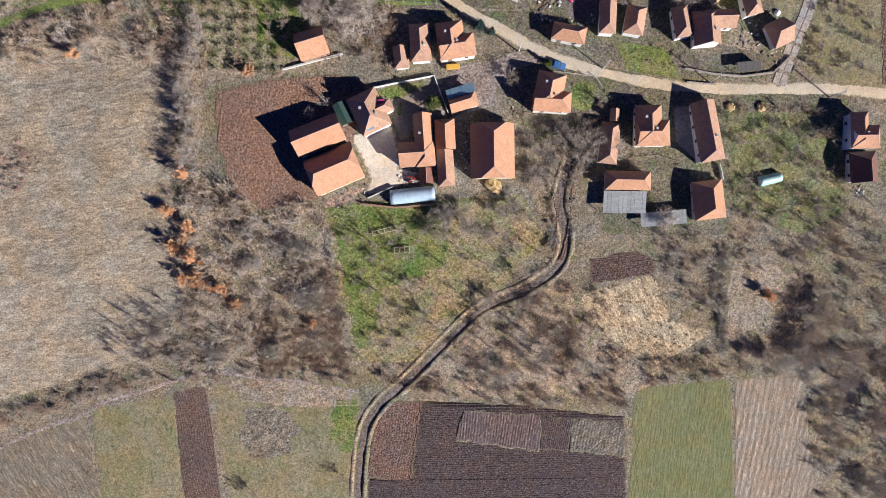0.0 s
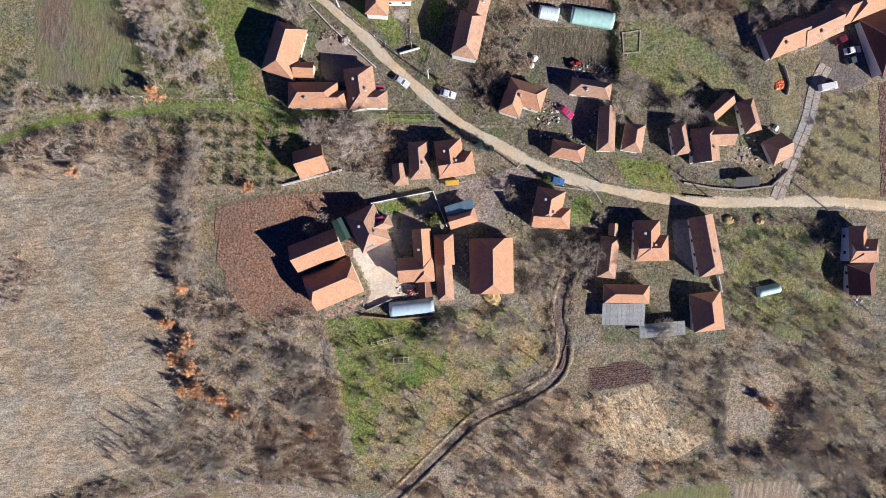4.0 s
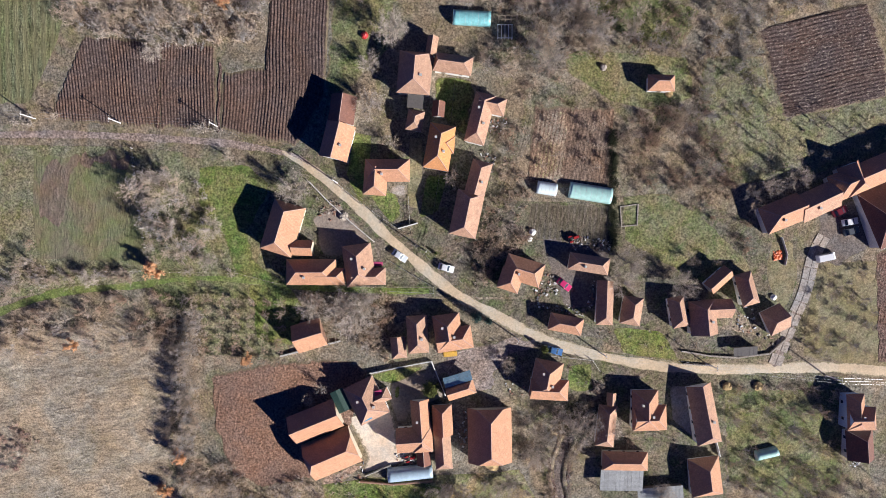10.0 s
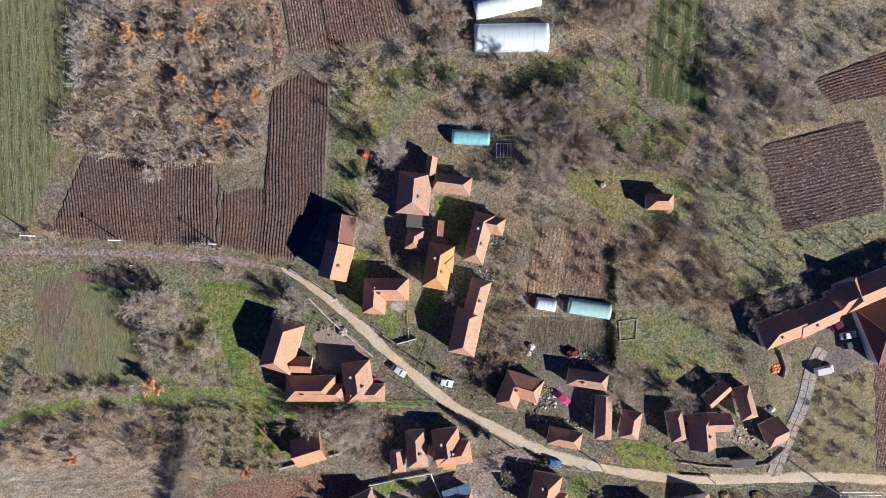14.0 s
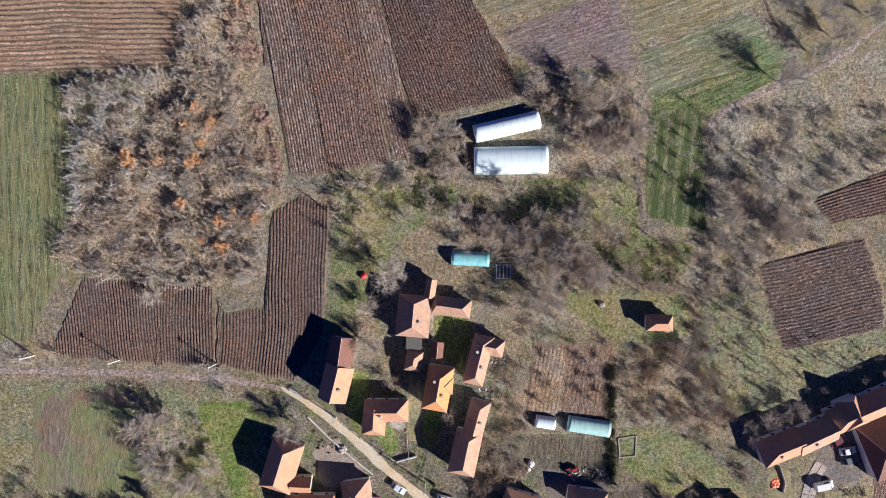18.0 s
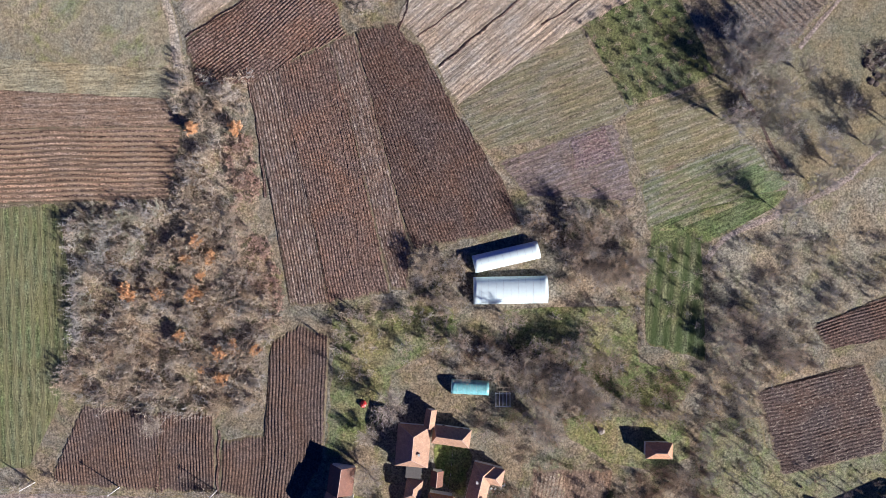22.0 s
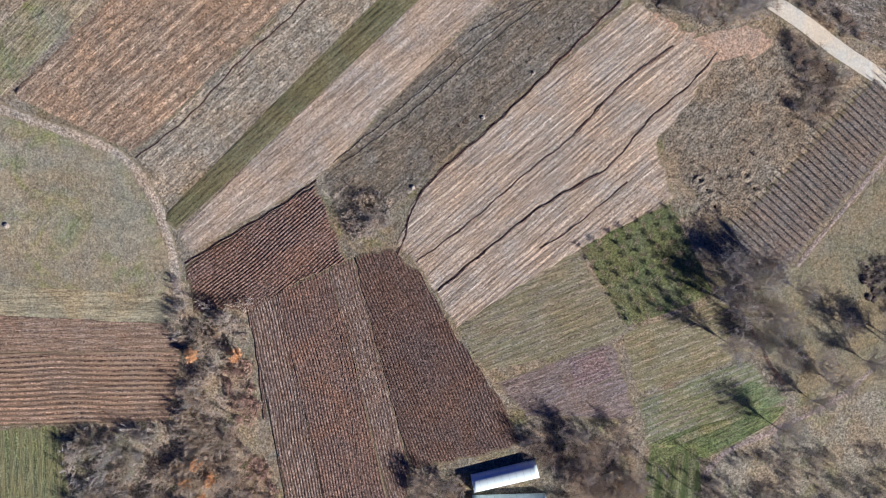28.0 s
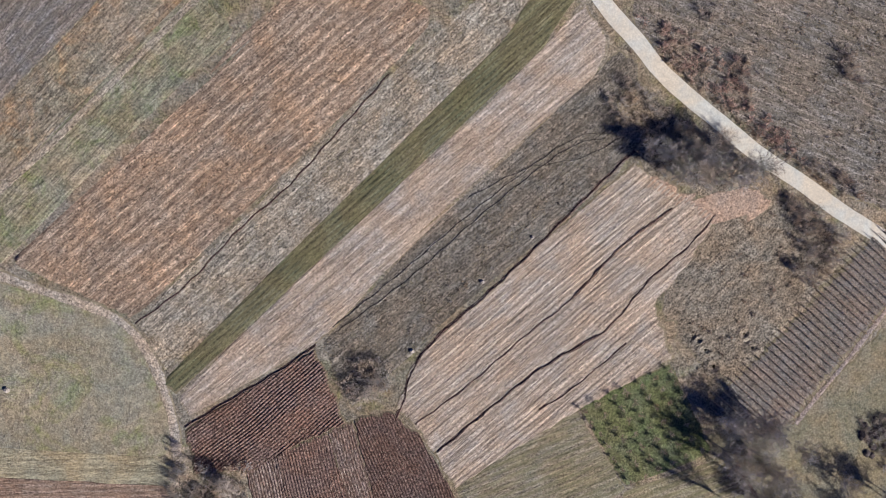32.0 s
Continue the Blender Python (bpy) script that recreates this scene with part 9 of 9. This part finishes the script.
timber_frame(15.9, 128.2, 3.5, 3.3, -0, 0.5, "pale timber cold frame with cross bars", 4, "cold_frame")
timber_frame(16.6, 131.1, 4.5, 1.0, 2, 1.6, "dark timber rack beside the cold frame", 3)


def heap(x, y, r, tall, mat, label, name="heap", cat="heap", seed=1, squash=1.0):
    """An uneven mound."""
    bm = bmesh.new()
    bmesh.ops.create_icosphere(bm, subdivisions=3, radius=1.0)
    for v in bm.verts:
        k = 1 + 0.28 * noise.noise(v.co * 2.2 + Vector((seed, 0, 0))) + 0.12 * noise.noise(v.co * 6 + Vector((seed, 3, 0)))
        v.co = Vector((v.co.x * r * k, v.co.y * r * k * squash, v.co.z * tall * k))
    me = bpy.data.meshes.new(name)
    bm.to_mesh(me)
    bm.free()
    me.materials.append(mat)
    ob = new(name, me)
    ob.location = (x, y, hz(x, y))
    ob.rotation_euler = (0, 0, seed * 1.3)
    return tagged(ob, label, cat)


M_CLODS = plain_mat("dark_clods", (0.085, 0.062, 0.056), 0.95, 0, 0.7, 1.6)
M_HAY = plain_mat("old_hay", (0.48, 0.34, 0.16), 0.9, 0, 0.4, 4.0)
M_BAG = plain_mat("white_sack_cloth", (0.78, 0.77, 0.74), 0.8)
heap(*(13.5, 17.1), 2.6, 1.5, M_HAY, "heap of old yellow hay behind the barn", "hay_mound", seed=2, squash=0.7)
heap(*(23.5, 78.8), 0.9, 1.0, M_BAG, "full white sack in the garden", "sack", "sack", 3)
heap(*(22.8, 77.0), 0.7, 0.5, M_BAG, "slumped white sack beside the garden", "sack", "sack", 4)
heap(*(40.7, 119.9), 0.9, 0.9, M_STONE, "pale boulder in the clearing", "boulder", "boulder", 5)
rng = random.Random(21)
for k in range(22):
    a, d = rng.uniform(0, 2 * math.pi), 4.0 * math.sqrt(rng.random())
    tagged(heap(108.3 + math.cos(a) * d, 211.0 + math.sin(a) * d * 1.3, rng.uniform(0.45, 1.0), rng.uniform(0.3, 0.55), M_CLODS, "low mound of dark tipped earth on the slope", "earth_mound", "mound", seed=k + 20), "low mound of dark tipped earth on the slope", "mound", "earth mounds on the slope")
heap(*(57.5, 113.6), 1.0, 0.6, M_HAY, "small pale hay heap in the clearing", "hay_mound", seed=6)
heap(*(10.9, 250.1), 0.5, 0.5, M_STONE, "pale boulder in the fallow", "boulder", "boulder", 7)
heap(*(22.8, 260.7), 0.45, 0.4, M_STONE, "pale boulder in the fallow", "boulder", "boulder", 8)
heap(*(-5.8, 233.7), 0.55, 0.5, M_STONE, "pale boulder by the field corner", "boulder", "boulder", 9)
heap(*(-101.4, 224.8), 0.7, 0.5, M_STONE, "white boulder in the pasture", "boulder", "boulder", 10)
heap(*(87.2, 61.8), 0.8, 0.8, M_BAG, "white sack beside the tiled outbuilding", "sack", "sack", 11)
heap(*(-18.8, 127.2), 0.9, 0.9, M_RED, "bright red tarpaulin bundle on the grass", "tarpaulin_bundle", "tarpaulin", 12)
heap(*(76.3, 37.9), 1.2, 1.0, M_HAY, "small round haystack by the road", "haystack", seed=13)
heap(*(84.7, 37.9), 1.3, 1.0, M_HAY, "small round haystack by the road", "haystack", seed=14)
heap(*(-24.7, 82.8), 1.2, 0.9, M_STONE, "rounded pile of sand in the barn yard", "sand_mound", seed=16)


def trailer(x, y, turn, mat, label, L=3.8, W=1.5):
    e = thing("trailer", x, y, turn, dz=0.06)
    tagged(e, label, "trailer")
    box_piece("bed", (-L / 2, L / 2, -W / 2, W / 2, 0.5, 0.7), M_WOOD, e, bevel=0.03)
    box_piece("load", (-L / 2 + 0.1, L / 2 - 0.1, -W / 2 + 0.08, W / 2 - 0.08, 0.7, 1.5), mat, e, bevel=0.15)
    box_piece("drawbar", (L / 2, L / 2 + 1.0, -0.06, 0.06, 0.45, 0.55), M_METAL, e)
    for sx in (-0.5, 0.5):
        for sy in (-1, 1):
            bm = bmesh.new()
            bmesh.ops.create_cone(bm, cap_ends=True, segments=12, radius1=0.3, radius2=0.3, depth=0.18, matrix=Matrix.Translation((sx * L * 0.5, sy * (W / 2 - 0.05), 0.24)) @ Matrix.Rotation(radians(90), 4, "X"))
            part("wheel", bm, M_TYRE, e)


trailer(*(2.5, 47.2), 4, M_YELLOW, "farm trailer under a yellow cover")


def tarpaulin(x, y, L, W, turn, mat, label):
    n = 8
    rng = random.Random(3)
    vs = [(-L / 2 + L * i / n, -W / 2 + W * j / n, 0.12 + rng.uniform(0, 0.25) * (0 < i < n and 0 < j < n)) for i in range(n + 1) for j in range(n + 1)]
    fs = [(i * (n + 1) + j, (i + 1) * (n + 1) + j, (i + 1) * (n + 1) + j + 1, i * (n + 1) + j + 1) for i in range(n) for j in range(n)]
    ob = piece("tarpaulin", vs, fs, mat)
    ob.matrix_world = pose(x, y, hz(x, y), 0, 0, turn)
    ob.modifiers.new("thickness", "SOLIDIFY").thickness = 0.05
    tagged(ob, label, "tarpaulin")


tarpaulin(87.6, 72.9, 2.6, 2.7, 7, M_ORANGE, "bright orange tarpaulin spread on the grass")


def clutter(name, poly, count, label, seed, size=(0.1, 0.38), scrap=True):
    """A strewn heap of boards, blocks and scrap, as one mesh for each tint."""
    rng = random.Random(seed)
    xs, ys = [p[0] for p in poly], [p[1] for p in poly]
    whole = thing(name, sum(xs) / len(xs), sum(ys) / len(ys))
    tagged(whole, label, "clutter", kind="stuff")
    o = whole.matrix_world.translation
    for nm, mat in (("boards", M_WOOD), ("pale_scrap", M_FRAME), ("metal_scrap", M_METAL), ("blocks", M_BRICK), ("stones", M_STONE)):
        if not scrap and nm not in ("blocks", "stones"):
            continue
        vs, fs = [], []
        for _ in range(count):
            x, y = rng.uniform(min(xs), max(xs)), rng.uniform(min(ys), max(ys))
            if not bool(inside(poly, x, y)) or not clear_of(x, y, -0.2):
                continue
            a, b, h = rng.uniform(*size), rng.uniform(*size) * 0.6, rng.uniform(0.1, 0.4)
            m = pose(x - o.x, y - o.y, hz(x, y) - o.z, rng.uniform(-8, 8), rng.uniform(-8, 8), rng.uniform(0, 180))
            base = len(vs)
            vs += [m @ Vector(v) for v in box_v(-a, a, -b, b, -0.1, h)]
            fs += [tuple(i + base for i in f) for f in BOX_F]
        if vs:
            piece(nm, vs, fs, mat, whole)


clutter("scrap_heap", [(25.5, 68.6), (30.6, 67.6), (30.0, 62.8), (24.9, 61.3), (23.3, 65.0)], 26, "scattered rubble and scrap beside the house", 1)
clutter("scrap_heap", [(24.9, 61.3), (32.3, 60.3), (38.2, 58.4), (36.8, 56.1), (29.3, 58.4), (24.2, 59.1)], 22, "boards and scrap behind the roadside outbuilding", 2)
clutter("scrap_heap", [(31.8, 78.0), (44.3, 76.6), (44.4, 74.0), (34.1, 74.0)], 24, "scrap and boards along the yard's edge", 3)
clutter("scrap_heap", [(38.7, 66.4), (40.2, 66.4), (39.7, 59.1), (38.2, 59.1)], 12, "boards stacked beside the stable", 4)
clutter("scrap_heap", [(4.8, 31.7), (7.8, 32.4), (7.5, 18.2), (4.8, 22.7)], 16, "boxes and scrap beside the barn", 5)
clutter("scrap_heap", [(-12.5, 20.4), (-6.5, 20.4), (-7.2, 16.9), (-11.8, 17.4)], 10, "tools and scrap by the small shed", 6)
clutter("scrap_heap", [(-27.7, 15.8), (-18.5, 20.4), (-20.1, 15.1), (-26.2, 12.8)], 7, "boards and blocks beside the wide barn", 7)
clutter("scrap_heap", [(107.0, 84.1), (112.2, 85.6), (115.0, 78.3), (110.4, 78.3)], 14, "crates and scrap in the eastern farmyard", 8)
clutter("scrap_heap", [(12.6, 109.1), (17.1, 107.8), (15.7, 102.8), (12.2, 103.5)], 18, "scrap and boards behind the long house", 9)
clutter("scrap_heap", [(10.1, 99.3), (14.4, 97.2), (13.0, 93.6), (9.4, 95.0)], 12, "heap of boards between two houses", 10)
clutter("scrap_heap", [(76.9, 59.8), (83.7, 59.1), (92.6, 51.6), (86.7, 48.6), (77.3, 53.1)], 18, "rubble and boards in the old farm's yard", 11)
clutter("scrap_heap", [(15.1, 43.5), (21.1, 39.1), (24.2, 36.2), (21.2, 33.9), (15.9, 39.1)], 10, "crates and scrap behind the roadside house", 12)
clutter("rubble", [(-33.0, 85.6), (-25.8, 87.1), (-22.3, 82.1), (-25.9, 81.0), (-31.6, 82.8)], 22, "strewn pale rubble in the barn yard", 15, scrap=False)
clutter("rubble", [(-30.0, 13.5), (-20.1, 15.1), (-20.9, 11.3), (-29.3, 11.2)], 10, "strewn stones below the wide barn", 16, scrap=False)
clutter("woodpile", [(96.3, 86.2), (102.2, 88.4), (103.1, 85.5), (98.0, 83.3)], 14, "stacked firewood below the farm eaves", 13)
clutter("scrap_heap", [(111.6, 17.5), (114.8, 17.5), (115.1, 14.8), (111.9, 14.8)], 8, "pale scrap behind the rusty outbuilding", 14)
